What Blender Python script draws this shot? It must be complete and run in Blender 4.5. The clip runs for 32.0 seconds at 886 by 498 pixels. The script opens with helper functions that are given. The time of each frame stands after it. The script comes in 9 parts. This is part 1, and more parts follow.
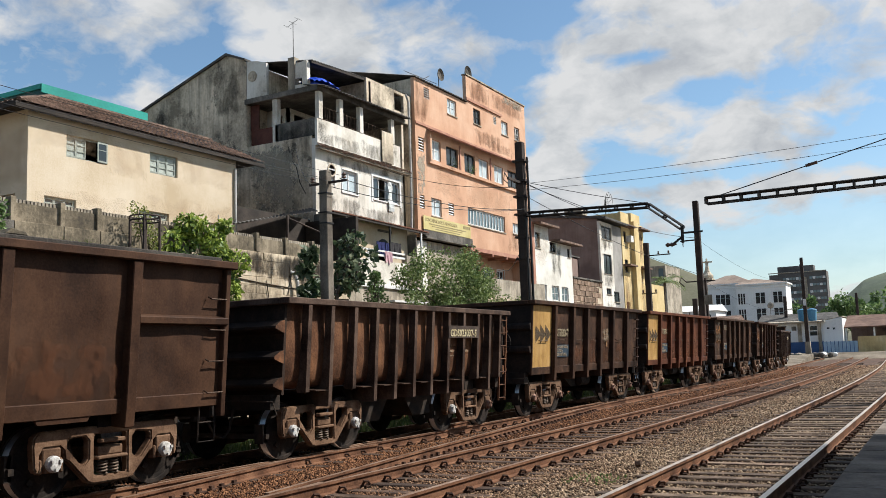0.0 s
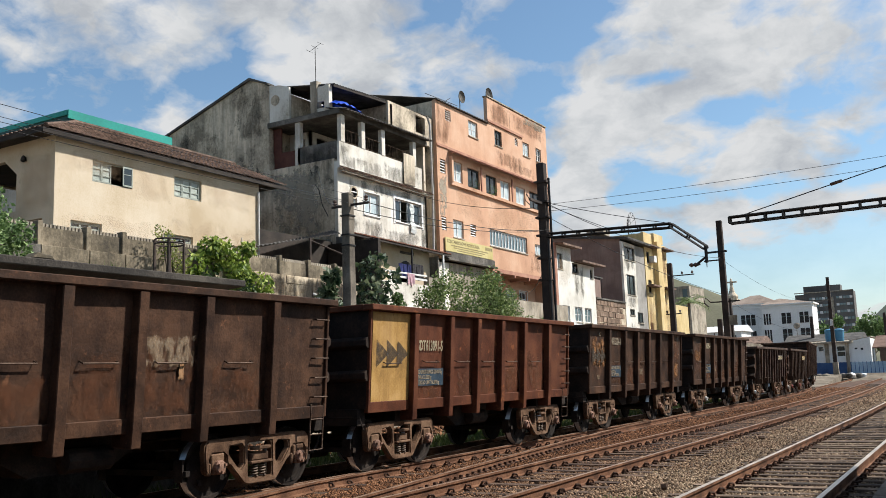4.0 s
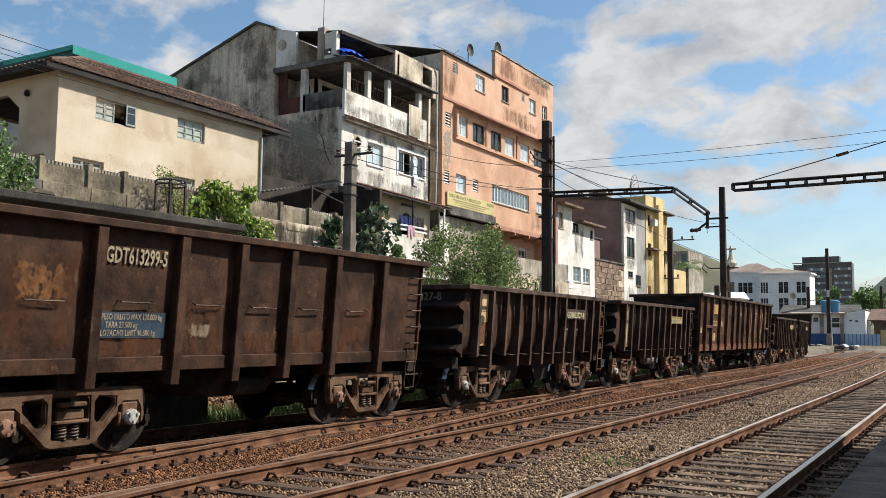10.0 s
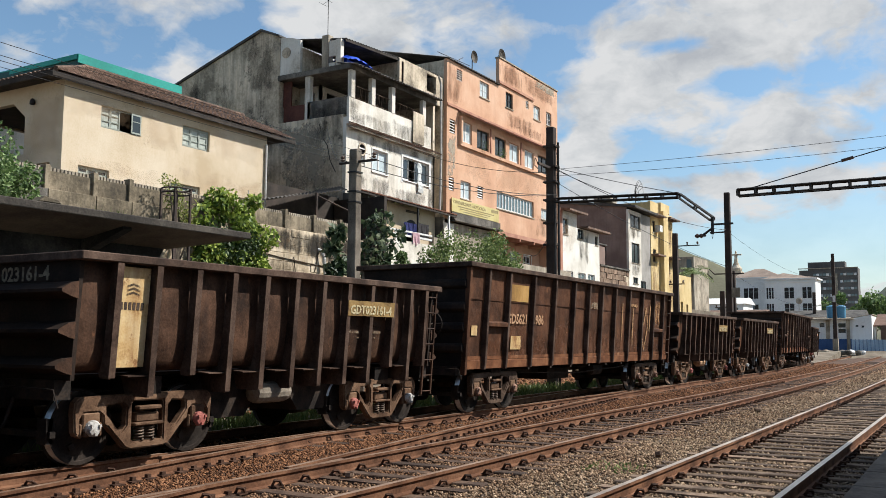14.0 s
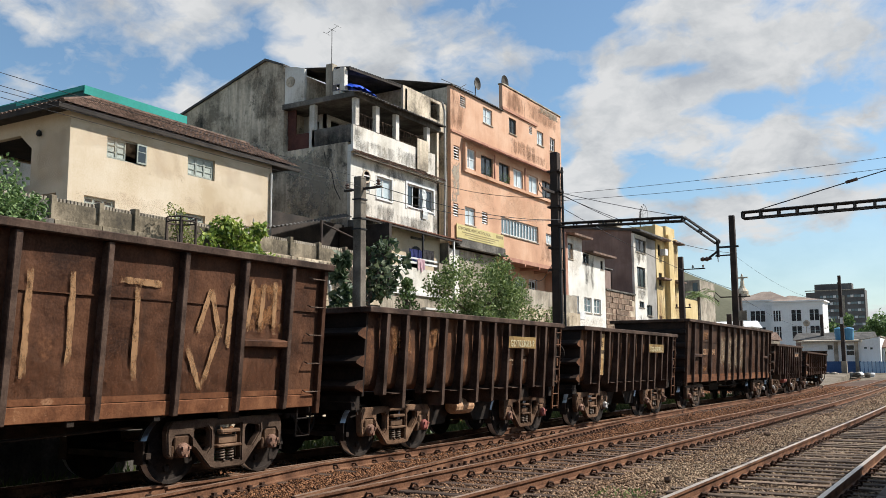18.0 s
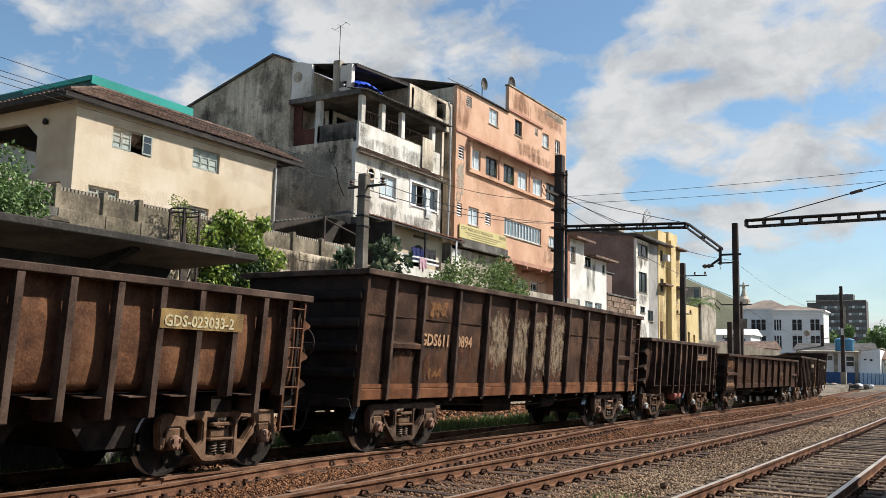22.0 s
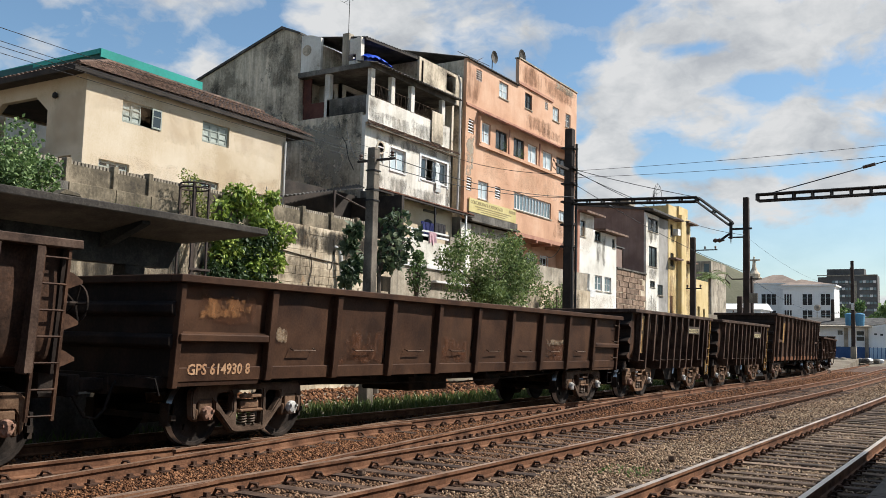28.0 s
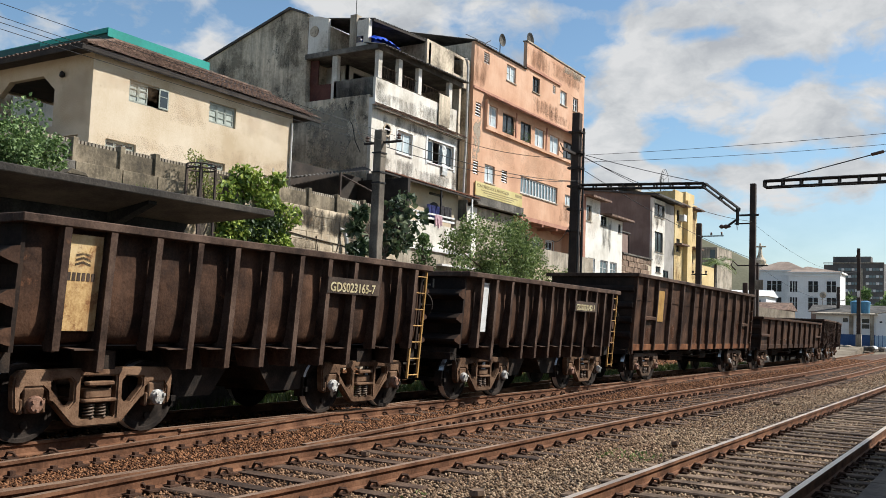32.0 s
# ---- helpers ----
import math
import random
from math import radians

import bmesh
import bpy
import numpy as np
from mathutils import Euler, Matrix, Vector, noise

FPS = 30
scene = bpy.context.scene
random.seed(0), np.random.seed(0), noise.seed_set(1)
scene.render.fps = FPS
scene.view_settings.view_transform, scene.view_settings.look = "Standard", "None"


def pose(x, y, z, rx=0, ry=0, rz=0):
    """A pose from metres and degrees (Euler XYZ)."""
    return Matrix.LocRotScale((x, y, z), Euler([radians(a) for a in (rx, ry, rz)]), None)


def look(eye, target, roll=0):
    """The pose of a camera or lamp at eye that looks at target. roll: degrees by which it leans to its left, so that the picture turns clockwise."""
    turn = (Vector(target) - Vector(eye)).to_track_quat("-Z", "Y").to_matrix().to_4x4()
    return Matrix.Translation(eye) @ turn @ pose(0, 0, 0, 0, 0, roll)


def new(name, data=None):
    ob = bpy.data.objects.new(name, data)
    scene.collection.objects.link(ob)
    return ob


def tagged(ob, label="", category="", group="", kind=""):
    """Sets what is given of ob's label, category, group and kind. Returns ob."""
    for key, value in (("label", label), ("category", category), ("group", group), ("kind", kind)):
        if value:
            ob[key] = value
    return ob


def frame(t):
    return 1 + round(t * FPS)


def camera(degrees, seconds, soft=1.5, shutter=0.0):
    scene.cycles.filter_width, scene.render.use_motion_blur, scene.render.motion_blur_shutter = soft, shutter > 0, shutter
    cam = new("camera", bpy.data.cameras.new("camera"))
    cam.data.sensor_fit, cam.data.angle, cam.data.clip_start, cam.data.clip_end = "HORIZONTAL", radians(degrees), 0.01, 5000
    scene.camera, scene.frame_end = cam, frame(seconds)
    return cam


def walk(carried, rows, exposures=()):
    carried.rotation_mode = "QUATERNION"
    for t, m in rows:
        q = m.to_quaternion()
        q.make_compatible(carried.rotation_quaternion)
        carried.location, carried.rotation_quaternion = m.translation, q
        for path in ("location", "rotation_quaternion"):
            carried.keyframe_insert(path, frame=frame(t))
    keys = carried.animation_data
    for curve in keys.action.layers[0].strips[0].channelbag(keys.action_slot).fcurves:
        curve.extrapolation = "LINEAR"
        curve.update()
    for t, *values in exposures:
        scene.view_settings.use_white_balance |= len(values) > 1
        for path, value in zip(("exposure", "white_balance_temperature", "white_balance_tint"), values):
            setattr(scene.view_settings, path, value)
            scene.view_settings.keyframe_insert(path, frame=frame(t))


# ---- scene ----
# The camera stands on a low platform beside three tracks that run along +y; rail tops lie at z = 0.
EYE = 1.629
cam = camera(52.335, 32.0, soft=0.55)
walk(cam, [
    (0.0, pose(0, 0, EYE, 96.838, 1.924, 29.211)),
    (0.5, pose(0, 0, EYE, 97.045, 1.996, 29.268)),
    (1.0, pose(0, 0, EYE, 97.255, 2.040, 29.401)),
    (1.5, pose(0, 0, EYE, 97.459, 2.187, 29.487)),
    (2.0, pose(0, 0, EYE, 97.667, 2.205, 29.724)),
    (2.5, pose(0, 0, EYE, 97.888, 2.111, 29.948)),
    (3.0, pose(0, 0, EYE, 98.098, 2.028, 30.139)),
    (3.5, pose(0, 0, EYE, 98.294, 2.083, 30.423)),
    (5.5, pose(0, 0, EYE, 97.961, 1.773, 31.159)),
    (6.0, pose(0, 0, EYE, 98.045, 1.512, 31.228)),
    (6.5, pose(0, 0, EYE, 98.156, 0.897, 31.303)),
    (7.0, pose(0, 0, EYE, 97.601, 0.645, 31.350)),
    (7.5, pose(0, 0, EYE, 95.774, -0.038, 30.878)),
    (8.0, pose(0, 0, EYE, 94.760, -0.195, 30.230)),
    (8.5, pose(0, 0, EYE, 94.909, -0.263, 30.255)),
    (9.0, pose(0, 0, EYE, 95.013, -0.370, 30.292)),
    (9.5, pose(0, 0, EYE, 95.135, -0.459, 30.312)),
    (10.0, pose(0, 0, EYE, 95.323, -0.509, 30.370)),
    (10.5, pose(0, 0, EYE, 95.430, -0.426, 30.430)),
    (11.0, pose(0, 0, EYE, 95.496, -0.370, 30.492)),
    (11.5, pose(0, 0, EYE, 95.582, -0.243, 30.542)),
    (12.0, pose(0, 0, EYE, 95.595, -0.200, 30.605)),
    (12.5, pose(0, 0, EYE, 95.513, -0.160, 30.665)),
    (13.0, pose(0, 0, EYE, 95.530, 0.010, 30.750)),
    (13.5, pose(0, 0, EYE, 95.564, -0.047, 30.773)),
    (14.0, pose(0, 0, EYE, 95.746, -0.319, 30.695)),
    (14.5, pose(0, 0, EYE, 95.959, -0.521, 30.682)),
    (16.5, pose(0, 0, EYE, 96.784, -0.278, 30.869)),
    (17.0, pose(0, 0, EYE, 96.995, -0.145, 30.943)),
    (17.5, pose(0, 0, EYE, 97.192, 0.181, 31.032)),
    (18.0, pose(0, 0, EYE, 97.401, 0.265, 31.092)),
    (18.5, pose(0, 0, EYE, 97.599, -0.078, 31.036)),
    (19.0, pose(0, 0, EYE, 97.563, -0.486, 31.013)),
    (19.5, pose(0, 0, EYE, 97.245, -0.941, 30.844)),
    (20.0, pose(0, 0, EYE, 97.080, -1.064, 30.887)),
    (20.5, pose(0, 0, EYE, 96.920, -1.126, 30.922)),
    (21.0, pose(0, 0, EYE, 96.964, -1.257, 30.956)),
    (21.5, pose(0, 0, EYE, 97.155, -1.309, 30.988)),
    (22.0, pose(0, 0, EYE, 97.369, -1.366, 31.029)),
    (22.5, pose(0, 0, EYE, 97.563, -1.316, 31.074)),
    (23.0, pose(0, 0, EYE, 97.638, -1.424, 31.120)),
    (23.5, pose(0, 0, EYE, 97.585, -1.483, 31.144)),
    (24.0, pose(0, 0, EYE, 97.589, -1.532, 31.212)),
    (24.5, pose(0, 0, EYE, 97.721, -1.330, 31.289)),
    (25.0, pose(0, 0, EYE, 97.840, -1.228, 31.349)),
    (25.5, pose(0, 0, EYE, 97.778, -1.077, 31.427)),
    (27.5, pose(0, 0, EYE, 96.226, -1.373, 31.592)),
    (28.0, pose(0, 0, EYE, 95.710, -1.484, 31.633)),
    (28.5, pose(0, 0, EYE, 95.403, -1.557, 31.670)),
    (29.0, pose(0, 0, EYE, 95.177, -1.685, 31.697)),
    (29.5, pose(0, 0, EYE, 95.071, -1.736, 31.753)),
    (30.0, pose(0, 0, EYE, 94.937, -1.824, 31.803)),
    (30.5, pose(0, 0, EYE, 94.738, -1.879, 31.833)),
    (31.0, pose(0, 0, EYE, 94.611, -1.953, 31.870)),
    (31.5, pose(0, 0, EYE, 94.560, -2.033, 31.909)),
    (32.0, pose(0, 0, EYE, 94.635, -2.120, 31.934)),
], exposures=[(0.0, 0.62, 6350, 10), (32.0, 0.62, 6350, 10)])

# ---- world and sun ----
SUN_AZ, SUN_EL = radians(50), radians(46)      # azimuth from +y towards +x
sun_way = Vector((math.sin(SUN_AZ) * math.cos(SUN_EL), math.cos(SUN_AZ) * math.cos(SUN_EL), math.sin(SUN_EL)))


class Nodes:
    """A small helper for node trees."""

    def __init__(self, tree):
        self.t = tree
        tree.nodes.clear()

    def add(self, kind, **values):
        n = self.t.nodes.new(kind)
        for k, v in values.items():
            if k in ("ins",):
                for name, x in v.items():
                    self.put(n, name, x)
            elif k == "op":
                n.operation = v
            elif k == "blend":
                n.blend_type = v
            elif k == "dims":
                n.noise_dimensions = v
        return n

    def put(self, n, name, x):
        sock = n.inputs[name]
        if isinstance(x, bpy.types.NodeSocket):
            self.t.links.new(x, sock)
        else:
            sock.default_value = x

    def mix(self, a, b, fac, blend="MIX"):
        n = self.t.nodes.new("ShaderNodeMix")
        n.data_type, n.blend_type = "RGBA", blend
        self.put(n, 0, fac), self.put(n, 6, a), self.put(n, 7, b)
        return n.outputs[2]

    def math(self, op, a, b=0.0, c=0.0, clamp=False):
        n = self.t.nodes.new("ShaderNodeMath")
        n.operation, n.use_clamp = op, clamp
        self.put(n, 0, a), self.put(n, 1, b), self.put(n, 2, c)
        return n.outputs[0]

    def ramp(self, fac, stops):
        n = self.t.nodes.new("ShaderNodeValToRGB")
        el = n.color_ramp.elements
        while len(el) < len(stops):
            el.new(0.5)
        for e, (p, c) in zip(el, stops):
            e.position = p
            e.color = (*c, 1) if not isinstance(c, (int, float)) else (c, c, c, 1)
        self.put(n, 0, fac)
        return n.outputs[0]

    def noise(self, vec, scale, detail=4.0, rough=0.55, out=0):
        n = self.t.nodes.new("ShaderNodeTexNoise")
        self.put(n, "Vector", vec)
        n.inputs["Scale"].default_value, n.inputs["Detail"].default_value, n.inputs["Roughness"].default_value = scale, detail, rough
        return n.outputs[out]

    def mapping(self, vec, scale=(1, 1, 1), loc=(0, 0, 0)):
        n = self.t.nodes.new("ShaderNodeMapping")
        self.put(n, "Vector", vec)
        n.inputs["Scale"].default_value, n.inputs["Location"].default_value = scale, loc
        return n.outputs[0]


def make_world():
    w = bpy.data.worlds.new("sky")
    w.use_nodes = True
    scene.world = w
    n = Nodes(w.node_tree)
    sky = n.add("ShaderNodeTexSky")
    sky.sky_type, sky.sun_disc = "NISHITA", False
    sky.sun_elevation, sky.sun_rotation = SUN_EL, SUN_AZ
    sky.air_density, sky.dust_density, sky.ozone_density, sky.altitude = 1.0, 0.7, 1.5, 50
    co = n.add("ShaderNodeTexCoord").outputs["Generated"]
    sep = n.add("ShaderNodeSeparateXYZ", ins={"Vector": co})
    up = n.math("MAXIMUM", n.math("ADD", sep.outputs[2], 0.42), 0.03)
    flat = n.add("ShaderNodeCombineXYZ", ins={"X": n.math("DIVIDE", sep.outputs[0], up), "Y": n.math("DIVIDE", sep.outputs[1], up), "Z": 0.0}).outputs[0]
    warp = n.noise(flat, 5.0, 4.0, 0.6, out=1)
    wv = n.add("ShaderNodeVectorMath", op="MULTIPLY_ADD", ins={0: warp, 1: (0.09, 0.09, 0.0), 2: flat}).outputs[0]
    mass = n.noise(n.mapping(wv, loc=CLOUD_AT), 3.6, 6.0, 0.5)
    puffs = n.noise(n.mapping(wv, loc=(5.2, 2.9, 0)), 11.0, 9.0, 0.58)
    big = n.math("MULTIPLY_ADD", puffs, 0.34, n.math("MULTIPLY", mass, 0.66))
    # broken cloud: heaps and gaps by bearing and height in degrees, two gaps added unseen
    bearing = n.math("MULTIPLY", n.math("ARCTAN2", sep.outputs[0], sep.outputs[1]), 57.2958)
    height = n.math("MULTIPLY", n.math("ARCSINE", sep.outputs[2]), 57.2958)
    cover = n.math("ADD", 0.0, CLOUD_BASE)
    for b, e, wide, high, weight in CLOUD_HEAPS:
        db = n.math("DIVIDE", n.math("SUBTRACT", bearing, b), wide)
        de = n.math("DIVIDE", n.math("SUBTRACT", height, e), high)
        bell = n.math("POWER", 2.71828, n.math("MULTIPLY", n.math("MULTIPLY_ADD", db, db, n.math("MULTIPLY", de, de)), -1.0))
        cover = n.math("MULTIPLY_ADD", bell, weight, cover)
    shred = n.math("MULTIPLY_ADD", n.math("SUBTRACT", big, 0.5), 1.7, 0.5)
    mask = n.ramp(n.math("ADD", shred, cover), [(0.42, 0.0), (0.50, 0.5), (0.58, 1.0)])
    thick = n.noise(n.mapping(wv, loc=(3.1, 1.7, 0)), 8.0, 8.0, 0.6)
    shade = n.ramp(thick, [(0.34, (0.70, 0.73, 0.77)), (0.48, (0.92, 0.94, 0.95)), (0.60, (1.10, 1.10, 1.09))])
    haze = n.ramp(sep.outputs[2], [(0.0, 0.42), (0.20, 0.0)])
    tint = n.mix(sky.outputs[0], (0.93, 1.04, 1.03, 1), 1.0, "MULTIPLY")
    s = n.add("ShaderNodeBackground", ins={"Color": tint, "Strength": SKY_STRENGTH})
    c = n.add("ShaderNodeBackground", ins={"Color": shade, "Strength": CLOUD_STRENGTH})
    m = n.add("ShaderNodeMixShader", ins={0: n.math("MAXIMUM", mask, haze), 1: s.outputs[0], 2: c.outputs[0]})
    n.add("ShaderNodeOutputWorld", ins={"Surface": m.outputs[0]})


CLOUD_AT = (1.3, 0.4, 0.0)
CLOUD_BASE = -0.02
CLOUD_HEAPS = [(-10.5, 17.8, 10.0, 3.6, 0.20), (-17.9, 14.4, 4.6, 2.2, 0.12), (-8.3, 13.3, 5.3, 1.8, 0.14), (-12.3, 15.6, 1.6, 0.9, -0.26), (-11.2, 15.0, 0.9, 0.6, -0.14), (-16.7, 18.0, 2.4, 0.5, -0.20), (-27.6, 19.5, 3.4, 1.8, 0.09), (-38.6, 19.9, 5.6, 1.7, 0.15),
               (-31.9, 19.4, 1.1, 2.4, -0.12), (-48.0, 16.4, 3.4, 1.1, 0.13), (-53.8, 17.6, 4.3, 1.6, -0.12), (-21.8, 12.1, 1.7, 0.8, 0.22), (-17.6, 11.0, 2.4, 0.9, -0.22), (-9.3, 10.6, 6.0, 0.6, -0.22), (-9.0, 9.2, 6.9, 0.7, 0.04),
               # the last two are unseen gaps, added to weaken sky light from behind
               (-12.3, 5.6, 13.7, 2.4, -0.16), (-43.1, 14.9, 4.0, 1.7, -0.18), (-24.0, 16.3, 1.3, 2.2, -0.16), (150.0, 30.0, 60.0, 40.0, -0.16), (-150.0, 30.0, 55.0, 40.0, -0.16)]
SKY_STRENGTH, CLOUD_STRENGTH = 0.088, 0.435
make_world()
sun_data = bpy.data.lights.new("sun", "SUN")
sun_data.energy, sun_data.angle, sun_data.color = 4.8, radians(1.2), (1.0, 0.96, 0.885)
sun = new("sun", sun_data)
sun.matrix_world = look(sun_way * 50, (0, 0, 0))

# ---- materials ----


def surface(name, cols, scale=1.2, fine=30.0, streak=0.0, rough=0.8, metal=0.0, bump=0.25, vary=0.0, dirt=None, spots=None, spec=0.3, world=False, dent=0.0):
    """A weathered surface: three tones from coarse noise, fine grain, optional runs down the face, dirt, and spots of another colour."""
    m = bpy.data.materials.new(name)
    m.use_nodes = True
    n = Nodes(m.node_tree)
    geo = n.add("ShaderNodeTexCoord").outputs["Object"]
    info = n.add("ShaderNodeObjectInfo")
    off = n.add("ShaderNodeCombineXYZ", ins={"X": n.math("MULTIPLY", info.outputs["Random"], 37.0), "Y": n.math("MULTIPLY", info.outputs["Random"], 71.0), "Z": n.math("MULTIPLY", info.outputs["Random"], 13.0)}).outputs[0]
    v = n.add("ShaderNodeVectorMath", op="ADD", ins={0: geo, 1: off}).outputs[0]
    if world:                               # stains run on from piece to piece
        v = n.add("ShaderNodeNewGeometry").outputs["Position"]
    coarse = n.noise(v, scale, 6.0, 0.6)
    grain = n.noise(v, fine, 3.0, 0.6)
    mixf = n.math("MULTIPLY_ADD", grain, 0.3, n.math("MULTIPLY", coarse, 0.85))
    col = n.ramp(mixf, [(0.42, cols[0]), (0.56, cols[1]), (0.70, cols[2])])
    if streak:
        run = n.noise(n.mapping(v, scale=(5.0, 5.0, 0.35)), 1.0, 5.0, 0.6)
        f = n.math("MULTIPLY", n.ramp(run, [(0.44, 0.0), (0.68, 1.0)]), streak)
        col = n.mix(col, (*dirt, 1) if dirt else (0.03, 0.028, 0.025, 1), f)
    if dirt and not streak:
        f = n.ramp(n.noise(v, scale * 2.7, 6.0, 0.65), [(0.5, 0.0), (0.7, 0.8)])
        col = n.mix(col, (*dirt, 1), f)
    if spots:
        c, lo = spots
        f = n.ramp(n.noise(n.mapping(v, loc=(9, 4, 2)), scale * 1.7, 8.0, 0.7), [(lo, 0.0), (lo + 0.07, 1.0)])
        col = n.mix(col, (*c, 1), n.math("MULTIPLY", f, 0.85))
    if vary:
        k = n.math("MULTIPLY_ADD", info.outputs["Random"], 2 * vary, 1 - vary)
        col = n.mix(col, n.add("ShaderNodeCombineColor", ins={0: k, 1: k, 2: k}).outputs[0], 1.0, "MULTIPLY")
    b = n.add("ShaderNodeBump", ins={"Strength": bump, "Distance": 0.02, "Height": n.math("MULTIPLY_ADD", coarse, 0.6, grain)})
    if dent:                                # knocks and hollows in thin sheet
        b = n.add("ShaderNodeBump", ins={"Strength": dent, "Distance": 0.06, "Height": n.noise(v, 4.0, 3.0, 0.5), "Normal": b.outputs[0]})
    r = n.math("MULTIPLY_ADD", coarse, 0.25, rough - 0.12, clamp=True)
    p = n.add("ShaderNodeBsdfPrincipled", ins={"Base Color": col, "Roughness": r, "Metallic": metal, "Normal": b.outputs[0], "Specular IOR Level": spec})
    n.add("ShaderNodeOutputMaterial", ins={"Surface": p.outputs[0]})
    return m


def glass(name, col=(0.03, 0.04, 0.045)):
    m = bpy.data.materials.new(name)
    m.use_nodes = True
    n = Nodes(m.node_tree)
    p = n.add("ShaderNodeBsdfPrincipled", ins={"Base Color": (*col, 1), "Roughness": 0.08, "Specular IOR Level": 0.6})
    n.add("ShaderNodeOutputMaterial", ins={"Surface": p.outputs[0]})
    return m


def leaf_mat(name, c0, c1, c2):
    m = bpy.data.materials.new(name)
    m.use_nodes = True
    n = Nodes(m.node_tree)
    g = n.add("ShaderNodeNewGeometry")
    col = n.ramp(g.outputs["Random Per Island"], [(0.0, c0), (0.55, c1), (1.0, c2)])
    p = n.add("ShaderNodeBsdfPrincipled", ins={"Base Color": col, "Roughness": 0.55, "Specular IOR Level": 0.35})
    tr = n.add("ShaderNodeBsdfTranslucent", ins={"Color": col})
    mx = n.add("ShaderNodeMixShader", ins={0: 0.3, 1: p.outputs[0], 2: tr.outputs[0]})
    n.add("ShaderNodeOutputMaterial", ins={"Surface": mx.outputs[0]})
    return m


# wagon steel, in the tones of the single wagons
RUST = (0.145, 0.066, 0.034)
STEEL = {
    # brown, dark, red and plain are darkened to stand for passing cloud shade
    "brown": surface("wagon_brown", [(0.0207, 0.0112, 0.0075), (0.0456, 0.0232, 0.0141), (0.0812, 0.0407, 0.0232)], 1.8, 30, 0.40, 0.64, 0.0, 0.2, dirt=(0.024, 0.016, 0.012), spots=(RUST, 0.62), dent=0.35, spec=0.10),
    "dark": surface("wagon_dark", [(0.0213, 0.0120, 0.0080), (0.0535, 0.0277, 0.0169), (0.0980, 0.0508, 0.0302)], 1.8, 30, 0.40, 0.64, 0.0, 0.2, dirt=(0.018, 0.013, 0.011), spots=(RUST, 0.63), dent=0.35, spec=0.10),
    "red": surface("wagon_red", [(0.048, 0.0155, 0.008), (0.088, 0.029, 0.0145), (0.125, 0.045, 0.022)], 1.6, 30, 0.30, 0.66, 0.0, 0.2, dirt=(0.045, 0.022, 0.015), spots=((0.22, 0.075, 0.028), 0.60), spec=0.10),
    "umber": surface("wagon_umber", [(0.028, 0.0125, 0.0072), (0.071, 0.0305, 0.0160), (0.122, 0.054, 0.028)], 1.3, 30, 0.40, 0.66, 0.0, 0.22, dirt=(0.030, 0.018, 0.012), spots=((0.15, 0.066, 0.032), 0.63), dent=0.5, spec=0.10),
    "rusty": surface("wagon_rusty", [(0.036, 0.018, 0.011), (0.098, 0.044, 0.023), (0.180, 0.083, 0.041)], 1.3, 30, 0.40, 0.66, 0.05, 0.22, dirt=(0.035, 0.020, 0.014), spots=((0.20, 0.085, 0.036), 0.60), dent=0.5, spec=0.10),
    "trim": surface("wagon_grey_brown", [(0.025, 0.0152, 0.0110), (0.068, 0.0415, 0.0295), (0.120, 0.078, 0.057)], 1.8, 30, 0.40, 0.64, 0.0, 0.2, dirt=(0.018, 0.013, 0.011), spots=((0.12, 0.062, 0.036), 0.64), spec=0.10),
    "plain": surface("wagon_plain", [(0.0250, 0.0121, 0.0074), (0.0484, 0.0234, 0.0133), (0.0741, 0.0367, 0.0203)], 1.3, 30, 0.30, 0.60, 0.0, 0.12, dirt=(0.04, 0.024, 0.017), spec=0.10),
}
# near-black end steel: the shade on the wagon ends is in its colour
M_END_SHADE = surface("shaded_end_steel", [(0.012, 0.009, 0.008), (0.026, 0.018, 0.014), (0.048, 0.030, 0.021)], 1.2, 24, 0.3, 0.75, 0.0, 0.2, dirt=(0.010, 0.008, 0.007), spec=0.10)
M_BOGIE = surface("bogie_cast_steel", [(0.0476, 0.0258, 0.0156), (0.1122, 0.0639, 0.0381), (0.1768, 0.1074, 0.0666)], 3.0, 40, 0.0, 0.75, 0.1, 0.35, vary=0.25, spec=0.10)
M_BOGIEDARK = surface("sooty_cast_steel", [(0.035, 0.022, 0.016), (0.075, 0.048, 0.033), (0.12, 0.08, 0.056)], 3.0, 40, 0.0, 0.75, 0.1, 0.35, spec=0.10)
M_UNDER = surface("underframe_grime", [(0.012, 0.010, 0.009), (0.024, 0.019, 0.016), (0.045, 0.032, 0.024)], 3.0, 40, 0.0, 0.85, 0.0, 0.3, spec=0.10)
M_WHEEL = surface("wheel_steel", [(0.010, 0.008, 0.007), (0.022, 0.017, 0.014), (0.042, 0.032, 0.026)], 3.0, 40, 0.0, 0.85, 0.0, 0.2, spec=0.10)
M_TREAD = surface("polished_tread", [(0.30, 0.29, 0.28), (0.42, 0.41, 0.40), (0.5, 0.5, 0.49)], 6.0, 60, 0.0, 0.35, 0.9, 0.1)
M_SPRING = surface("spring_steel", [(0.05, 0.035, 0.025), (0.10, 0.07, 0.05), (0.15, 0.11, 0.08)], 6.0, 40, 0.0, 0.6, 0.3, 0.2)
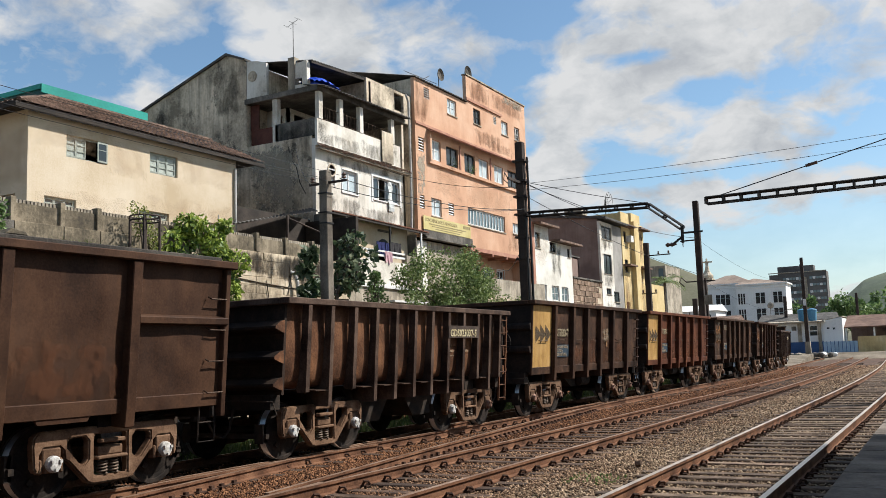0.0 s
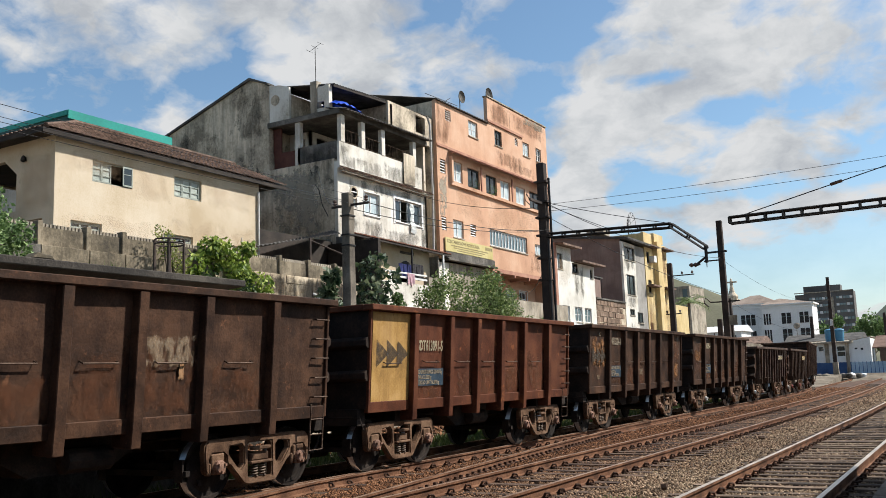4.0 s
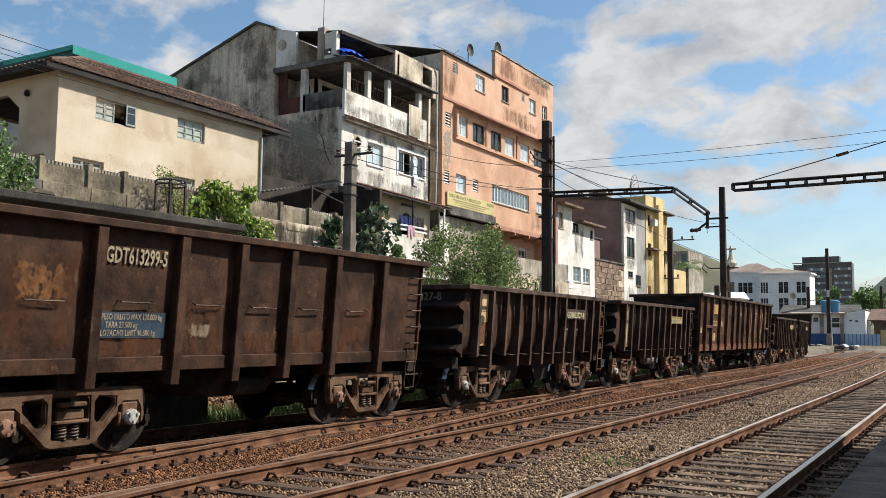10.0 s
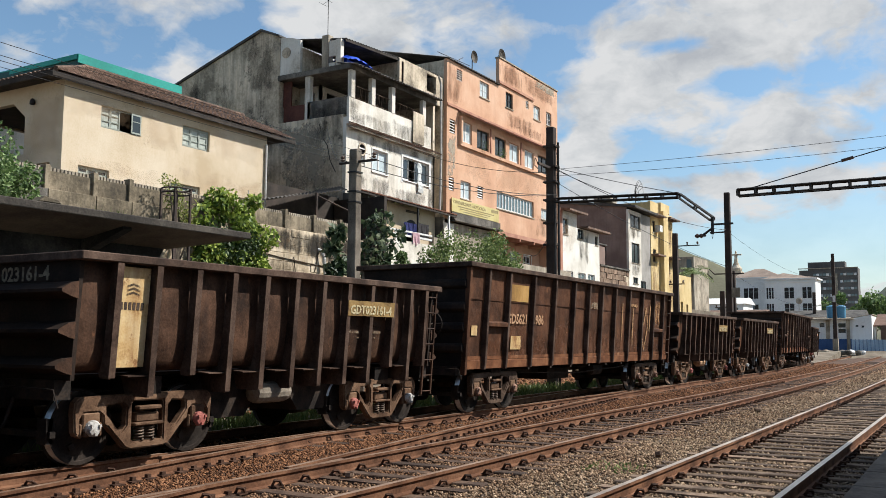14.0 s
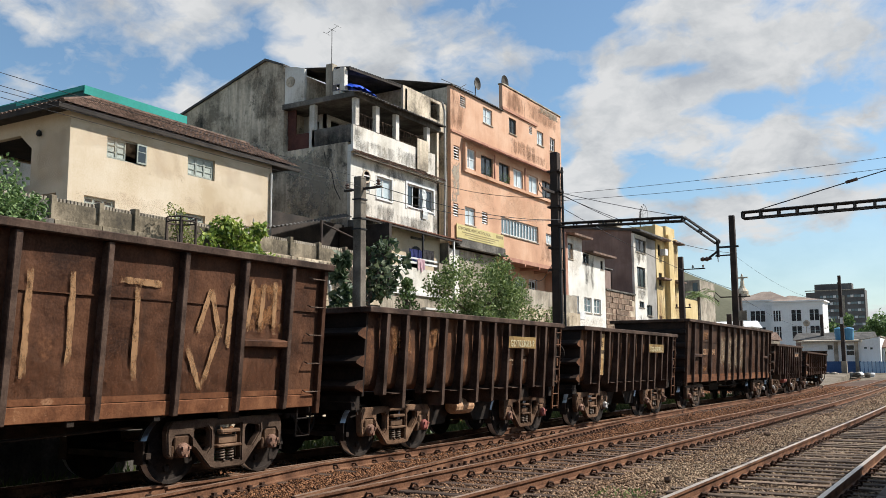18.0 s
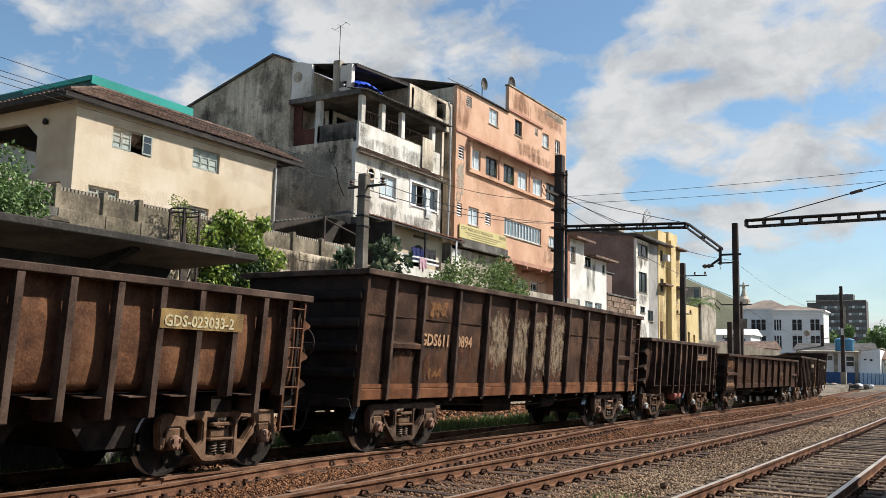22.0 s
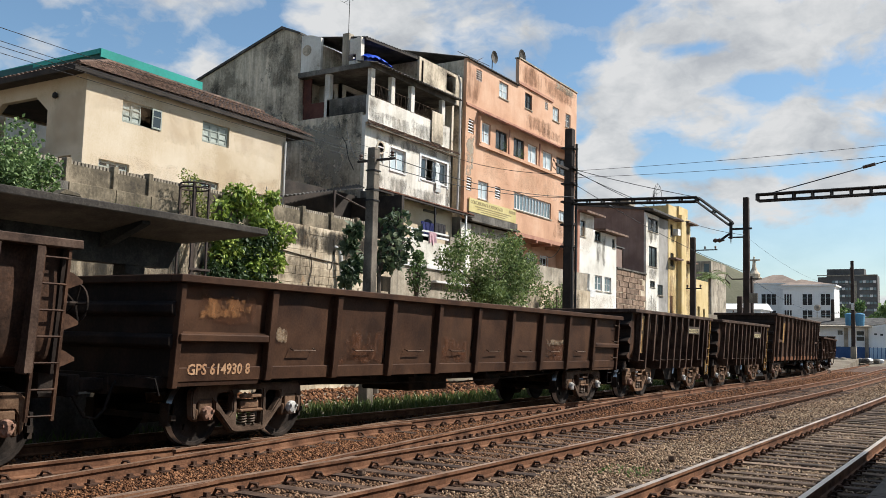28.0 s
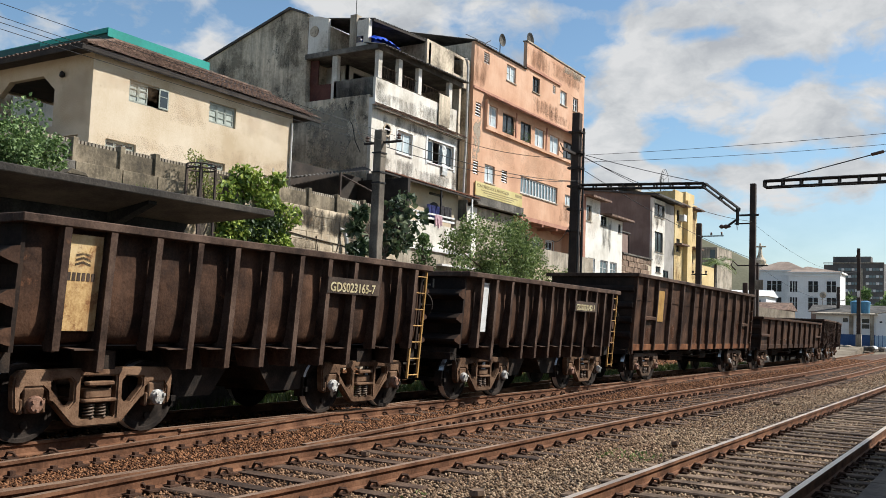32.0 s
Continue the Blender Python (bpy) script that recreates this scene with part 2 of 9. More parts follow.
M_CAPS = {
    "white": surface("cap_white", [(0.18, 0.16, 0.14), (0.38, 0.36, 0.33), (0.52, 0.50, 0.47)], 8, 60, 0, 0.6),
    "red": surface("cap_red", [(0.20, 0.06, 0.045), (0.30, 0.09, 0.07), (0.38, 0.14, 0.11)], 8, 60, 0, 0.7),
    "rust": surface("cap_rust", [(0.10, 0.055, 0.035), (0.19, 0.10, 0.065), (0.28, 0.16, 0.11)], 8, 60, 0, 0.75),
}
M_YELLOW = surface("faded_yellow_paint", [(0.24, 0.135, 0.045), (0.38, 0.22, 0.070), (0.46, 0.28, 0.105)], 1.6, 30, 0.35, 0.6, 0, 0.15, dirt=(0.11, 0.05, 0.022), spots=((0.13, 0.055, 0.024), 0.63), spec=0.10)
M_CREAMPANEL = surface("faded_cream_panel", [(0.30, 0.16, 0.055), (0.52, 0.345, 0.150), (0.60, 0.45, 0.24)], 2.6, 30, 0.55, 0.6, 0, 0.15, dirt=(0.20, 0.09, 0.035), spots=((0.19, 0.080, 0.030), 0.55))
M_LETTER = surface("letter_cream", [(0.28, 0.22, 0.11), (0.45, 0.37, 0.21), (0.53, 0.46, 0.29)], 9, 60, 0.0, 0.6)
M_LETTER_DIM = surface("letter_faded", [(0.11, 0.085, 0.06), (0.22, 0.175, 0.12), (0.33, 0.27, 0.19)], 9, 60, 0.0, 0.65)
M_LETTER_TAN = surface("letter_tan", [(0.15, 0.115, 0.07), (0.28, 0.225, 0.14), (0.38, 0.32, 0.21)], 9, 60, 0.0, 0.65)
M_BLUESTENCIL = surface("faded_blue_panel", [(0.010, 0.020, 0.030), (0.018, 0.038, 0.060), (0.040, 0.056, 0.068)], 4, 40, 0.0, 0.65, spots=((0.07, 0.036, 0.022), 0.60))
M_RUSTFLAKE = surface("bare_orange_rust", [(0.16, 0.060, 0.028), (0.24, 0.085, 0.036), (0.30, 0.115, 0.050)], 2, 30, 0.0, 0.8, spots=((0.13, 0.046, 0.024), 0.52))
M_SILLRUST = surface("flaking_sill_rust", [(0.085, 0.034, 0.016), (0.150, 0.060, 0.028), (0.215, 0.095, 0.045)], 2.4, 30, 0.3, 0.8, dirt=(0.06, 0.028, 0.016), spots=((0.36, 0.20, 0.11), 0.62), spec=0.1)
M_BOARD = surface("dark_number_board", [(0.022, 0.015, 0.011), (0.050, 0.032, 0.022), (0.085, 0.055, 0.038)], 3, 40, 0.0, 0.7)
M_YELLOWBOARD = surface("dull_yellow_board", [(0.12, 0.070, 0.024), (0.23, 0.140, 0.045), (0.31, 0.20, 0.075)], 3, 40, 0.0, 0.7, spots=((0.10, 0.05, 0.025), 0.58))
M_CHALK = surface("scraped_paint", [(0.24, 0.14, 0.080), (0.36, 0.24, 0.155), (0.46, 0.34, 0.24)], 9, 40, 0.0, 0.8, spots=((0.09, 0.042, 0.022), 0.50))
M_ORANGE = surface("orange_lettering", [(0.24, 0.12, 0.06), (0.38, 0.21, 0.11), (0.46, 0.29, 0.17)], 9, 50, 0.0, 0.65)
M_HANDLE = surface("worn_handrail", [(0.035, 0.021, 0.014), (0.07, 0.044, 0.030), (0.13, 0.092, 0.066)], 5, 40, 0.0, 0.6, 0.2, spec=0.10)



def flake(name, col, lo, scale=(2.2, 2.2, 2.2), cover=0.95, soft=0.10):
    """Loose flakes of paint or rust that let the sheet show between them and thin out towards the patch's edge."""
    m = bpy.data.materials.new(name)
    m.use_nodes = True
    n = Nodes(m.node_tree)
    tc = n.add("ShaderNodeTexCoord")
    rnd = n.math("MULTIPLY", n.add("ShaderNodeObjectInfo").outputs["Random"], 50.0)
    v = n.add("ShaderNodeVectorMath", op="ADD", ins={0: tc.outputs["Object"], 1: n.add("ShaderNodeCombineXYZ", ins={"X": rnd, "Y": rnd, "Z": rnd}).outputs[0]}).outputs[0]
    g = n.add("ShaderNodeSeparateXYZ", ins={"Vector": tc.outputs["Generated"]})
    far = [n.math("SUBTRACT", 0.5, n.math("ABSOLUTE", n.math("SUBTRACT", g.outputs[k], 0.5))) for k in (0, 1, 2)]
    edge = n.math("MINIMUM", n.math("MULTIPLY", n.math("MINIMUM", n.math("MAXIMUM", far[0], far[1]), far[2]), 0.9), 0.2)
    noise_ = n.noise(n.mapping(v, scale=scale), 1.0, 9.0, 0.68)
    a = n.math("MULTIPLY", n.ramp(n.math("ADD", noise_, edge), [(lo, 0.0), (lo + soft, 1.0)]), cover)
    tone = n.mix((*[c * 0.6 for c in col], 1), (*col, 1), n.noise(v, 9.0, 5.0, 0.6))
    p = n.add("ShaderNodeBsdfPrincipled", ins={"Base Color": tone, "Roughness": 0.8, "Specular IOR Level": 0.2})
    tr = n.add("ShaderNodeBsdfTransparent")
    mx = n.add("ShaderNodeMixShader", ins={0: a, 1: tr.outputs[0], 2: p.outputs[0]})
    n.add("ShaderNodeOutputMaterial", ins={"Surface": mx.outputs[0]})
    return m


# pale flakes for scrapes and chalk; also the painted sheen on tall bays
M_FLAKE_PALE = flake("pale_flakes_and_sheen", (0.38, 0.275, 0.18), 0.60, (7.0, 7.0, 4.0), 0.62, 0.22)
M_STROKE = flake("brushed_tan_paint", (0.42, 0.235, 0.115), 0.52, (7.0, 7.0, 4.0), 0.88, 0.20)
M_FLAKE_DARK = flake("worn_dark_paint", (0.085, 0.065, 0.048), 0.46, (7.0, 7.0, 7.0), 0.50, 0.2)
M_FLAKE_ORANGE = flake("orange_flakes", (0.30, 0.135, 0.052), 0.62, (6.5, 6.5, 5.0), 0.85, 0.20)
M_FLAKE_DENSE = flake("dense_rust_flakes", (0.17, 0.072, 0.030), 0.50, (5.0, 5.0, 4.0), 0.92, 0.16)
M_FLAKE_RUST = flake("rust_bloom", (0.150, 0.058, 0.026), 0.62, (3.0, 3.0, 2.2), 0.55, 0.28)

M_BLACKRUN_SHADE = flake("black_runoff_and_shade", (0.040, 0.034, 0.026), 0.56, (2.6, 2.6, 0.6), 0.75, 0.25)
M_MOULD = flake("black_mould", (0.075, 0.063, 0.048), 0.60, (1.5, 1.5, 0.6), 0.42, 0.30)
M_PEEL = flake("peeled_pale_render", (0.52, 0.45, 0.35), 0.60, (1.3, 1.3, 1.0), 0.62, 0.12)
M_TANSTAIN = flake("tan_damp_stain", (0.56, 0.38, 0.23), 0.52, (0.8, 0.8, 0.8), 0.14, 0.40)
M_BROWNSTAIN = flake("brown_runoff_stain", (0.24, 0.115, 0.060), 0.56, (1.6, 1.6, 0.5), 0.32, 0.3)

# ground
M_BALLAST = surface("ballast_bed", [(0.055, 0.038, 0.027), (0.105, 0.076, 0.055), (0.17, 0.130, 0.096)], 0.9, 26, 0.0, 0.95, 0, 0.9)
M_RUSTBED = surface("rust_stained_ballast", [(0.034, 0.019, 0.012), (0.075, 0.041, 0.026), (0.130, 0.076, 0.050)], 1.1, 26, 0.0, 0.95, 0, 0.9)
M_EARTH = surface("dry_earth", [(0.09, 0.07, 0.05), (0.16, 0.13, 0.095), (0.24, 0.20, 0.15)], 0.5, 14, 0.0, 0.95, 0, 0.7)
M_SLEEPER = surface("weathered_sleeper_wood", [(0.036, 0.023, 0.015), (0.090, 0.059, 0.039), (0.175, 0.122, 0.084)], 3.0, 40, 0.0, 0.9, 0, 0.5, vary=0.35)
M_RAIL_SIDE = surface("rusted_rail", [(0.065, 0.031, 0.018), (0.130, 0.062, 0.035), (0.205, 0.104, 0.059)], 2.0, 30, 0.0, 0.8, 0.1, 0.3, spec=0.10)
M_RAIL_TOP = surface("polished_rail_head", [(0.46, 0.37, 0.29), (0.62, 0.51, 0.41), (0.72, 0.61, 0.50)], 1.0, 30, 0.0, 0.40, 0.85, 0.05)
M_RAIL_DULL = surface("dull_rail_head", [(0.17, 0.100, 0.065), (0.27, 0.17, 0.115), (0.36, 0.25, 0.18)], 1.5, 30, 0.0, 0.5, 0.5, 0.1)
M_CLIP = surface("rail_clip_iron", [(0.025, 0.014, 0.010), (0.055, 0.030, 0.020), (0.09, 0.05, 0.033)], 6, 40, 0, 0.8, spec=0.10)
M_CONC = surface("old_concrete", [(0.16, 0.134, 0.100), (0.32, 0.272, 0.208), (0.46, 0.40, 0.315)], 0.8, 22, 0.45, 0.9, 0, 0.5, dirt=(0.045, 0.040, 0.034))
M_CONC_DARK = surface("blackened_and_shaded_concrete", [(0.038, 0.034, 0.029), (0.105, 0.094, 0.080), (0.21, 0.188, 0.160)], 0.7, 22, 0.4, 0.9, 0, 0.5, dirt=(0.02, 0.018, 0.016))
M_SOFFIT = surface("brown_canopy_soffit", [(0.085, 0.064, 0.047), (0.150, 0.114, 0.084), (0.22, 0.17, 0.128)], 0.8, 22, 0.2, 0.9, 0, 0.3, dirt=(0.025, 0.02, 0.017))
M_PLATFORM = surface("platform_slab", [(0.075, 0.063, 0.052), (0.140, 0.118, 0.098), (0.21, 0.18, 0.150)], 1.4, 26, 0.0, 0.92, 0, 0.35, vary=0.15, spec=0.1)
M_GRASS = leaf_mat("grass_blades", (0.045, 0.075, 0.018), (0.085, 0.125, 0.030), (0.16, 0.17, 0.06))
# walls
M_CREAM = surface("cream_render", [(0.43, 0.335, 0.22), (0.53, 0.435, 0.315), (0.585, 0.50, 0.385)], 0.45, 18, 0.10, 0.9, 0, 0.05, dirt=(0.40, 0.29, 0.18), spots=((0.46, 0.37, 0.27), 0.64), world=True)
M_WHITE = surface("stained_white_render", [(0.42, 0.375, 0.305), (0.63, 0.585, 0.51), (0.73, 0.695, 0.63)], 0.6, 18, 0.22, 0.9, 0, 0.2, dirt=(0.21, 0.18, 0.14), spots=((0.24, 0.205, 0.16), 0.63), world=True)
M_GREYWALL = surface("mould_grey_render", [(0.215, 0.178, 0.132), (0.50, 0.418, 0.312), (0.72, 0.61, 0.465)], 0.62, 9, 0.42, 0.95, 0, 0.35, dirt=(0.065, 0.058, 0.048), spots=((0.07, 0.062, 0.050), 0.60), world=True)
M_PINK = surface("salmon_render", [(0.42, 0.230, 0.140), (0.54, 0.315, 0.200), (0.62, 0.40, 0.275)], 0.4, 18, 0.18, 0.9, 0, 0.12, dirt=(0.36, 0.205, 0.14), spots=((0.62, 0.49, 0.41), 0.66), world=True)
M_PINKDARK = surface("dark_salmon_trim", [(0.30, 0.14, 0.095), (0.40, 0.20, 0.14), (0.46, 0.26, 0.18)], 0.8, 20, 0.2, 0.9, 0, 0.15, dirt=(0.17, 0.085, 0.06))
M_STONEWALL = surface("patched_block_wall", [(0.20, 0.155, 0.105), (0.43, 0.345, 0.240), (0.62, 0.52, 0.385)], 0.75, 9, 0.38, 0.95, 0, 0.6, dirt=(0.09, 0.072, 0.052), spots=((0.33, 0.215, 0.125), 0.58), vary=0.08, world=True)
M_YELLOWWALL = surface("ochre_render", [(0.43, 0.31, 0.14), (0.58, 0.435, 0.205), (0.65, 0.52, 0.29)], 0.5, 18, 0.3, 0.9, 0, 0.12, dirt=(0.29, 0.20, 0.10), world=True)
M_WHITECLEAN = surface("worn_white_render", [(0.50, 0.465, 0.40), (0.66, 0.63, 0.565), (0.74, 0.715, 0.66)], 0.5, 18, 0.12, 0.9, 0, 0.15, dirt=(0.30, 0.27, 0.22), world=True)
M_GREYPLAIN = surface("plain_grey_render", [(0.20, 0.185, 0.165), (0.30, 0.28, 0.255), (0.38, 0.36, 0.33)], 0.5, 18, 0.2, 0.9, 0, 0.15, dirt=(0.15, 0.135, 0.115))
M_FENCEWALL = surface("stained_fence_concrete", [(0.058, 0.047, 0.032), (0.145, 0.117, 0.079), (0.29, 0.236, 0.164)], 0.9, 12, 0.45, 0.95, 0, 0.5, dirt=(0.045, 0.038, 0.03), world=True)
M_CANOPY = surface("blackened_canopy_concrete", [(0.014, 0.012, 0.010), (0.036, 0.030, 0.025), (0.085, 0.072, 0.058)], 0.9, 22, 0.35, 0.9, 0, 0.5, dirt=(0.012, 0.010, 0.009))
M_BROWNSTONE = surface("brown_rubble_stone", [(0.105, 0.066, 0.044), (0.20, 0.132, 0.09), (0.30, 0.21, 0.15)], 1.6, 16, 0.2, 0.95, 0, 0.5, dirt=(0.06, 0.045, 0.035), vary=0.3)
M_BROWNWALL = surface("mauve_brown_render", [(0.15, 0.100, 0.082), (0.225, 0.155, 0.128), (0.29, 0.215, 0.18)], 0.4, 18, 0.25, 0.9, 0, 0.15, dirt=(0.08, 0.055, 0.045))
M_WHITEFAR = surface("white_far_wall", [(0.55, 0.545, 0.53), (0.68, 0.675, 0.66), (0.74, 0.735, 0.72)], 0.15, 6, 0.1, 0.9, 0, 0.05, dirt=(0.4, 0.39, 0.37))
M_DARKFAR = surface("dark_office_wall", [(0.075, 0.070, 0.066), (0.115, 0.108, 0.102), (0.145, 0.138, 0.13)], 0.2, 6, 0.1, 0.9, 0, 0.05)
M_TILE = surface("old_roof_tile", [(0.052, 0.033, 0.025), (0.120, 0.075, 0.055), (0.215, 0.142, 0.106)], 2.0, 24, 0.0, 0.9, 0, 0.4, vary=0.35, dirt=(0.045, 0.038, 0.030))
M_TILE_RED = surface("red_roof_tile", [(0.11, 0.050, 0.034), (0.20, 0.082, 0.052), (0.27, 0.125, 0.082)], 2.0, 24, 0.0, 0.9, 0, 0.4, vary=0.3, dirt=(0.10, 0.055, 0.038))
M_CORRU = surface("fibre_cement_sheet", [(0.035, 0.032, 0.030), (0.075, 0.070, 0.064), (0.13, 0.12, 0.11)], 1.0, 24, 0.3, 0.9, 0, 0.3)
M_GREENROOF = surface("green_metal_fascia", [(0.012, 0.20, 0.165), (0.016, 0.26, 0.215), (0.03, 0.31, 0.26)], 0.3, 12, 0.1, 0.5, 0, 0.03, dirt=(0.02, 0.15, 0.125))
M_DARKGREEN = surface("dark_green_sheet", [(0.010, 0.050, 0.048), (0.014, 0.070, 0.066), (0.02, 0.085, 0.08)], 0.3, 12, 0.1, 0.6, 0, 0.03)
M_DARKWOOD_SHADE = surface("dark_eave_wood_and_shade", [(0.016, 0.012, 0.010), (0.032, 0.025, 0.020), (0.055, 0.042, 0.034)], 1.4, 24, 0.0, 0.85)
M_REDDOOR = surface("oxide_red_wood", [(0.055, 0.018, 0.013), (0.095, 0.032, 0.022), (0.13, 0.05, 0.036)], 1.4, 24, 0.2, 0.8)
M_FRAMEGREEN = surface("grey_green_frame", [(0.18, 0.20, 0.175), (0.27, 0.295, 0.26), (0.34, 0.36, 0.32)], 3, 30, 0.0, 0.7)
M_SHUTTER = surface("grey_green_shutter", [(0.24, 0.27, 0.235), (0.36, 0.39, 0.345), (0.45, 0.48, 0.43)], 4, 30, 0.2, 0.7, dirt=(0.16, 0.17, 0.14))
M_FRAMEWHITE = surface("white_frame", [(0.50, 0.49, 0.47), (0.62, 0.61, 0.59), (0.70, 0.69, 0.67)], 3, 30, 0.0, 0.6)
M_FRAMEDARK = surface("dark_iron", [(0.010, 0.009, 0.009), (0.022, 0.020, 0.019), (0.040, 0.036, 0.033)], 4, 30, 0.0, 0.6, 0.3)
M_CURTAIN = surface("pale_curtain", [(0.30, 0.36, 0.38), (0.43, 0.50, 0.52), (0.52, 0.58, 0.60)], 1.5, 12, 0.4, 0.9, dirt=(0.22, 0.28, 0.31))
M_GLASS = glass("window_glass")
M_GLASS_PALE = glass("window_glass_pale", (0.13, 0.17, 0.18))
M_BLUETARP = surface("blue_tarpaulin", [(0.008, 0.035, 0.30), (0.013, 0.06, 0.45), (0.02, 0.09, 0.55)], 2, 20, 0.0, 0.45, 0, 0.4)
M_SIGN = surface("yellow_sign_board", [(0.42, 0.34, 0.13), (0.50, 0.415, 0.175), (0.56, 0.48, 0.23)], 1, 20, 0.1, 0.6, dirt=(0.36, 0.26, 0.1))
M_SIGNTEXT = surface("sign_lettering", [(0.20, 0.16, 0.075), (0.26, 0.21, 0.10), (0.32, 0.26, 0.13)], 4, 30, 0.0, 0.7)
M_POLE = surface("pole_concrete", [(0.075, 0.060, 0.045), (0.15, 0.124, 0.095), (0.23, 0.193, 0.150)], 1.2, 24, 0.35, 0.9, 0, 0.3, dirt=(0.05, 0.042, 0.035))
M_POLEDARK = surface("pole_rusted_steel", [(0.020, 0.014, 0.012), (0.042, 0.029, 0.023), (0.07, 0.048, 0.037)], 1.2, 24, 0.3, 0.8, 0.1, 0.3)
M_WIRE = surface("wire", [(0.012, 0.011, 0.010), (0.02, 0.018, 0.017), (0.03, 0.028, 0.026)], 3, 30, 0.0, 0.6)
M_INSUL = surface("insulator", [(0.05, 0.03, 0.02), (0.09, 0.05, 0.035), (0.13, 0.08, 0.06)], 3, 30, 0.0, 0.3)
M_BLUEWALL = surface("blue_wall_band", [(0.030, 0.065, 0.16), (0.045, 0.095, 0.22), (0.07, 0.13, 0.27)], 0.5, 12, 0.1, 0.8, dirt=(0.04, 0.06, 0.12))
M_BLUETANK = surface("blue_water_tank", [(0.055, 0.17, 0.28), (0.075, 0.22, 0.35), (0.10, 0.27, 0.40)], 1, 12, 0.1, 0.5)
M_CAR = surface("blue_grey_car_paint", [(0.07, 0.10, 0.13), (0.10, 0.14, 0.18), (0.13, 0.18, 0.22)], 1, 12, 0.0, 0.3)
M_HILL = surface("dry_hill_grass", [(0.070, 0.070, 0.042), (0.100, 0.097, 0.062), (0.135, 0.125, 0.082)], 0.012, 0.5, 0.0, 1.0, 0, 0.2)
M_HILLGREEN = surface("wooded_hill", [(0.045, 0.062, 0.045), (0.07, 0.09, 0.06), (0.10, 0.12, 0.08)], 0.02, 0.4, 0.0, 1.0, 0, 0.2)
M_LEAF = leaf_mat("leaves_mid", (0.045, 0.085, 0.024), (0.11, 0.18, 0.055), (0.25, 0.34, 0.13))
M_LEAF_BRIGHT = leaf_mat("leaves_bright", (0.055, 0.10, 0.014), (0.19, 0.27, 0.038), (0.48, 0.54, 0.13))
M_LEAF_TWIG = leaf_mat("leaves_twig", (0.08, 0.11, 0.022), (0.20, 0.23, 0.05), (0.38, 0.38, 0.11))
M_LEAF_DARK = leaf_mat("leaves_dark", (0.018, 0.036, 0.012), (0.038, 0.068, 0.022), (0.085, 0.13, 0.045))
M_LEAF_BROAD = leaf_mat("leaves_broad", (0.020, 0.042, 0.018), (0.055, 0.085, 0.040), (0.21, 0.24, 0.14))
M_LEAF_DRY = leaf_mat("leaves_dry", (0.055, 0.088, 0.024), (0.130, 0.185, 0.055), (0.29, 0.36, 0.13))
M_BARK = surface("bark", [(0.05, 0.038, 0.028), (0.10, 0.078, 0.058), (0.15, 0.12, 0.09)], 4, 40, 0.0, 0.95, 0, 0.6)
M_CLOTH_NAVY = surface("navy_laundry", [(0.008, 0.010, 0.050), (0.014, 0.018, 0.085), (0.025, 0.032, 0.12)], 5, 40, 0, 0.9)
M_CLOTH_DARK = surface("charcoal_laundry", [(0.012, 0.011, 0.012), (0.025, 0.022, 0.024), (0.045, 0.040, 0.042)], 5, 40, 0, 0.9)
M_CLOTH_PINK = surface("pink_laundry", [(0.40, 0.22, 0.25), (0.52, 0.32, 0.35), (0.6, 0.42, 0.44)], 5, 40, 0, 0.9)
M_CLOTH_WHITE = surface("white_laundry", [(0.45, 0.47, 0.46), (0.58, 0.60, 0.58), (0.66, 0.67, 0.65)], 5, 40, 0, 0.9)
M_PIPE = surface("grey_pvc_pipe", [(0.30, 0.29, 0.27), (0.42, 0.41, 0.38), (0.5, 0.49, 0.46)], 3, 30, 0.2, 0.6, dirt=(0.2, 0.18, 0.15))

# ---- mesh helpers ----


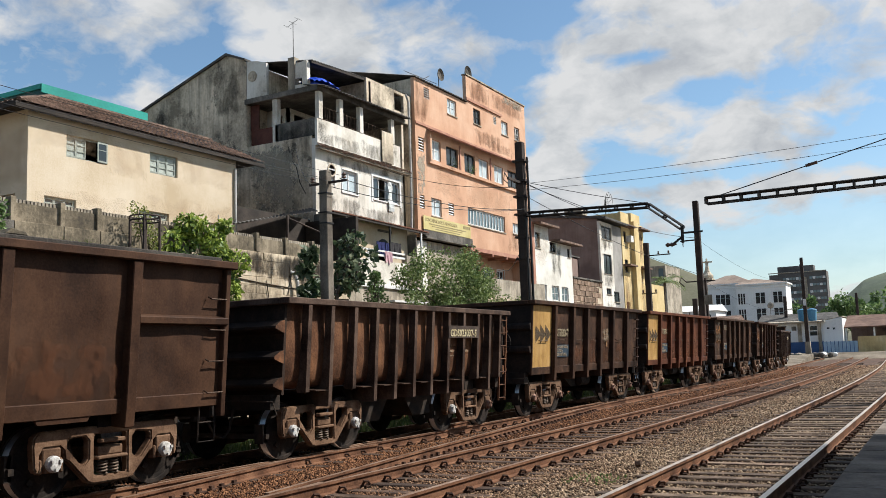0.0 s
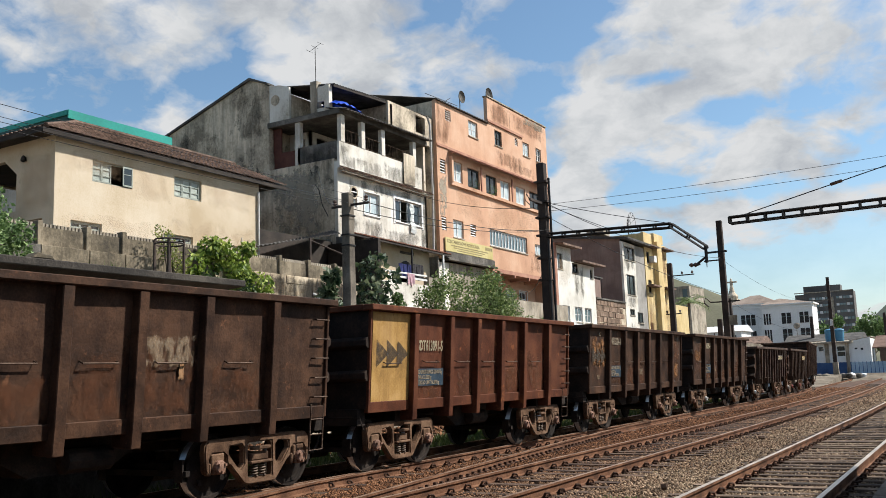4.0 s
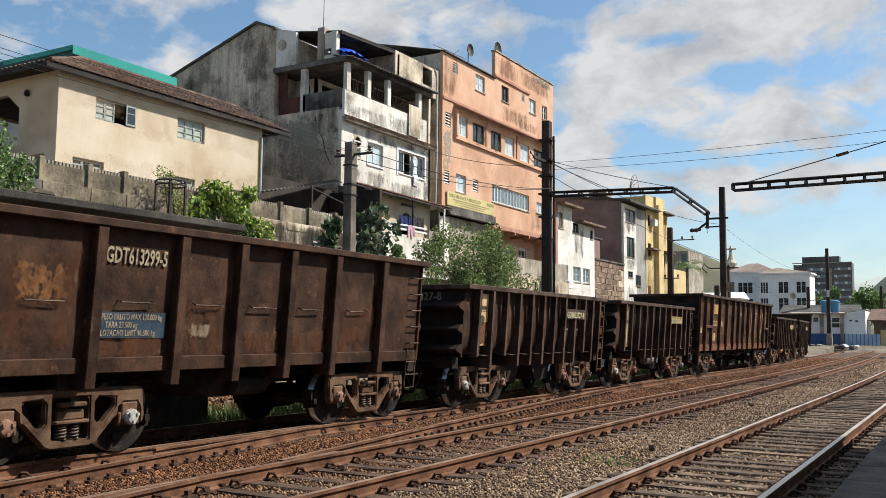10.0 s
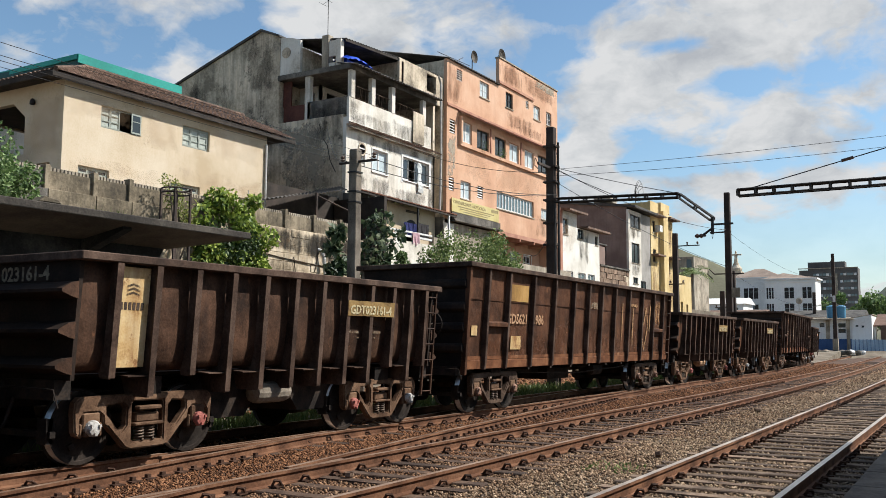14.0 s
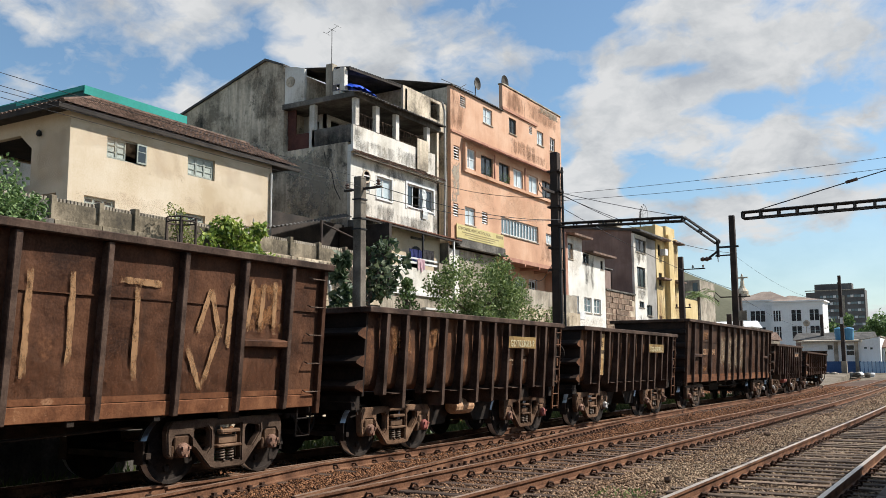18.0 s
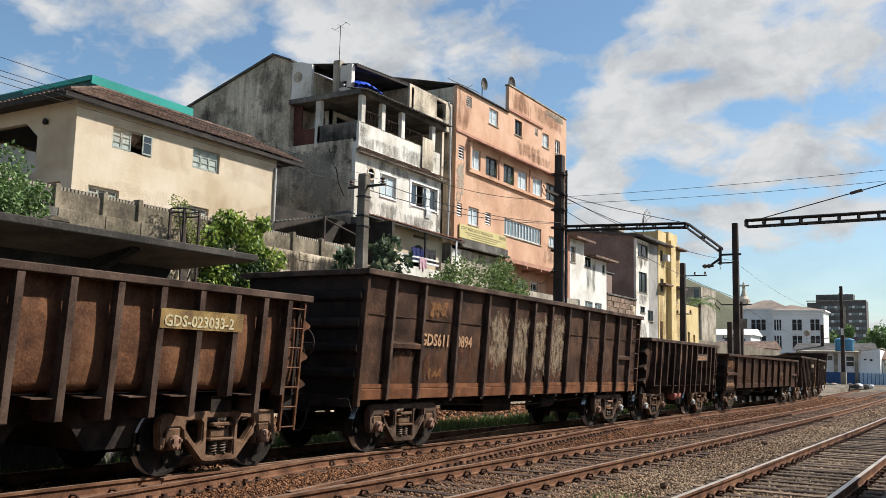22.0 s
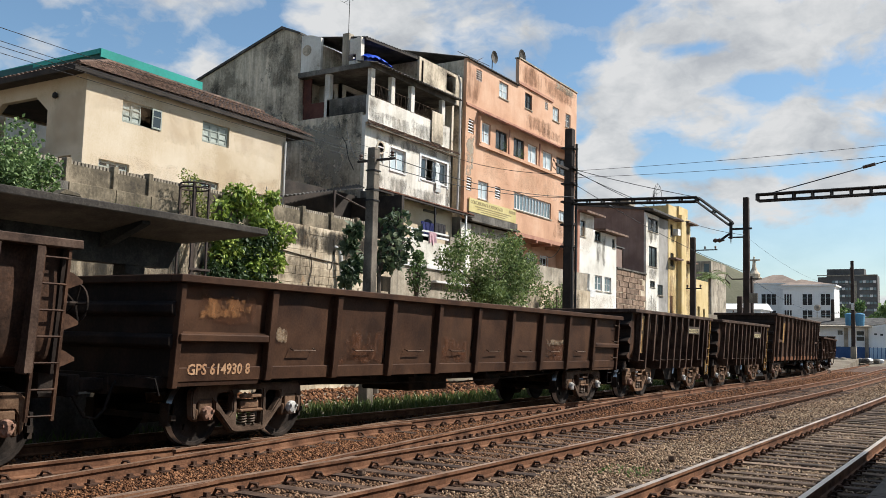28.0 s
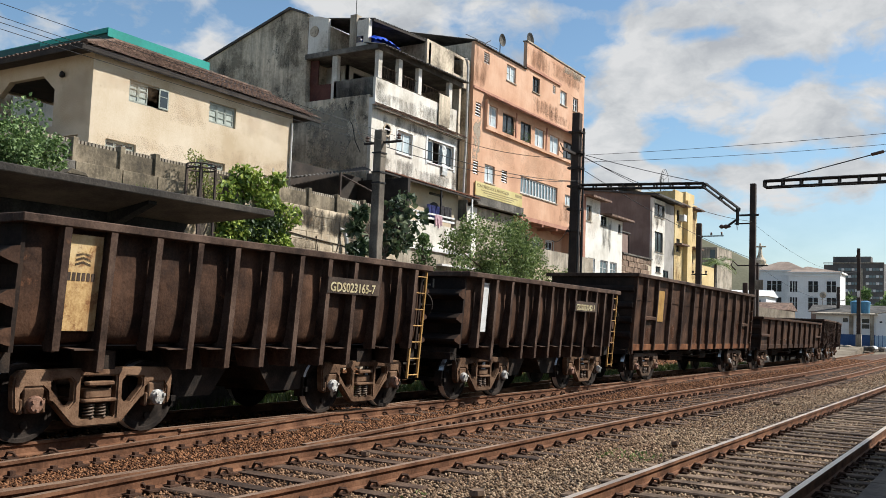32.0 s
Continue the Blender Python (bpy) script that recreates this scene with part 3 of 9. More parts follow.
class MB:
    """Gathers vertices and faces for one mesh."""

    def __init__(self):
        self.v, self.f = [], []

    def add(self, vs, fs):
        k = len(self.v)
        self.v += [tuple(p) for p in vs]
        self.f += [tuple(i + k for i in f) for f in fs]
        return self

    def box(self, x0, x1, y0, y1, z0, z1):
        return self.add([(x0, y0, z0), (x1, y0, z0), (x1, y1, z0), (x0, y1, z0), (x0, y0, z1), (x1, y0, z1), (x1, y1, z1), (x0, y1, z1)],
                        [(3, 2, 1, 0), (4, 5, 6, 7), (0, 1, 5, 4), (1, 2, 6, 5), (2, 3, 7, 6), (3, 0, 4, 7)])

    def prism(self, poly, a, b, axis="y"):
        """A 2D outline drawn out from a to b: (x, z) along y, (y, z) along x, (x, y) along z."""
        n = len(poly)
        put = {"y": lambda p, t: (p[0], t, p[1]), "x": lambda p, t: (t, p[0], p[1]), "z": lambda p, t: (p[0], p[1], t)}[axis]
        vs = [put(p, a) for p in poly] + [put(p, b) for p in poly]
        fs = [tuple(range(n)), tuple(range(2 * n - 1, n - 1, -1))] + [(i, (i + n), (i + 1) % n + n, (i + 1) % n) for i in range(n)]
        return self.add(vs, fs)

    def tube(self, pts, r, n=6):
        """A round bar along a line of points."""
        pts = [Vector(p) for p in pts]
        rings = []
        for i, p in enumerate(pts):
            d = (pts[min(i + 1, len(pts) - 1)] - pts[max(i - 1, 0)]).normalized()
            u = d.cross(Vector((0, 0, 1)) if abs(d.z) < 0.9 else Vector((1, 0, 0))).normalized()
            w = d.cross(u)
            rr = r[i] if isinstance(r, (list, tuple)) else r
            rings.append([p + (u * math.cos(2 * math.pi * k / n) + w * math.sin(2 * math.pi * k / n)) * rr for k in range(n)])
        vs = [q for ring in rings for q in ring]
        fs = [(i * n + k, i * n + (k + 1) % n, (i + 1) * n + (k + 1) % n, (i + 1) * n + k) for i in range(len(pts) - 1) for k in range(n)]
        fs += [tuple(range(n - 1, -1, -1)), tuple(range((len(pts) - 1) * n, len(pts) * n))]
        return self.add(vs, fs)

    def lathe(self, prof, axis="x", n=20):
        """A profile of (radius, along) turned about an axis."""
        vs, fs = [], []
        for r, a in prof:
            for k in range(n):
                c, s = math.cos(2 * math.pi * k / n) * r, math.sin(2 * math.pi * k / n) * r
                vs.append({"x": (a, c, s), "y": (c, a, s), "z": (c, s, a)}[axis])
        m = len(prof)
        fs = [(i * n + k, i * n + (k + 1) % n, (i + 1) * n + (k + 1) % n, (i + 1) * n + k) for i in range(m - 1) for k in range(n)]
        fs += [tuple(range(n - 1, -1, -1)), tuple(range((m - 1) * n, m * n))]
        return self.add(vs, fs)

    def moved(self, dx=0, dy=0, dz=0):
        self.v = [(x + dx, y + dy, z + dz) for x, y, z in self.v]
        return self

    def mesh(self, name, material, smooth=False, bevel=0.0):
        me = bpy.data.meshes.new(name)
        me.from_pydata(self.v, [], self.f)
        bm = bmesh.new()
        bm.from_mesh(me)
        bmesh.ops.recalc_face_normals(bm, faces=bm.faces)
        if bevel:
            edges = [e for e in bm.edges if len(e.link_faces) == 2 and e.calc_face_angle(0) > 0.6]
            bmesh.ops.bevel(bm, geom=edges, offset=bevel, segments=1, affect="EDGES", clamp_overlap=True)
        bm.to_mesh(me)
        bm.free()
        if smooth:
            me.polygons.foreach_set("use_smooth", [True] * len(me.polygons))
        me.materials.append(material)
        return me


def part(name, mb, material=None, parent=None, label="", m=None, smooth=False, bevel=0.0):
    """Links one mesh as one object, under a thing or a part."""
    me = mb if isinstance(mb, bpy.types.Mesh) else mb.mesh(name, material, smooth, bevel)
    ob = new(name, me)
    if parent:
        ob.parent = parent
    if m is not None:
        ob.matrix_basis = m
    if label:
        tagged(ob, label)
    return ob


def thing(name, label, category, m=None, group="", kind=""):
    ob = new(name)
    ob.empty_display_size = 0.3
    if m is not None:
        ob.matrix_basis = m
    return tagged(ob, label, category, group, kind)


def lettering(name, text, size, material, parent, m, label=""):
    """Raised letters as a mesh; they stand in the local xz plane, read along +x, and face -y."""
    cu = bpy.data.curves.new(name, "FONT")
    cu.body, cu.size, cu.extrude, cu.resolution_u, cu.offset = text, size, 0.003, 2, size * 0.022
    tmp = bpy.data.objects.new("tmp", cu)
    me = bpy.data.meshes.new_from_object(tmp)
    bpy.data.objects.remove(tmp)
    me.materials.clear()
    me.materials.append(material)
    return part(name, me, None, parent, label, m @ pose(0, 0, 0, 90, 0, 0))

# ---- ground, tracks, platforms ----
rng = random.Random(7)
T1, T2, T3 = -10.935, -6.70, -2.755        # centre lines
GAUGE = 0.835                              # half the distance between rail heads
BEND_Y, BEND_R = 48.0, 250.0               # the train's line bends away from here


def line_at(s, off=0.0):
    """Place and heading on the train's line at arc length s; off: metres to the right of it. Straight, a slight bend, straight, then a sharper one."""
    x, y, a = T1, min(s, BEND_Y), 0.0
    for start, end, r in ((BEND_Y, 68.0, BEND_R), (68.0, 72.0, 0.0), (72.0, 120.0, 75.0), (120.0, 999.0, 0.0)):
        d = min(max(s - start, 0.0), end - start)
        if r and d:
            b = a + d / r
            x, y = x - r * (math.cos(a) - math.cos(b)), y + r * (math.sin(b) - math.sin(a))
            a = b
        else:
            x, y = x - d * math.sin(a), y + d * math.cos(a)
    return x + off * math.cos(a), y + off * math.sin(a), a


def drift(y):
    """How far the straight tracks swing over in the distance."""
    e = max(y - 30.0, 0.0)
    return -0.00045 * min(e, 45.0) ** 2 - max(e - 45.0, 0.0) * 0.0405


RAIL_OUT = [(-0.036, 0.0), (0.036, 0.0), (0.036, -0.035), (0.010, -0.05), (0.010, -0.135), (0.07, -0.15), (0.07, -0.165), (-0.07, -0.165), (-0.07, -0.15), (-0.010, -0.135), (-0.010, -0.05), (-0.036, -0.035)]


def rail(parent, pts, head, dz=0.0):
    mb = MB()
    n = len(RAIL_OUT)
    for i, (x, y) in enumerate(pts):
        x0, y0 = pts[max(i - 1, 0)]
        x1, y1 = pts[min(i + 1, len(pts) - 1)]
        d = Vector((x1 - x0, y1 - y0)).normalized()
        mb.v += [(x + u * d.y, y - u * d.x, w + dz) for u, w in RAIL_OUT]
    for i in range(len(pts) - 1):
        mb.f += [(i * n + k, i * n + (k + 1) % n, (i + 1) * n + (k + 1) % n, (i + 1) * n + k) for k in range(n)]
    mb.f += [tuple(range(n)), tuple(range((len(pts) - 1) * n, len(pts) * n))]
    ob = part("rail", mb, M_RAIL_SIDE, parent)
    ob.data.materials.append(head)
    for p in ob.data.polygons:
        if p.normal.z > 0.9 and p.center.z > dz - 0.01:
            p.material_index = 1
    return ob


def spread(y0, y1, step):
    return [y0 + (y1 - y0) * i / max(1, round((y1 - y0) / step)) for i in range(max(1, round((y1 - y0) / step)) + 1)]


ground = part("ground", MB().box(-3000, 3000, -600, 4500, -1.2, -0.30), M_EARTH)
tagged(ground, "dry earth ground beside the railway", "ground", kind="structure")
bed = part("ballast_bed", MB().prism([(-13.0, -0.31), (-12.5, -0.205), (-1.25, -0.205), (-1.25, -0.31)], -40, 400), M_BALLAST)
rust_bed = part("ballast_rust_strip", MB().prism([(-12.3, -0.3), (-12.2, -0.200), (-5.6, -0.200), (-5.5, -0.3)], -40, 120), M_RUSTBED)
tagged(rust_bed, "rust-orange stained ballast between the train's track and the next", "ballast", kind="structure")
tagged(bed, "rusty stained ballast bed under the tracks", "ballast", kind="structure")

track_train = thing("track_train", "rusted broad-gauge track that carries the ore train", "railway track", kind="structure")
track_middle = thing("track_middle", "rusted middle track with a crossover", "railway track", kind="structure")
track_platform = thing("track_platform", "track with polished rail heads along the platform", "railway track", kind="structure")
for off in (-GAUGE, GAUGE):
    rail(track_train, [line_at(s, off)[:2] for s in spread(-30, 48, 6) + spread(51, 135, 3)], M_RAIL_DULL)
    rail(track_middle, [(T2 + off + drift(y), y) for y in spread(-30, 30, 10) + spread(34, 300, 8)], M_RAIL_DULL)
    rail(track_platform, [(T3 + off + drift(y), y) for y in spread(-30, 30, 10) + spread(34, 300, 8)], M_RAIL_TOP)
# the main line runs straight on where the train's line bends off
rail(track_train, [(T1 + GAUGE + 0.03 + drift(y) * 1.25, y) for y in spread(75, 300, 8)], M_RAIL_DULL, -0.004)
crossover = thing("track_crossover", "rusted crossover rails between the two tracks", "railway track", kind="structure")


def crossing_rail(pts):
    rail(crossover, pts, M_RAIL_DULL, -0.006)


crossing_rail([(-7.50, -6.0), (-8.25, 0.5), (-9.02, 6.1), (-9.75, 11.0), (-10.0, 12.6)])
crossing_rail([(-10.2, 13.8), (-11.12, 22.0), (-11.5, 28.0), (-11.72, 35.0)])
crossing_rail([(-6.0, -6.0), (-6.75, 1.2), (-7.40, 6.3), (-7.55, 7.6)])
crossing_rail([(-7.72, 9.1), (-8.34, 13.6), (-8.92, 18.6), (-9.32, 22.4), (-9.80, 28.0), (-10.06, 36.0)])
# check rails beside the crossings
rail(track_middle, [(-7.68, 4.8), (-7.62, 5.2), (-7.60, 9.6), (-7.66, 10.2)], M_RAIL_DULL, -0.01)
rail(track_train, [(-9.93, 9.0), (-9.99, 9.4), (-10.0, 14.6), (-9.93, 15.0)], M_RAIL_DULL, -0.01)

# sleepers: each one a piece of its track
M_SLEEPER_RUST = surface("rust_soaked_sleeper_wood", [(0.022, 0.012, 0.008), (0.056, 0.032, 0.020), (0.112, 0.068, 0.044)], 3.0, 40, 0.0, 0.9, 0, 0.5, vary=0.35)
SLEEPERS = [MB().box(-1.35, 1.35, -0.115, 0.115, -0.30, -0.155).mesh("sleeper", M_SLEEPER, bevel=0.015) for _ in range(1)]
SLEEPERS.append(MB().prism([(-0.12, -0.30), (0.11, -0.30), (0.115, -0.165), (0.05, -0.15), (-0.10, -0.158)], -1.4, 1.38, "x").mesh("sleeper", M_SLEEPER))


def sleepers(track, place, y0, y1, step):
    y = y0
    while y < y1:
        x, yy, a = place(y)
        sl = part("sleeper", rng.choice(SLEEPERS), None, track, m=pose(x + rng.uniform(-0.06, 0.06), yy, rng.uniform(-0.022, 0.002), 0, 0, math.degrees(a) + rng.uniform(-1.2, 1.2)))
        if track is not track_platform:
            sl.material_slots[0].link = "OBJECT"
            sl.material_slots[0].material = M_SLEEPER_RUST
        y += step * rng.uniform(0.93, 1.07)


sleepers(track_platform, lambda y: (T3 + drift(y), y, 0.0), -12.0, 95.0, 0.55)
sleepers(track_middle, lambda y: (T2 + drift(y), y, 0.0), -12.0, 90.0, 0.58)
sleepers(track_train, line_at, -12.0, 100.0, 0.58)


def clips(track, xs, y0, y1):
    """Spring clips and chairs that hold the rails: too many and too small to pick apart."""
    mb = MB()
    y = y0
    while y < y1:
        for x in xs:
            for side in (-1, 1):
                px, py = x + side * 0.10 + drift(y), y + rng.uniform(-0.04, 0.04)
                h = rng.uniform(0.05, 0.075)
                mb.tube([(px - side * 0.03, py - 0.05, -0.15), (px + side * 0.01, py - 0.045, -0.15 + h), (px + side * 0.055, py - 0.01, -0.15 + h * 0.9), (px + side * 0.05, py + 0.045, -0.145), (px - side * 0.02, py + 0.05, -0.14)], 0.019, 4)
                mb.box(px - 0.06, px + 0.06, py - 0.07, py + 0.07, -0.16, -0.143)
        y += 0.58
    tagged(part("rail_clips", mb, M_CLIP, track), "row of rusty spring clips", kind="stuff")


clips(track_platform, (T3 - GAUGE, T3 + GAUGE), -10.0, 42.0)
clips(track_middle, (T2 - GAUGE, T2 + GAUGE), -10.0, 42.0)
clips(track_train, (T1 + GAUGE,), 3.0, 34.0)
# chairs and blocks along the crossover
mb = MB()
for (xa, ya), (xb, yb) in (((-8.8, 4.6), (-9.75, 11.0)), ((-7.35, 6.0), (-8.9, 18.0)), ((-8.9, 18.0), (-9.75, 27.0))):
    for i in range(int((yb - ya) / 0.30)):
        f = i * 0.30 / (yb - ya)
        for side in (-1, 1):
            x, y = xa + (xb - xa) * f + side * 0.085, ya + (yb - ya) * f + rng.uniform(-0.03, 0.03)
            mb.box(x - 0.028, x + 0.028, y - 0.03, y + 0.03, -0.16, -0.095 - rng.uniform(0, 0.02))
            mb.box(x - 0.075, x + 0.075, y - 0.075, y + 0.075, -0.166, -0.146)
tagged(part("rail_chairs", mb, M_CLIP, crossover), "rusty iron chairs along the crossover", kind="stuff")


def stones(name, label, x0, x1, y0, y1, count, lo, hi, z0, keep=None, mat=None):
    """Loose ballast as one mesh of small broken stones."""
    r = np.random.RandomState(len(name) + count)
    c = np.stack([r.uniform(x0, x1, count), y0 + (y1 - y0) * r.uniform(0, 1, count) ** 1.25, np.full(count, z0)], 1)
    s = r.uniform(lo, hi, count) * (0.75 + 0.02 * (c[:, 1] - y0))
    for t, drop in ((T2, 0.006), (T3, 0.016)):  # between the rails the stones lie lower than the sleepers' tops
        c[:, 2] -= np.where(np.abs(c[:, 0] - t) < 1.36, drop, 0.0) * (z0 > -0.25)
    if keep is not None:
        k = keep(c)
        c, s = c[k], s[k]
    n = len(c)
    base = np.array([(1, 0, 0), (0, 1, 0), (-1, 0, 0), (0, -1, 0), (0, 0, 0.75), (0, 0, -0.75)], float)
    v = base[None] * r.uniform(0.55, 1.25, (n, 6, 1))
    v += r.uniform(-0.28, 0.28, v.shape)
    a = r.uniform(0, 6.283, n)
    ca, sa = np.cos(a)[:, None], np.sin(a)[:, None]
    v = np.stack([v[..., 0] * ca - v[..., 1] * sa, v[..., 0] * sa + v[..., 1] * ca, v[..., 2]], 2) * s[:, None, None] + c[:, None]
    tri = np.array([(0, 1, 4), (1, 2, 4), (2, 3, 4), (3, 0, 4), (1, 0, 5), (2, 1, 5), (3, 2, 5), (0, 3, 5)])
    f = (tri[None] + 6 * np.arange(n)[:, None, None]).reshape(-1, 3)
    me = bpy.data.meshes.new(name)
    me.vertices.add(n * 6)
    me.vertices.foreach_set("co", v.reshape(-1))
    me.loops.add(len(f) * 3)
    me.loops.foreach_set("vertex_index", f.reshape(-1))
    me.polygons.add(len(f))
    me.polygons.foreach_set("loop_start", np.arange(0, len(f) * 3, 3))
    me.update(calc_edges=True)
    me.materials.append(mat or M_STONES)
    return tagged(new(name, me), label, "ballast", kind="stuff")


def stone_mat():
    m = bpy.data.materials.new("broken_stone")
    m.use_nodes = True
    n = Nodes(m.node_tree)
    g = n.add("ShaderNodeNewGeometry")
    co = n.add("ShaderNodeTexCoord").outputs["Object"]
    col = n.ramp(g.outputs["Random Per Island"], [(0.0, (0.035, 0.022, 0.013)), (0.35, (0.152, 0.100, 0.060)), (0.72, (0.262, 0.176, 0.108)), (1.0, (0.47, 0.355, 0.24))])
    # rust from the train stains the bed towards its line
    x = n.add("ShaderNodeSeparateXYZ", ins={"Vector": co}).outputs[0]
    wob = n.noise(co, 0.5, 4.0)
    f = n.ramp(n.math("MULTIPLY_ADD", wob, 0.35, n.math("MULTIPLY", x, -0.075)), [(0.50, 0.0), (0.78, 1.0)])
    col = n.mix(col, n.mix(col, (0.62, 0.40, 0.29, 1), 1.0, "MULTIPLY"), f)
    p = n.add("ShaderNodeBsdfPrincipled", ins={"Base Color": col, "Roughness": 0.9, "Specular IOR Level": 0.2})
    n.add("ShaderNodeOutputMaterial", ins={"Surface": p.outputs[0]})
    return m


M_STONES = stone_mat()


def off_rails(c):
    """No stones on the rails and few on the sleepers."""
    ok = np.ones(len(c), bool)
    for x in (T3 - GAUGE, T3 + GAUGE, T2 - GAUGE, T2 + GAUGE, T1 + GAUGE, T1 - GAUGE):
        ok &= np.abs(c[:, 0] - x) > 0.09
    for t in (T2, T3):
        inside = np.abs(c[:, 0] - t) < 1.3
        on = np.random.RandomState(4).uniform(0, 1, len(c)) > 0.78
        ok &= ~(inside & on & (c[:, 2] > -1))
    return ok


stones("ballast_stones", "loose grey-brown ballast stones between the rails", -10.6, -1.35, 5.0, 16.0, 74000, 0.017, 0.036, -0.176, off_rails)
stones("ballast_stones", "loose grey-brown ballast stones farther along the tracks", -10.6, -1.35, 16.0, 34.0, 48000, 0.020, 0.039, -0.176, off_rails)
stones("ballast_stones", "loose grey-brown ballast stones in the distance", -11.0, -1.35, 34.0, 80.0, 30000, 0.03, 0.055, -0.180, off_rails)
stones("ballast_stones", "loose ballast stones beside the platform", -10.6, -1.35, -10.0, 5.0, 22000, 0.022, 0.042, -0.180, off_rails)
stones("ballast_stones", "dark ballast under the train", -12.6, -10.2, 5.0, 40.0, 8000, 0.03, 0.055, -0.165)
# larger single stones that lie on the ballast
for x, y, r in ((-4.65, 8.25, 0.085), (-5.0, 24.3, 0.10), (-4.4, 14.0, 0.07), (-9.0, 17.0, 0.08), (-7.1, 9.6, 0.07)):
    mb = MB().lathe([(r * 0.4, -0.18), (r, -0.13), (r * 0.95, -0.08), (r * 0.5, -0.18 + r * 1.1)], "z", 7)
    mb.v = [(px * rng.uniform(0.7, 1.2) + x, py * rng.uniform(0.7, 1.2) + y, pz) for px, py, pz in mb.v]
    tagged(part("stone", mb, M_BROWNSTONE), "loose brown stone lying on the ballast", "stone")

# the platform on which the camera stands
platform = part("platform", MB().box(-1.12, 9.0, -30, 70, -0.6, 0.10), M_PLATFORM)
tagged(platform, "low dark concrete platform along the track", "platform", kind="structure")
SLAB = MB().box(-0.02, 1.00, -0.592, 0.592, 0.098, 0.15).mesh("coping_slab", M_PLATFORM, bevel=0.012)
for i in range(52):
    part("coping_slab", SLAB, None, platform, m=pose(-1.20, -1.0 + i * 1.2, rng.uniform(-0.006, 0.006), 0, 0, rng.uniform(-0.3, 0.3)))

# strip of grass and earth beyond the train, seen between the wheels
stones("rubble", "pale rubble on the ground beyond the train", -21.0, -15.6, 8.0, 70.0, 9000, 0.05, 0.12, -0.29)


def grass(name, label, patches, count, h0, h1, mat, seed):
    r = np.random.RandomState(seed)
    mb = MB()
    for _ in range(count):
        x0, x1, y0, y1, z = patches[r.randint(len(patches))]
        x, y = r.uniform(x0, x1), r.uniform(y0, y1)
        h, a, w = r.uniform(h0, h1), r.uniform(0, 6.28), r.uniform(0.012, 0.03)
        lx, ly = r.normal(0, 0.35 * h, 2)
        ux, uy = math.cos(a) * w, math.sin(a) * w
        mb.add([(x - ux, y - uy, z), (x + ux, y + uy, z), (x + ux * 0.6 + lx * 0.5, y + uy * 0.6 + ly * 0.5, z + h * 0.6), (x - ux * 0.6 + lx * 0.5, y - uy * 0.6 + ly * 0.5, z + h * 0.6), (x + lx, y + ly, z + h)],
               [(0, 1, 2, 3), (3, 2, 4)])
    return tagged(part(name, mb, mat), label, "grass", kind="stuff")


grass("grass", "green grass strip beyond the train", [(-15.4, -12.8, 6.0, 34.0, -0.29), (-14.6, -12.8, 34.0, 55.0, -0.29)], 16000, 0.10, 0.34, M_GRASS, 3)
grass("grass", "dry tufts between the ballast stones", [(-5.3, -4.3, 6.5, 8.2, -0.18), (-5.0, -4.2, 12, 13, -0.18)], 220, 0.02, 0.06, M_LEAF_DRY, 5)

# ---- the ore train ----
# Each wagon stands on its own line frame: x across, y along the track, z = 0 on the rail heads; the -y end leads.
LETTER_SIDE = pose(0, 0, 0, 0, 0, 90)      # turns lettering to the +x side


def side_frame_mesh():
    """Cast side frame: an arch bar with two triangular windows and a spring opening, 0.12 m thick."""
    right = [(0.60, 0.885), (1.10, 0.875), (1.17, 0.81), (1.185, 0.70), (1.165, 0.44), (1.12, 0.37), (1.085, 0.42), (1.085, 0.60), (1.03, 0.675), (0.80, 0.675), (0.735, 0.62), (0.72, 0.50), (0.66, 0.475), (0.37, 0.18), (0.28, 0.15)]
    outer = right + [(-y, z) for y, z in right[::-1]]
    holes = [[(-0.68, 0.75), (-0.42, 0.77), (-0.36, 0.71), (-0.36, 0.48), (-0.43, 0.41), (-0.50, 0.44), (-0.68, 0.64)],
             [(0.68, 0.75), (0.68, 0.64), (0.50, 0.44), (0.43, 0.41), (0.36, 0.48), (0.36, 0.71), (0.42, 0.77)],
             [(-0.27, 0.78), (0.27, 0.78), (0.27, 0.25), (-0.27, 0.25)]]
    bm = bmesh.new()
    edges = []
    for loop in [outer] + holes:
        vs = [bm.verts.new((0, y, z)) for y, z in loop]
        edges += [bm.edges.new((vs[i], vs[(i + 1) % len(vs)])) for i in range(len(vs))]
    bmesh.ops.triangle_fill(bm, edges=edges, use_beauty=True)
    faces = list(bm.faces)
    ext = bmesh.ops.extrude_face_region(bm, geom=faces)
    bmesh.ops.translate(bm, verts=[g for g in ext["geom"] if isinstance(g, bmesh.types.BMVert)], vec=(0.13, 0, 0))
    bmesh.ops.recalc_face_normals(bm, faces=bm.faces)
    sharp = [e for e in bm.edges if len(e.link_faces) == 2 and e.calc_face_angle(0) > 0.9]
    bmesh.ops.bevel(bm, geom=sharp, offset=0.02, segments=2, affect="EDGES", clamp_overlap=True)
    me = bpy.data.meshes.new("side_frame")
    bm.to_mesh(me)
    bm.free()
    me.materials.append(M_BOGIE)
    return me


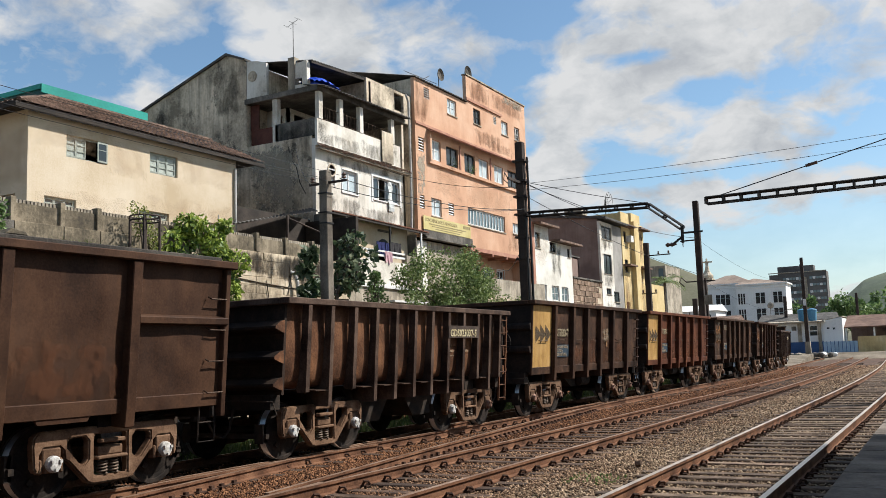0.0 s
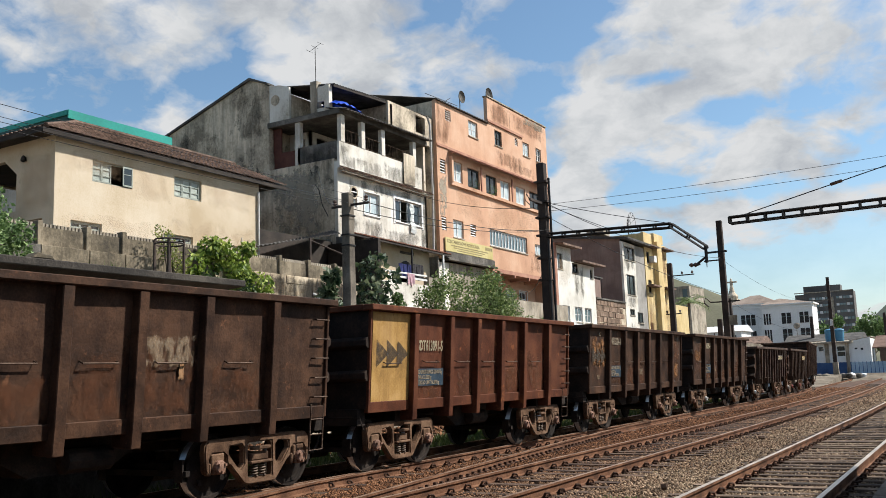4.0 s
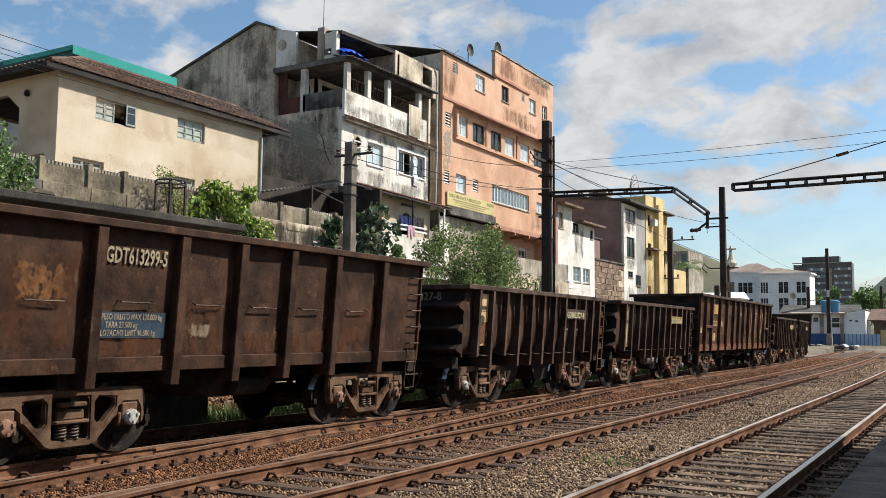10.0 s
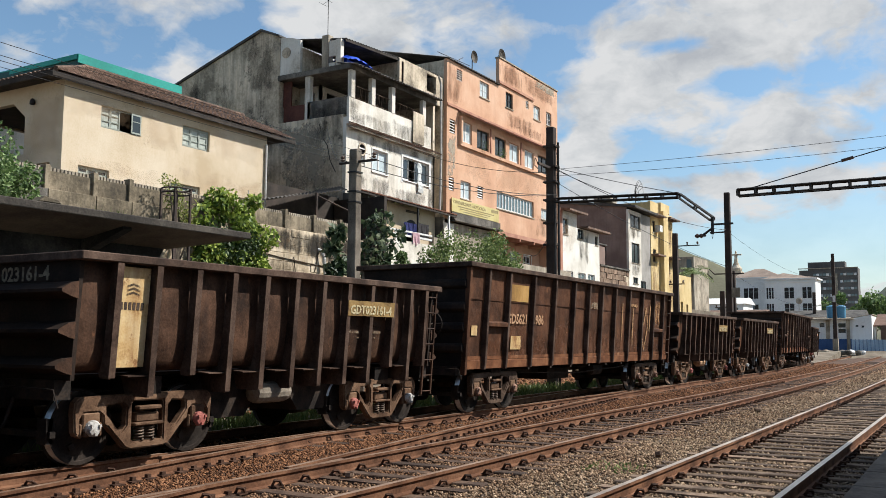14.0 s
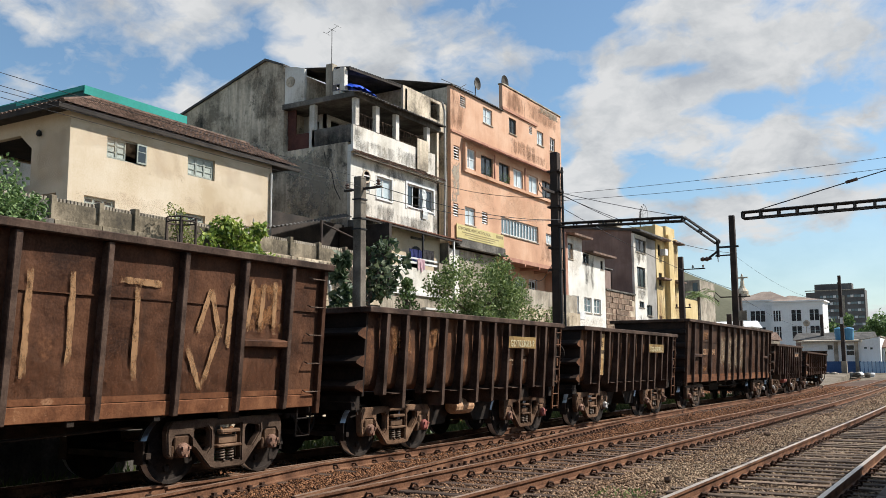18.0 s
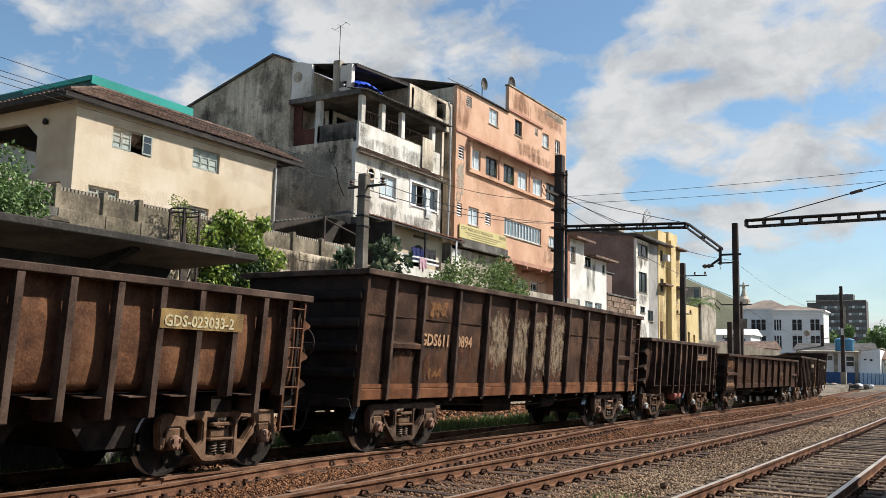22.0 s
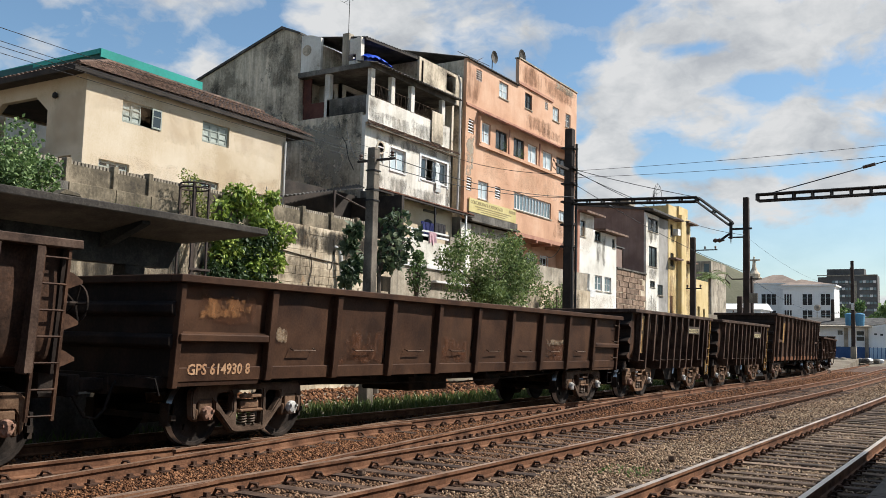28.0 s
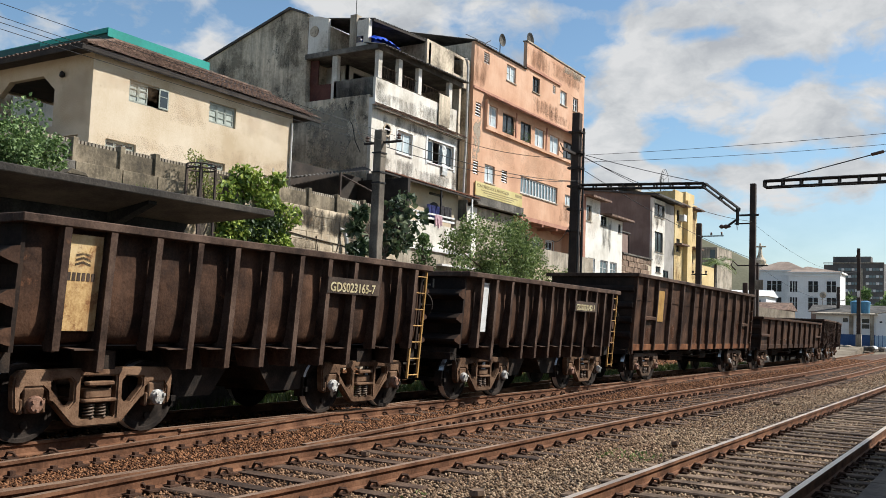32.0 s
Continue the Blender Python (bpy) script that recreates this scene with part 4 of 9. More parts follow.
AXLE_R = 0.475
HALF_BASE = 0.915                          # half the wheelbase
SIDE_FRAME = side_frame_mesh()
WHEEL_PROF = [(0.10, -0.10), (0.20, -0.075), (0.36, -0.03), (0.42, -0.035), (0.425, -0.07), (AXLE_R, -0.07), (AXLE_R + 0.002, 0.045), (AXLE_R + 0.028, 0.05), (AXLE_R + 0.028, 0.075), (0.41, 0.08), (0.36, 0.05), (0.18, 0.08), (0.10, 0.10)]


def wheelset_mesh():
    mb = MB()
    for s in (-1, 1):
        mb.lathe([(r, s * (0.83 - a)) for r, a in WHEEL_PROF], "x", 32)
    mb.lathe([(0.075, -1.15), (0.075, 1.15)], "x", 12)
    for s in (-1, 1):
        for k in range(3):
            a = 2 * math.pi * k / 3
            mb.box(s * 0.90 - 0.02, s * 0.90 + 0.02, 0.27 * math.cos(a) - 0.04, 0.27 * math.cos(a) + 0.04, 0.27 * math.sin(a) - 0.04, 0.27 * math.sin(a) + 0.04)
    me = mb.mesh("wheelset", M_WHEEL)
    me.materials.append(M_TREAD)
    for p in me.polygons:
        r = math.hypot(p.center.y, p.center.z)
        if r > 0.455 and abs(p.normal.x) < 0.5 and 0.78 < abs(p.center.x) < 0.91:
            p.material_index = 1
    for p in me.polygons:
        p.use_smooth = abs(p.normal.x) < 0.95
    return me


WHEELSET = wheelset_mesh()


def spring_mesh():
    """A coil spring, 0.18 m high."""
    pts = [(0.062 * math.cos(a), 0.062 * math.sin(a), 0.18 * a / (2 * math.pi * 4.5)) for a in [2 * math.pi * 4.5 * i / 44 for i in range(45)]]
    return MB().tube(pts, 0.015, 5).mesh("spring", M_SPRING, smooth=True)


SPRING = spring_mesh()
AXLE_BOX = MB().box(-0.02, 0.13, -0.135, 0.135, 0.44, 0.67).box(0.0, 0.15, -0.10, 0.10, 0.37, 0.46).box(0.0, 0.12, -0.175, -0.125, 0.36, 0.54).box(0.0, 0.12, 0.125, 0.175, 0.36, 0.54).mesh("axle_box", M_BOGIE, bevel=0.015)
CAP_MESH = {}
for key in M_CAPS:
    mb = MB().lathe([(0.105, 0.13), (0.105, 0.18), (0.085, 0.205), (0.03, 0.215)], "x", 14)
    for k in range(3):
        a = 2.09 * k + 0.5
        mb.box(0.205, 0.235, 0.07 * math.cos(a) - 0.018, 0.07 * math.cos(a) + 0.018, 0.07 * math.sin(a) - 0.018, 0.07 * math.sin(a) + 0.018)
    CAP_MESH[key] = mb.moved(dz=AXLE_R).mesh("bearing_cap", M_CAPS[key])
BOLSTER = MB().box(-1.15, 1.15, -0.25, 0.25, 0.45, 0.50).box(-1.10, 1.10, -0.20, 0.20, 0.50, 0.62).box(-0.4, 0.4, -0.3, 0.3, 0.62, 0.84).box(1.05, 1.16, -0.20, 0.20, 0.66, 0.72).box(-1.16, -1.05, -0.20, 0.20, 0.66, 0.72).mesh("bolster", M_BOGIE, bevel=0.015)
BRAKE = MB().box(-0.95, 0.95, -1.40, -1.32, 0.38, 0.46).box(-0.95, 0.95, 1.32, 1.40, 0.38, 0.46).box(-0.90, -0.72, -1.42, -1.32, 0.3, 0.62).box(0.72, 0.90, -1.42, -1.32, 0.3, 0.62).box(0.72, 0.90, 1.32, 1.42, 0.3, 0.62).tube([(0.2, -1.35, 0.42), (0.15, 0, 0.34), (0.2, 1.35, 0.42)], 0.03).mesh("brake_beam", M_UNDER)

wheelsets = []                             # (wheelset, wagon number, place in the bogie)


def bogie(wagon, number, y, caps, dark=False):
    bg = part("bogie", BOLSTER, None, wagon, "three-piece cast steel bogie with coil springs", pose(0, y, 0))
    for s in (1, -1):
        turn = pose(0, 0, 0, 0, 0, 0 if s > 0 else 180)
        sf = part("side_frame", SIDE_FRAME, None, bg, m=turn @ pose(0.98, 0, 0))
        if dark:
            sf.material_slots[0].link = "OBJECT"
            sf.material_slots[0].material = M_BOGIEDARK
        for yy in (-HALF_BASE, HALF_BASE):
            part("axle_box", AXLE_BOX, None, bg, m=turn @ pose(0.98, yy, 0))
            part("bearing_cap", CAP_MESH[rng.choice(caps)], None, bg, m=turn @ pose(0.98, yy, 0, 0, 0, 0))
        if s > 0:
            for yy in (-0.10, 0.08):
                part("spring", SPRING, None, bg, m=pose(1.045, yy, 0.26))
    part("brake_beam", BRAKE, None, bg)
    for yy in (-HALF_BASE, HALF_BASE):
        w = part("wheelset", WHEELSET, None, bg, "steel wheelset with polished treads", pose(0, yy, AXLE_R))
        wheelsets.append((w, number, yy))


MESHES = {}


def kept(key, make):
    """Meshes that alike wagons share."""
    if key not in MESHES:
        MESHES[key] = make()
    return MESHES[key]


SPECS = {
    # length, top, rib places from the leading end, bogie distance from the middle
    "hopper": (8.40, 2.70, (0.50, 1.15, 1.87, 2.58, 3.29, 4.00, 4.70, 5.40, 6.10, 6.80, 7.40, 7.95), 2.80),
    "gondola": (9.28, 3.05, (1.45, 2.85, 4.04, 5.20, 6.40, 7.84), 3.23),
    "deep": (12.10, 3.17, (1.82, 3.75, 6.05, 8.35, 10.28), 4.15),
    "tall": (14.80, 3.33, (0.88, 1.93, 3.30, 4.60, 5.90, 6.98, 8.00, 9.12, 10.40, 11.68, 12.87, 13.92), 5.55),
    "low": (16.60, 2.42, (1.85, 3.45, 5.07, 6.69, 8.27, 9.85, 11.46, 13.05, 14.75), 6.51),
}


def ladder_mesh(z0, z1, mat):
    mb = MB().box(-0.02, 0.02, -0.19, -0.15, z0, z1).box(-0.02, 0.02, 0.15, 0.19, z0, z1)
    z = z0 + 0.06
    while z < z1:
        mb.tube([(0.01, -0.17, z), (0.01, 0.17, z)], 0.014, 5)
        z += 0.31
    return mb.mesh("ladder", mat)


def grab_mesh(w):
    return MB().tube([(0, -w / 2, 0), (0.07, -w / 2, -0.03), (0.07, w / 2, -0.03), (0, w / 2, 0)], 0.011, 5).mesh("grab_handle", M_HANDLE)


def step_mesh():
    """A bent foot step that hangs from the sill."""
    return MB().tube([(0, -0.17, 1.15), (0, -0.17, 0.50), (0, 0.17, 0.50), (0, 0.17, 1.15)], 0.017, 5).tube([(0, -0.17, 0.78), (0, 0.17, 0.78)], 0.014, 5).mesh("foot_step", M_UNDER)


LEAN = 4.0                                 # degrees


def wagon(number, kind, y0, tone, label, caps=("rust", "rust", "white"), panel=None, plate="", plate_at=0.0, plate_z=2.3, plate_size=0.215, plate_mat=None, end_text="", gap=1.4, marks=(), ladder="steel", barrel=None, figures=False, board=None):
    """One ore wagon with its bogies; y0: its leading end on the line at 15 s."""
    L, top, ribs, bc = SPECS[kind]
    h = L / 2
    mat = STEEL[tone]
    trim = STEEL["trim"] if kind in ("hopper", "tall") else mat
    w = thing({"hopper": "ore_hopper_wagon", "gondola": "gondola_wagon", "tall": "tall_gondola_wagon", "deep": "deep_gondola_wagon", "low": "low_gondola_wagon"}[kind], label, "freight wagon", group="wagons of the ore train")
    k = kind + tone
    bottom = {"hopper": 1.10, "gondola": 1.15, "tall": 1.05, "deep": 1.10, "low": 1.02}[kind]
    px = 1.40
    # the sides lean in towards the floor, hinged at the rim
    lean = pose(1.46, 0, top) @ pose(0, 0, 0, 0, LEAN, 0) @ pose(-1.46, 0, -top)

    def half(z):
        """Half the body's width at a height."""
        return px - 0.004 - (top - z) * math.tan(radians(LEAN))

    def side():
        if kind == "hopper":
            # each bay bulges between its ribs, and the sheet turns in below
            prof = [(px - 0.07, top - 0.10), (px - 0.055, 2.40), (px - 0.04, 2.10), (px - 0.035, 1.85), (px - 0.035, 1.62), (px - 0.04, 1.45), (px - 0.05, 1.32), (px - 0.07, 1.21), (px - 0.52, 1.12)]
            bays = [0.02, *ribs, L - 0.02]
            mb = MB()
            cols_ = [a + (b - a) * q / 5 for a, b in zip(bays, bays[1:]) for q in range(5)] + [L - 0.02]
            for i, y in enumerate(cols_):
                u = (i % 5) / 5
                seed = noise.noise(Vector((i // 5 * 1.7, len(k), 0.3)))
                for j, (x, z) in enumerate(prof):
                    v = math.sin(math.pi * min(1.0, j / 7.0))
                    mb.v.append((x + (0.032 + 0.018 * seed) * math.sin(math.pi * u) * v + 0.010 * noise.noise(Vector((y * 3, z * 3, 2.0))), y - h, z))
            nz_ = len(prof)
            mb.f += [(i * nz_ + j, (i + 1) * nz_ + j, (i + 1) * nz_ + j + 1, i * nz_ + j + 1) for i in range(len(cols_) - 1) for j in range(nz_ - 1)]
            mb.add([(x - 0.04, yy, z) for yy in (-h + 0.02, h - 0.02) for x, z in prof], [(j, j + 1, nz_ + j + 1, nz_ + j) for j in range(nz_ - 1)])
            return mb.mesh("side_panel", mat, smooth=True)
        # sheets with a few shallow dents
        mb = MB()
        ny, nz = int(L * 4), 8
        for i in range(ny + 1):
            for j in range(nz + 1):
                y, z = -h + 0.02 + (L - 0.04) * i / ny, bottom + (top - 0.10 - bottom) * j / nz
                d = noise.noise(Vector((y * 1.3, z * 1.3, len(k)))) * (0.034 if kind == "deep" else 0.018) if 0 < j < nz and 0 < i < ny else 0.0
                mb.v.append((px + d, y, z))
        mb.f += [(i * (nz + 1) + j, (i + 1) * (nz + 1) + j, (i + 1) * (nz + 1) + j + 1, i * (nz + 1) + j + 1) for i in range(ny) for j in range(nz)]
        mb.box(px - 0.05, px - 0.03, -h + 0.02, h - 0.02, bottom, top - 0.10)
        return mb.mesh("side_panel", mat, smooth=True)

    for s in (0, 180):
        part("side_panel", kept(k + "side", side), None, w, m=pose(0, 0, 0, 0, 0, s) @ lean)
    # rim: a channel round the top edge
    part("rim", kept(k + "rim", lambda: MB().box(px - 0.06, 1.55, -h - 0.10, h + 0.10, top - 0.11, top).box(-1.55, -px + 0.06, -h - 0.10, h + 0.10, top - 0.11, top).box(-px + 0.061, px - 0.061, -h - 0.10, -h + 0.06, top - 0.11, top).box(-px + 0.061, px - 0.061, h - 0.06, h + 0.10, top - 0.11, top).mesh("rim", trim, bevel=0.012)), None, w)

    def rib(short=False):
        if kind == "hopper":
            if short:
                web = MB().prism([(px - 0.01, top - 0.11), (1.53, top - 0.11), (1.53, 1.20), (1.50, 1.10), (px - 0.06, 1.10), (px - 0.10, 1.20), (px - 0.04, 1.38), (px - 0.02, 1.9)], -0.022, 0.022)
                return web.box(1.52, 1.545, -0.05, 0.05, 1.12, top - 0.11).mesh("rib", trim)
            web = MB().prism([(px - 0.01, top - 0.11), (1.53, top - 0.11), (1.53, 1.12), (1.50, 0.84), (1.08, 0.82), (0.95, 1.10), (px - 0.10, 1.20), (px - 0.04, 1.38), (px - 0.02, 1.9)], -0.022, 0.022)
            return web.box(1.52, 1.545, -0.05, 0.05, 0.86, top - 0.11).box(1.10, 1.50, -0.36, -0.023, 1.12, 1.135).mesh("rib", trim)
        d = {"gondola": 0.14, "tall": 0.12, "deep": 0.13, "low": 0.11}[kind]
        lo = {"gondola": 0.88, "tall": 0.96, "deep": 0.84, "low": 0.93}[kind]
        wd = {"gondola": 0.085, "tall": 0.050, "deep": 0.085, "low": 0.075}[kind]
        return MB().prism([(px - 0.01, top - 0.11), (px + d, top - 0.11), (px + d, bottom + 0.1), (px + d * 0.9, lo), (px - 0.25, lo), (px - 0.25, bottom), (px - 0.01, bottom)], -wd, wd).mesh("rib", trim, bevel=0.012)

    for s in (0, 180):
        for i, y in enumerate(ribs):
            brief = kind == "hopper" and i in (0, 2, 9, 11)
            part("rib", kept(k + ("shortrib" if brief else "rib"), lambda: rib(brief)), None, w, m=pose(0, 0, 0, 0, 0, s) @ lean @ pose(0, (y - h) if s == 0 else (h - y), 0))
    # ends with pressed ridges; their near-black colour has the ends' shade painted in
    part("end_panel", kept(k + "end", lambda: MB().prism([(-half(bottom), bottom), (half(bottom), bottom), (half(top - 0.11), top - 0.11), (-half(top - 0.11), top - 0.11)], -0.03, 0.03).mesh("end_panel", M_END_SHADE)), None, w, m=pose(0, -h + 0.03, 0))
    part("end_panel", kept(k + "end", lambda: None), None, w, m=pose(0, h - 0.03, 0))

    def ridge(z):
        r_ = half(z)
        if kind == "hopper":
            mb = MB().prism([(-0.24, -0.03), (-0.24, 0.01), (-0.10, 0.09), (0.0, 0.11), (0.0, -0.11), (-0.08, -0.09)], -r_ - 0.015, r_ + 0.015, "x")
            me = mb.mesh("end_ridge", M_END_SHADE)
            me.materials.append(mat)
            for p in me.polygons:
                # sideways tips keep the lit side's tone, other faces the painted shade
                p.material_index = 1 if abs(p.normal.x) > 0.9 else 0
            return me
        return MB().prism([(-0.10, -0.05), (-0.10, 0.05), (-0.06, 0.09), (0.0, 0.11), (0.0, -0.11), (-0.06, -0.09)], -r_ - 0.02, r_ + 0.02, "x").mesh("end_ridge", M_END_SHADE, bevel=0.01)

    zs = {"hopper": (2.22, 1.72, 1.28), "gondola": (2.35, 1.75), "tall": (2.85, 2.35, 1.90, 1.45), "deep": (2.5, 1.9, 1.4), "low": (1.95, 1.50)}[kind]
    for s in (0, 180):
        for z in zs:
            part("end_ridge", kept(k + "ridge%.2f" % z, lambda: ridge(z)), None, w, m=pose(0, 0, 0, 0, 0, s) @ pose(0, -h + 0.002, z))
    part("floor", kept(kind + "floor", lambda: MB().box(-half(bottom) + 0.05 if kind != "hopper" else -0.80, half(bottom) - 0.05 if kind != "hopper" else 0.80, -h + 0.06, h - 0.06, bottom + 0.005, bottom + 0.05).mesh("floor", M_UNDER)), None, w)
    # underframe: centre sill, couplers, cross bearers
    for name, key, make, m in underframe(kind, L, bc, bottom):
        part(name, kept(key, make), None, w, m=m)
    if kind != "hopper":
        part("side_sill", kept(k + "sill", lambda: MB().box(px - 0.05, px + 0.035, -h + 0.01, h - 0.01, bottom - 0.08, bottom + 0.12).mesh("side_sill", M_SILLRUST if kind == "tall" else mat, bevel=0.01)), None, w, m=lean)
        part("side_sill", kept(k + "sill", lambda: None), None, w, m=pose(0, 0, 0, 0, 0, 180) @ lean)
    if kind in ("deep", "low"):
        aprons = [(0.02, ribs[0] - 0.10), (L - ribs[0] + 0.10, L - 0.02)] if kind == "low" else [(a + 0.55, b - 0.55) for a, b in zip(ribs, ribs[1:])]
        for a, b in aprons:
            part("apron_plate", kept(k + "apron%.2f" % (b - a), lambda: MB().prism([(-(b - a) / 2, bottom - 0.05), (-(b - a) / 2 + 0.05, bottom - 0.14), ((b - a) / 2 - 0.05, bottom - 0.14), ((b - a) / 2, bottom - 0.05)], px - 0.02, px + 0.02, "x").mesh("apron_plate", mat)), None, w, m=lean @ pose(0, (a + b) / 2 - h, 0))
    if kind in ("tall", "low", "deep"):
        for a, b in ((0.02, ribs[0] - 0.08), (L - ribs[0] + 0.08, L - 0.02)) if kind != "tall" else ((ribs[0] + 0.04, ribs[1] - 0.04), (L - ribs[1] + 0.04, L - ribs[0] - 0.04)):
            z = {"low": 1.56, "tall": 1.98, "deep": 2.27}[kind]
            part("stiffener", kept(k + "stiff%.2f" % (b - a), lambda: MB().prism([(px - 0.01, -0.07), (px + 0.12, -0.05), (px + 0.12, 0.05), (px - 0.01, 0.08)], -(b - a) / 2, (b - a) / 2).mesh("stiffener", mat, bevel=0.01)), None, w, m=lean @ pose(0, (a + b) / 2 - h, z))
        for y in (-h + 0.03, h - 0.03):
            part("corner_post", kept(k + "post", lambda: MB().box(px - 0.02, px + 0.09, -0.05, 0.05, 0.86, top - 0.11).mesh("corner_post", mat, bevel=0.01)), None, w, m=lean @ pose(0, y, 0))
        z = 1.25
        while z < top - 0.2:
            for y in (h - 0.22,):
                part("grab_handle", kept("grab0.3", lambda: grab_mesh(0.32)), None, w, m=lean @ pose(px + 0.02, y, z))
            z += 0.46
        part("foot_step", kept("step", step_mesh), None, w, m=lean @ pose(px - 0.02, h - 0.25, 0))
    elif kind == "gondola":
        if ladder:
            for i in range(5):
                part("ladder_rung", kept("rung", lambda: MB().tube([(0, -0.19, 0.0), (0.075, -0.18, 0.0), (0.075, 0.17, 0.0), (0.02, 0.18, 0.0)], 0.013, 5).mesh("ladder_rung", M_HANDLE)), None, w, m=lean @ pose(px + 0.01, h - 0.22, 1.42 + i * 0.32))
            part("foot_step", kept("gstep", lambda: MB().tube([(0, -0.16, 1.30), (0, -0.17, 0.55), (0, 0.17, 0.55), (0, 0.18, 1.30)], 0.017, 5).tube([(0, -0.17, 0.80), (0, 0.17, 0.80)], 0.014, 5).tube([(0, -0.17, 1.05), (0, 0.17, 1.05)], 0.014, 5).mesh("foot_step", M_HANDLE)), None, w, m=lean @ pose(px + 0.03, h - 0.24, 0))
        for y in (-h + 0.03, h - 0.03):
            part("corner_post", kept(k + "post", lambda: MB().box(px - 0.02, px + 0.045, -0.03, 0.03, 1.08, top - 0.11).mesh("corner_post", mat, bevel=0.01)), None, w, m=lean @ pose(0, y, 0))
    else:
        lm = {"steel": mat, "yellow": M_YELLOW, "rust": STEEL["rusty"]}[ladder]
        part("ladder", kept("ladder" + kind + ladder + tone, lambda: ladder_mesh(0.55, top - 0.12, lm)), None, w, m=lean @ pose(1.50, h - 0.22, 0))
    if kind == "gondola":
        for a, b in zip(ribs, list(ribs[1:])):
            part("grab_handle", kept("grab0.5", lambda: grab_mesh(0.55)), None, w, m=lean @ pose(px, (a + b) / 2 - h, 2.02))
        part("grab_handle", kept("grab0.5", lambda: grab_mesh(0.55)), None, w, m=lean @ pose(px, 0.75 - h, 2.0))
    if kind == "low":
        for i, (a, b) in enumerate(zip(ribs, ribs[1:])):
            part("grab_handle", kept("grab0.5", lambda: grab_mesh(0.55)), None, w, m=lean @ pose(px + 0.02, (a + b) / 2 - h, 1.42))
    if kind == "hopper":
        part("hose", kept("hose", hose_mesh), None, w, m=pose(0.35, -h, 0))
        part("brake_wheel", kept("brakewheel", brake_wheel_mesh), None, w, "iron hand brake wheel", pose(1.18, h + 0.30, 1.95))
    else:
        part("hose", kept("hose", hose_mesh), None, w, m=pose(0.35, -h - 0.05, 0))
    if barrel:
        part("brake_cylinder", kept("barrel" + barrel, lambda: MB().lathe([(0.05, -0.42), (0.15, -0.38), (0.17, -0.3), (0.17, 0.3), (0.15, 0.38), (0.05, 0.42)], "y", 14).mesh("brake_cylinder", {"grey": M_POLE, "rust": M_CAPS["red"], "tan": M_ORANGE}[barrel], smooth=False)), None, w, m=pose(1.05, -0.3, 0.78))
    # paint: coloured panel, number, stencils
    if panel:
        col, a, b, z0, z1, device = panel
        pn = part("paint_panel", MB().box(px + 0.012, px + 0.026, a - h, b - h, z0, z1), col, w, "flaking painted panel" if col is not M_CREAMPANEL else "rust-stained cream panel", m=lean)
        mid = (a + b) / 2 - h
        mb = MB()
        if device == "arrows":
            for i in range(3):
                y = mid - 0.50 + i * 0.34
                mb.prism([(y, 0.26), (y + 0.40, 0.0), (y, -0.26)], px + 0.028 + i * 0.002, px + 0.032 + i * 0.002, "x")
            part("emblem", mb.moved(dz=2.15), M_FLAKE_DARK, pn, "faded dark triangles")
        elif device == "waves":
            for i in range(3):
                mb.prism([(mid - 0.11, 0.0), (mid, 0.035), (mid + 0.11, 0.0), (mid + 0.11, 0.028), (mid, 0.063), (mid - 0.11, 0.028)], px + 0.028, px + 0.031, "x")
                mb.v[-12:] = [(x, y, z + z1 - 0.38 + i * 0.055) for x, y, z in mb.v[-12:]]
            part("emblem", mb, M_FLAKE_DARK, pn, "three faded dark waves")
            bars = MB()
            for i in range(6):
                bars.box(px + 0.028, px + 0.031, mid - 0.20 + i * 0.068, mid - 0.155 + i * 0.068, z1 - 0.56, z1 - 0.46)
            tagged(part("worn_writing", bars, M_BOARD, pn, "worn row of dark writing"), kind="stuff")
        elif device == "badge":
            for i in range(8):
                mb.box(px + 0.028, px + 0.031, mid - 0.21 + i * 0.053, mid - 0.175 + i * 0.053, z1 - 0.36, z1 - 0.28)
            mb.box(px + 0.028, px + 0.031, mid - 0.21, mid + 0.21, z1 - 0.40, z1 - 0.385)
            tagged(part("worn_writing", mb, M_BOARD, pn, "worn row of dark writing"), kind="stuff")
            part("emblem", MB().lathe([(0.09, px + 0.028), (0.09, px + 0.031), (0.12, px + 0.031), (0.12, px + 0.028)], "x", 14).moved(dy=mid, dz=z1 - 0.60), M_FLAKE_DARK, pn, "faded dark ring")
            part("rust_bloom", MB().box(px + 0.0265, px + 0.0275, a - h, b - h, z0, z0 + (z1 - z0) * 0.45), M_FLAKE_DENSE, pn)
    pm = plate_mat or M_LETTER
    board = board or M_BOARD
    if plate:
        y = plate_at - h
        if kind == "hopper":
            wd = len(plate) * plate_size * 0.58
            bd = part("number_board", MB().box(1.548, 1.558, y - 0.06, y + wd, plate_z - 0.055, plate_z + plate_size - 0.005), board, w, "number board across the ribs", m=lean)
            lettering("wagon_number", plate, plate_size, pm, bd, pose(1.562, y, plate_z - 0.02) @ LETTER_SIDE)
        else:
            for i, chunk in enumerate(plate.split("|")):
                yy = y + (0 if i == 0 else gap)
                lettering("wagon_number", chunk, plate_size, pm, w, lean @ pose(px + (0.038 if kind == "low" else 0.026), yy, plate_z) @ LETTER_SIDE @ Matrix.Diagonal((0.60 if kind == "gondola" else 1.0, 1, 1, 1)), "painted wagon number")
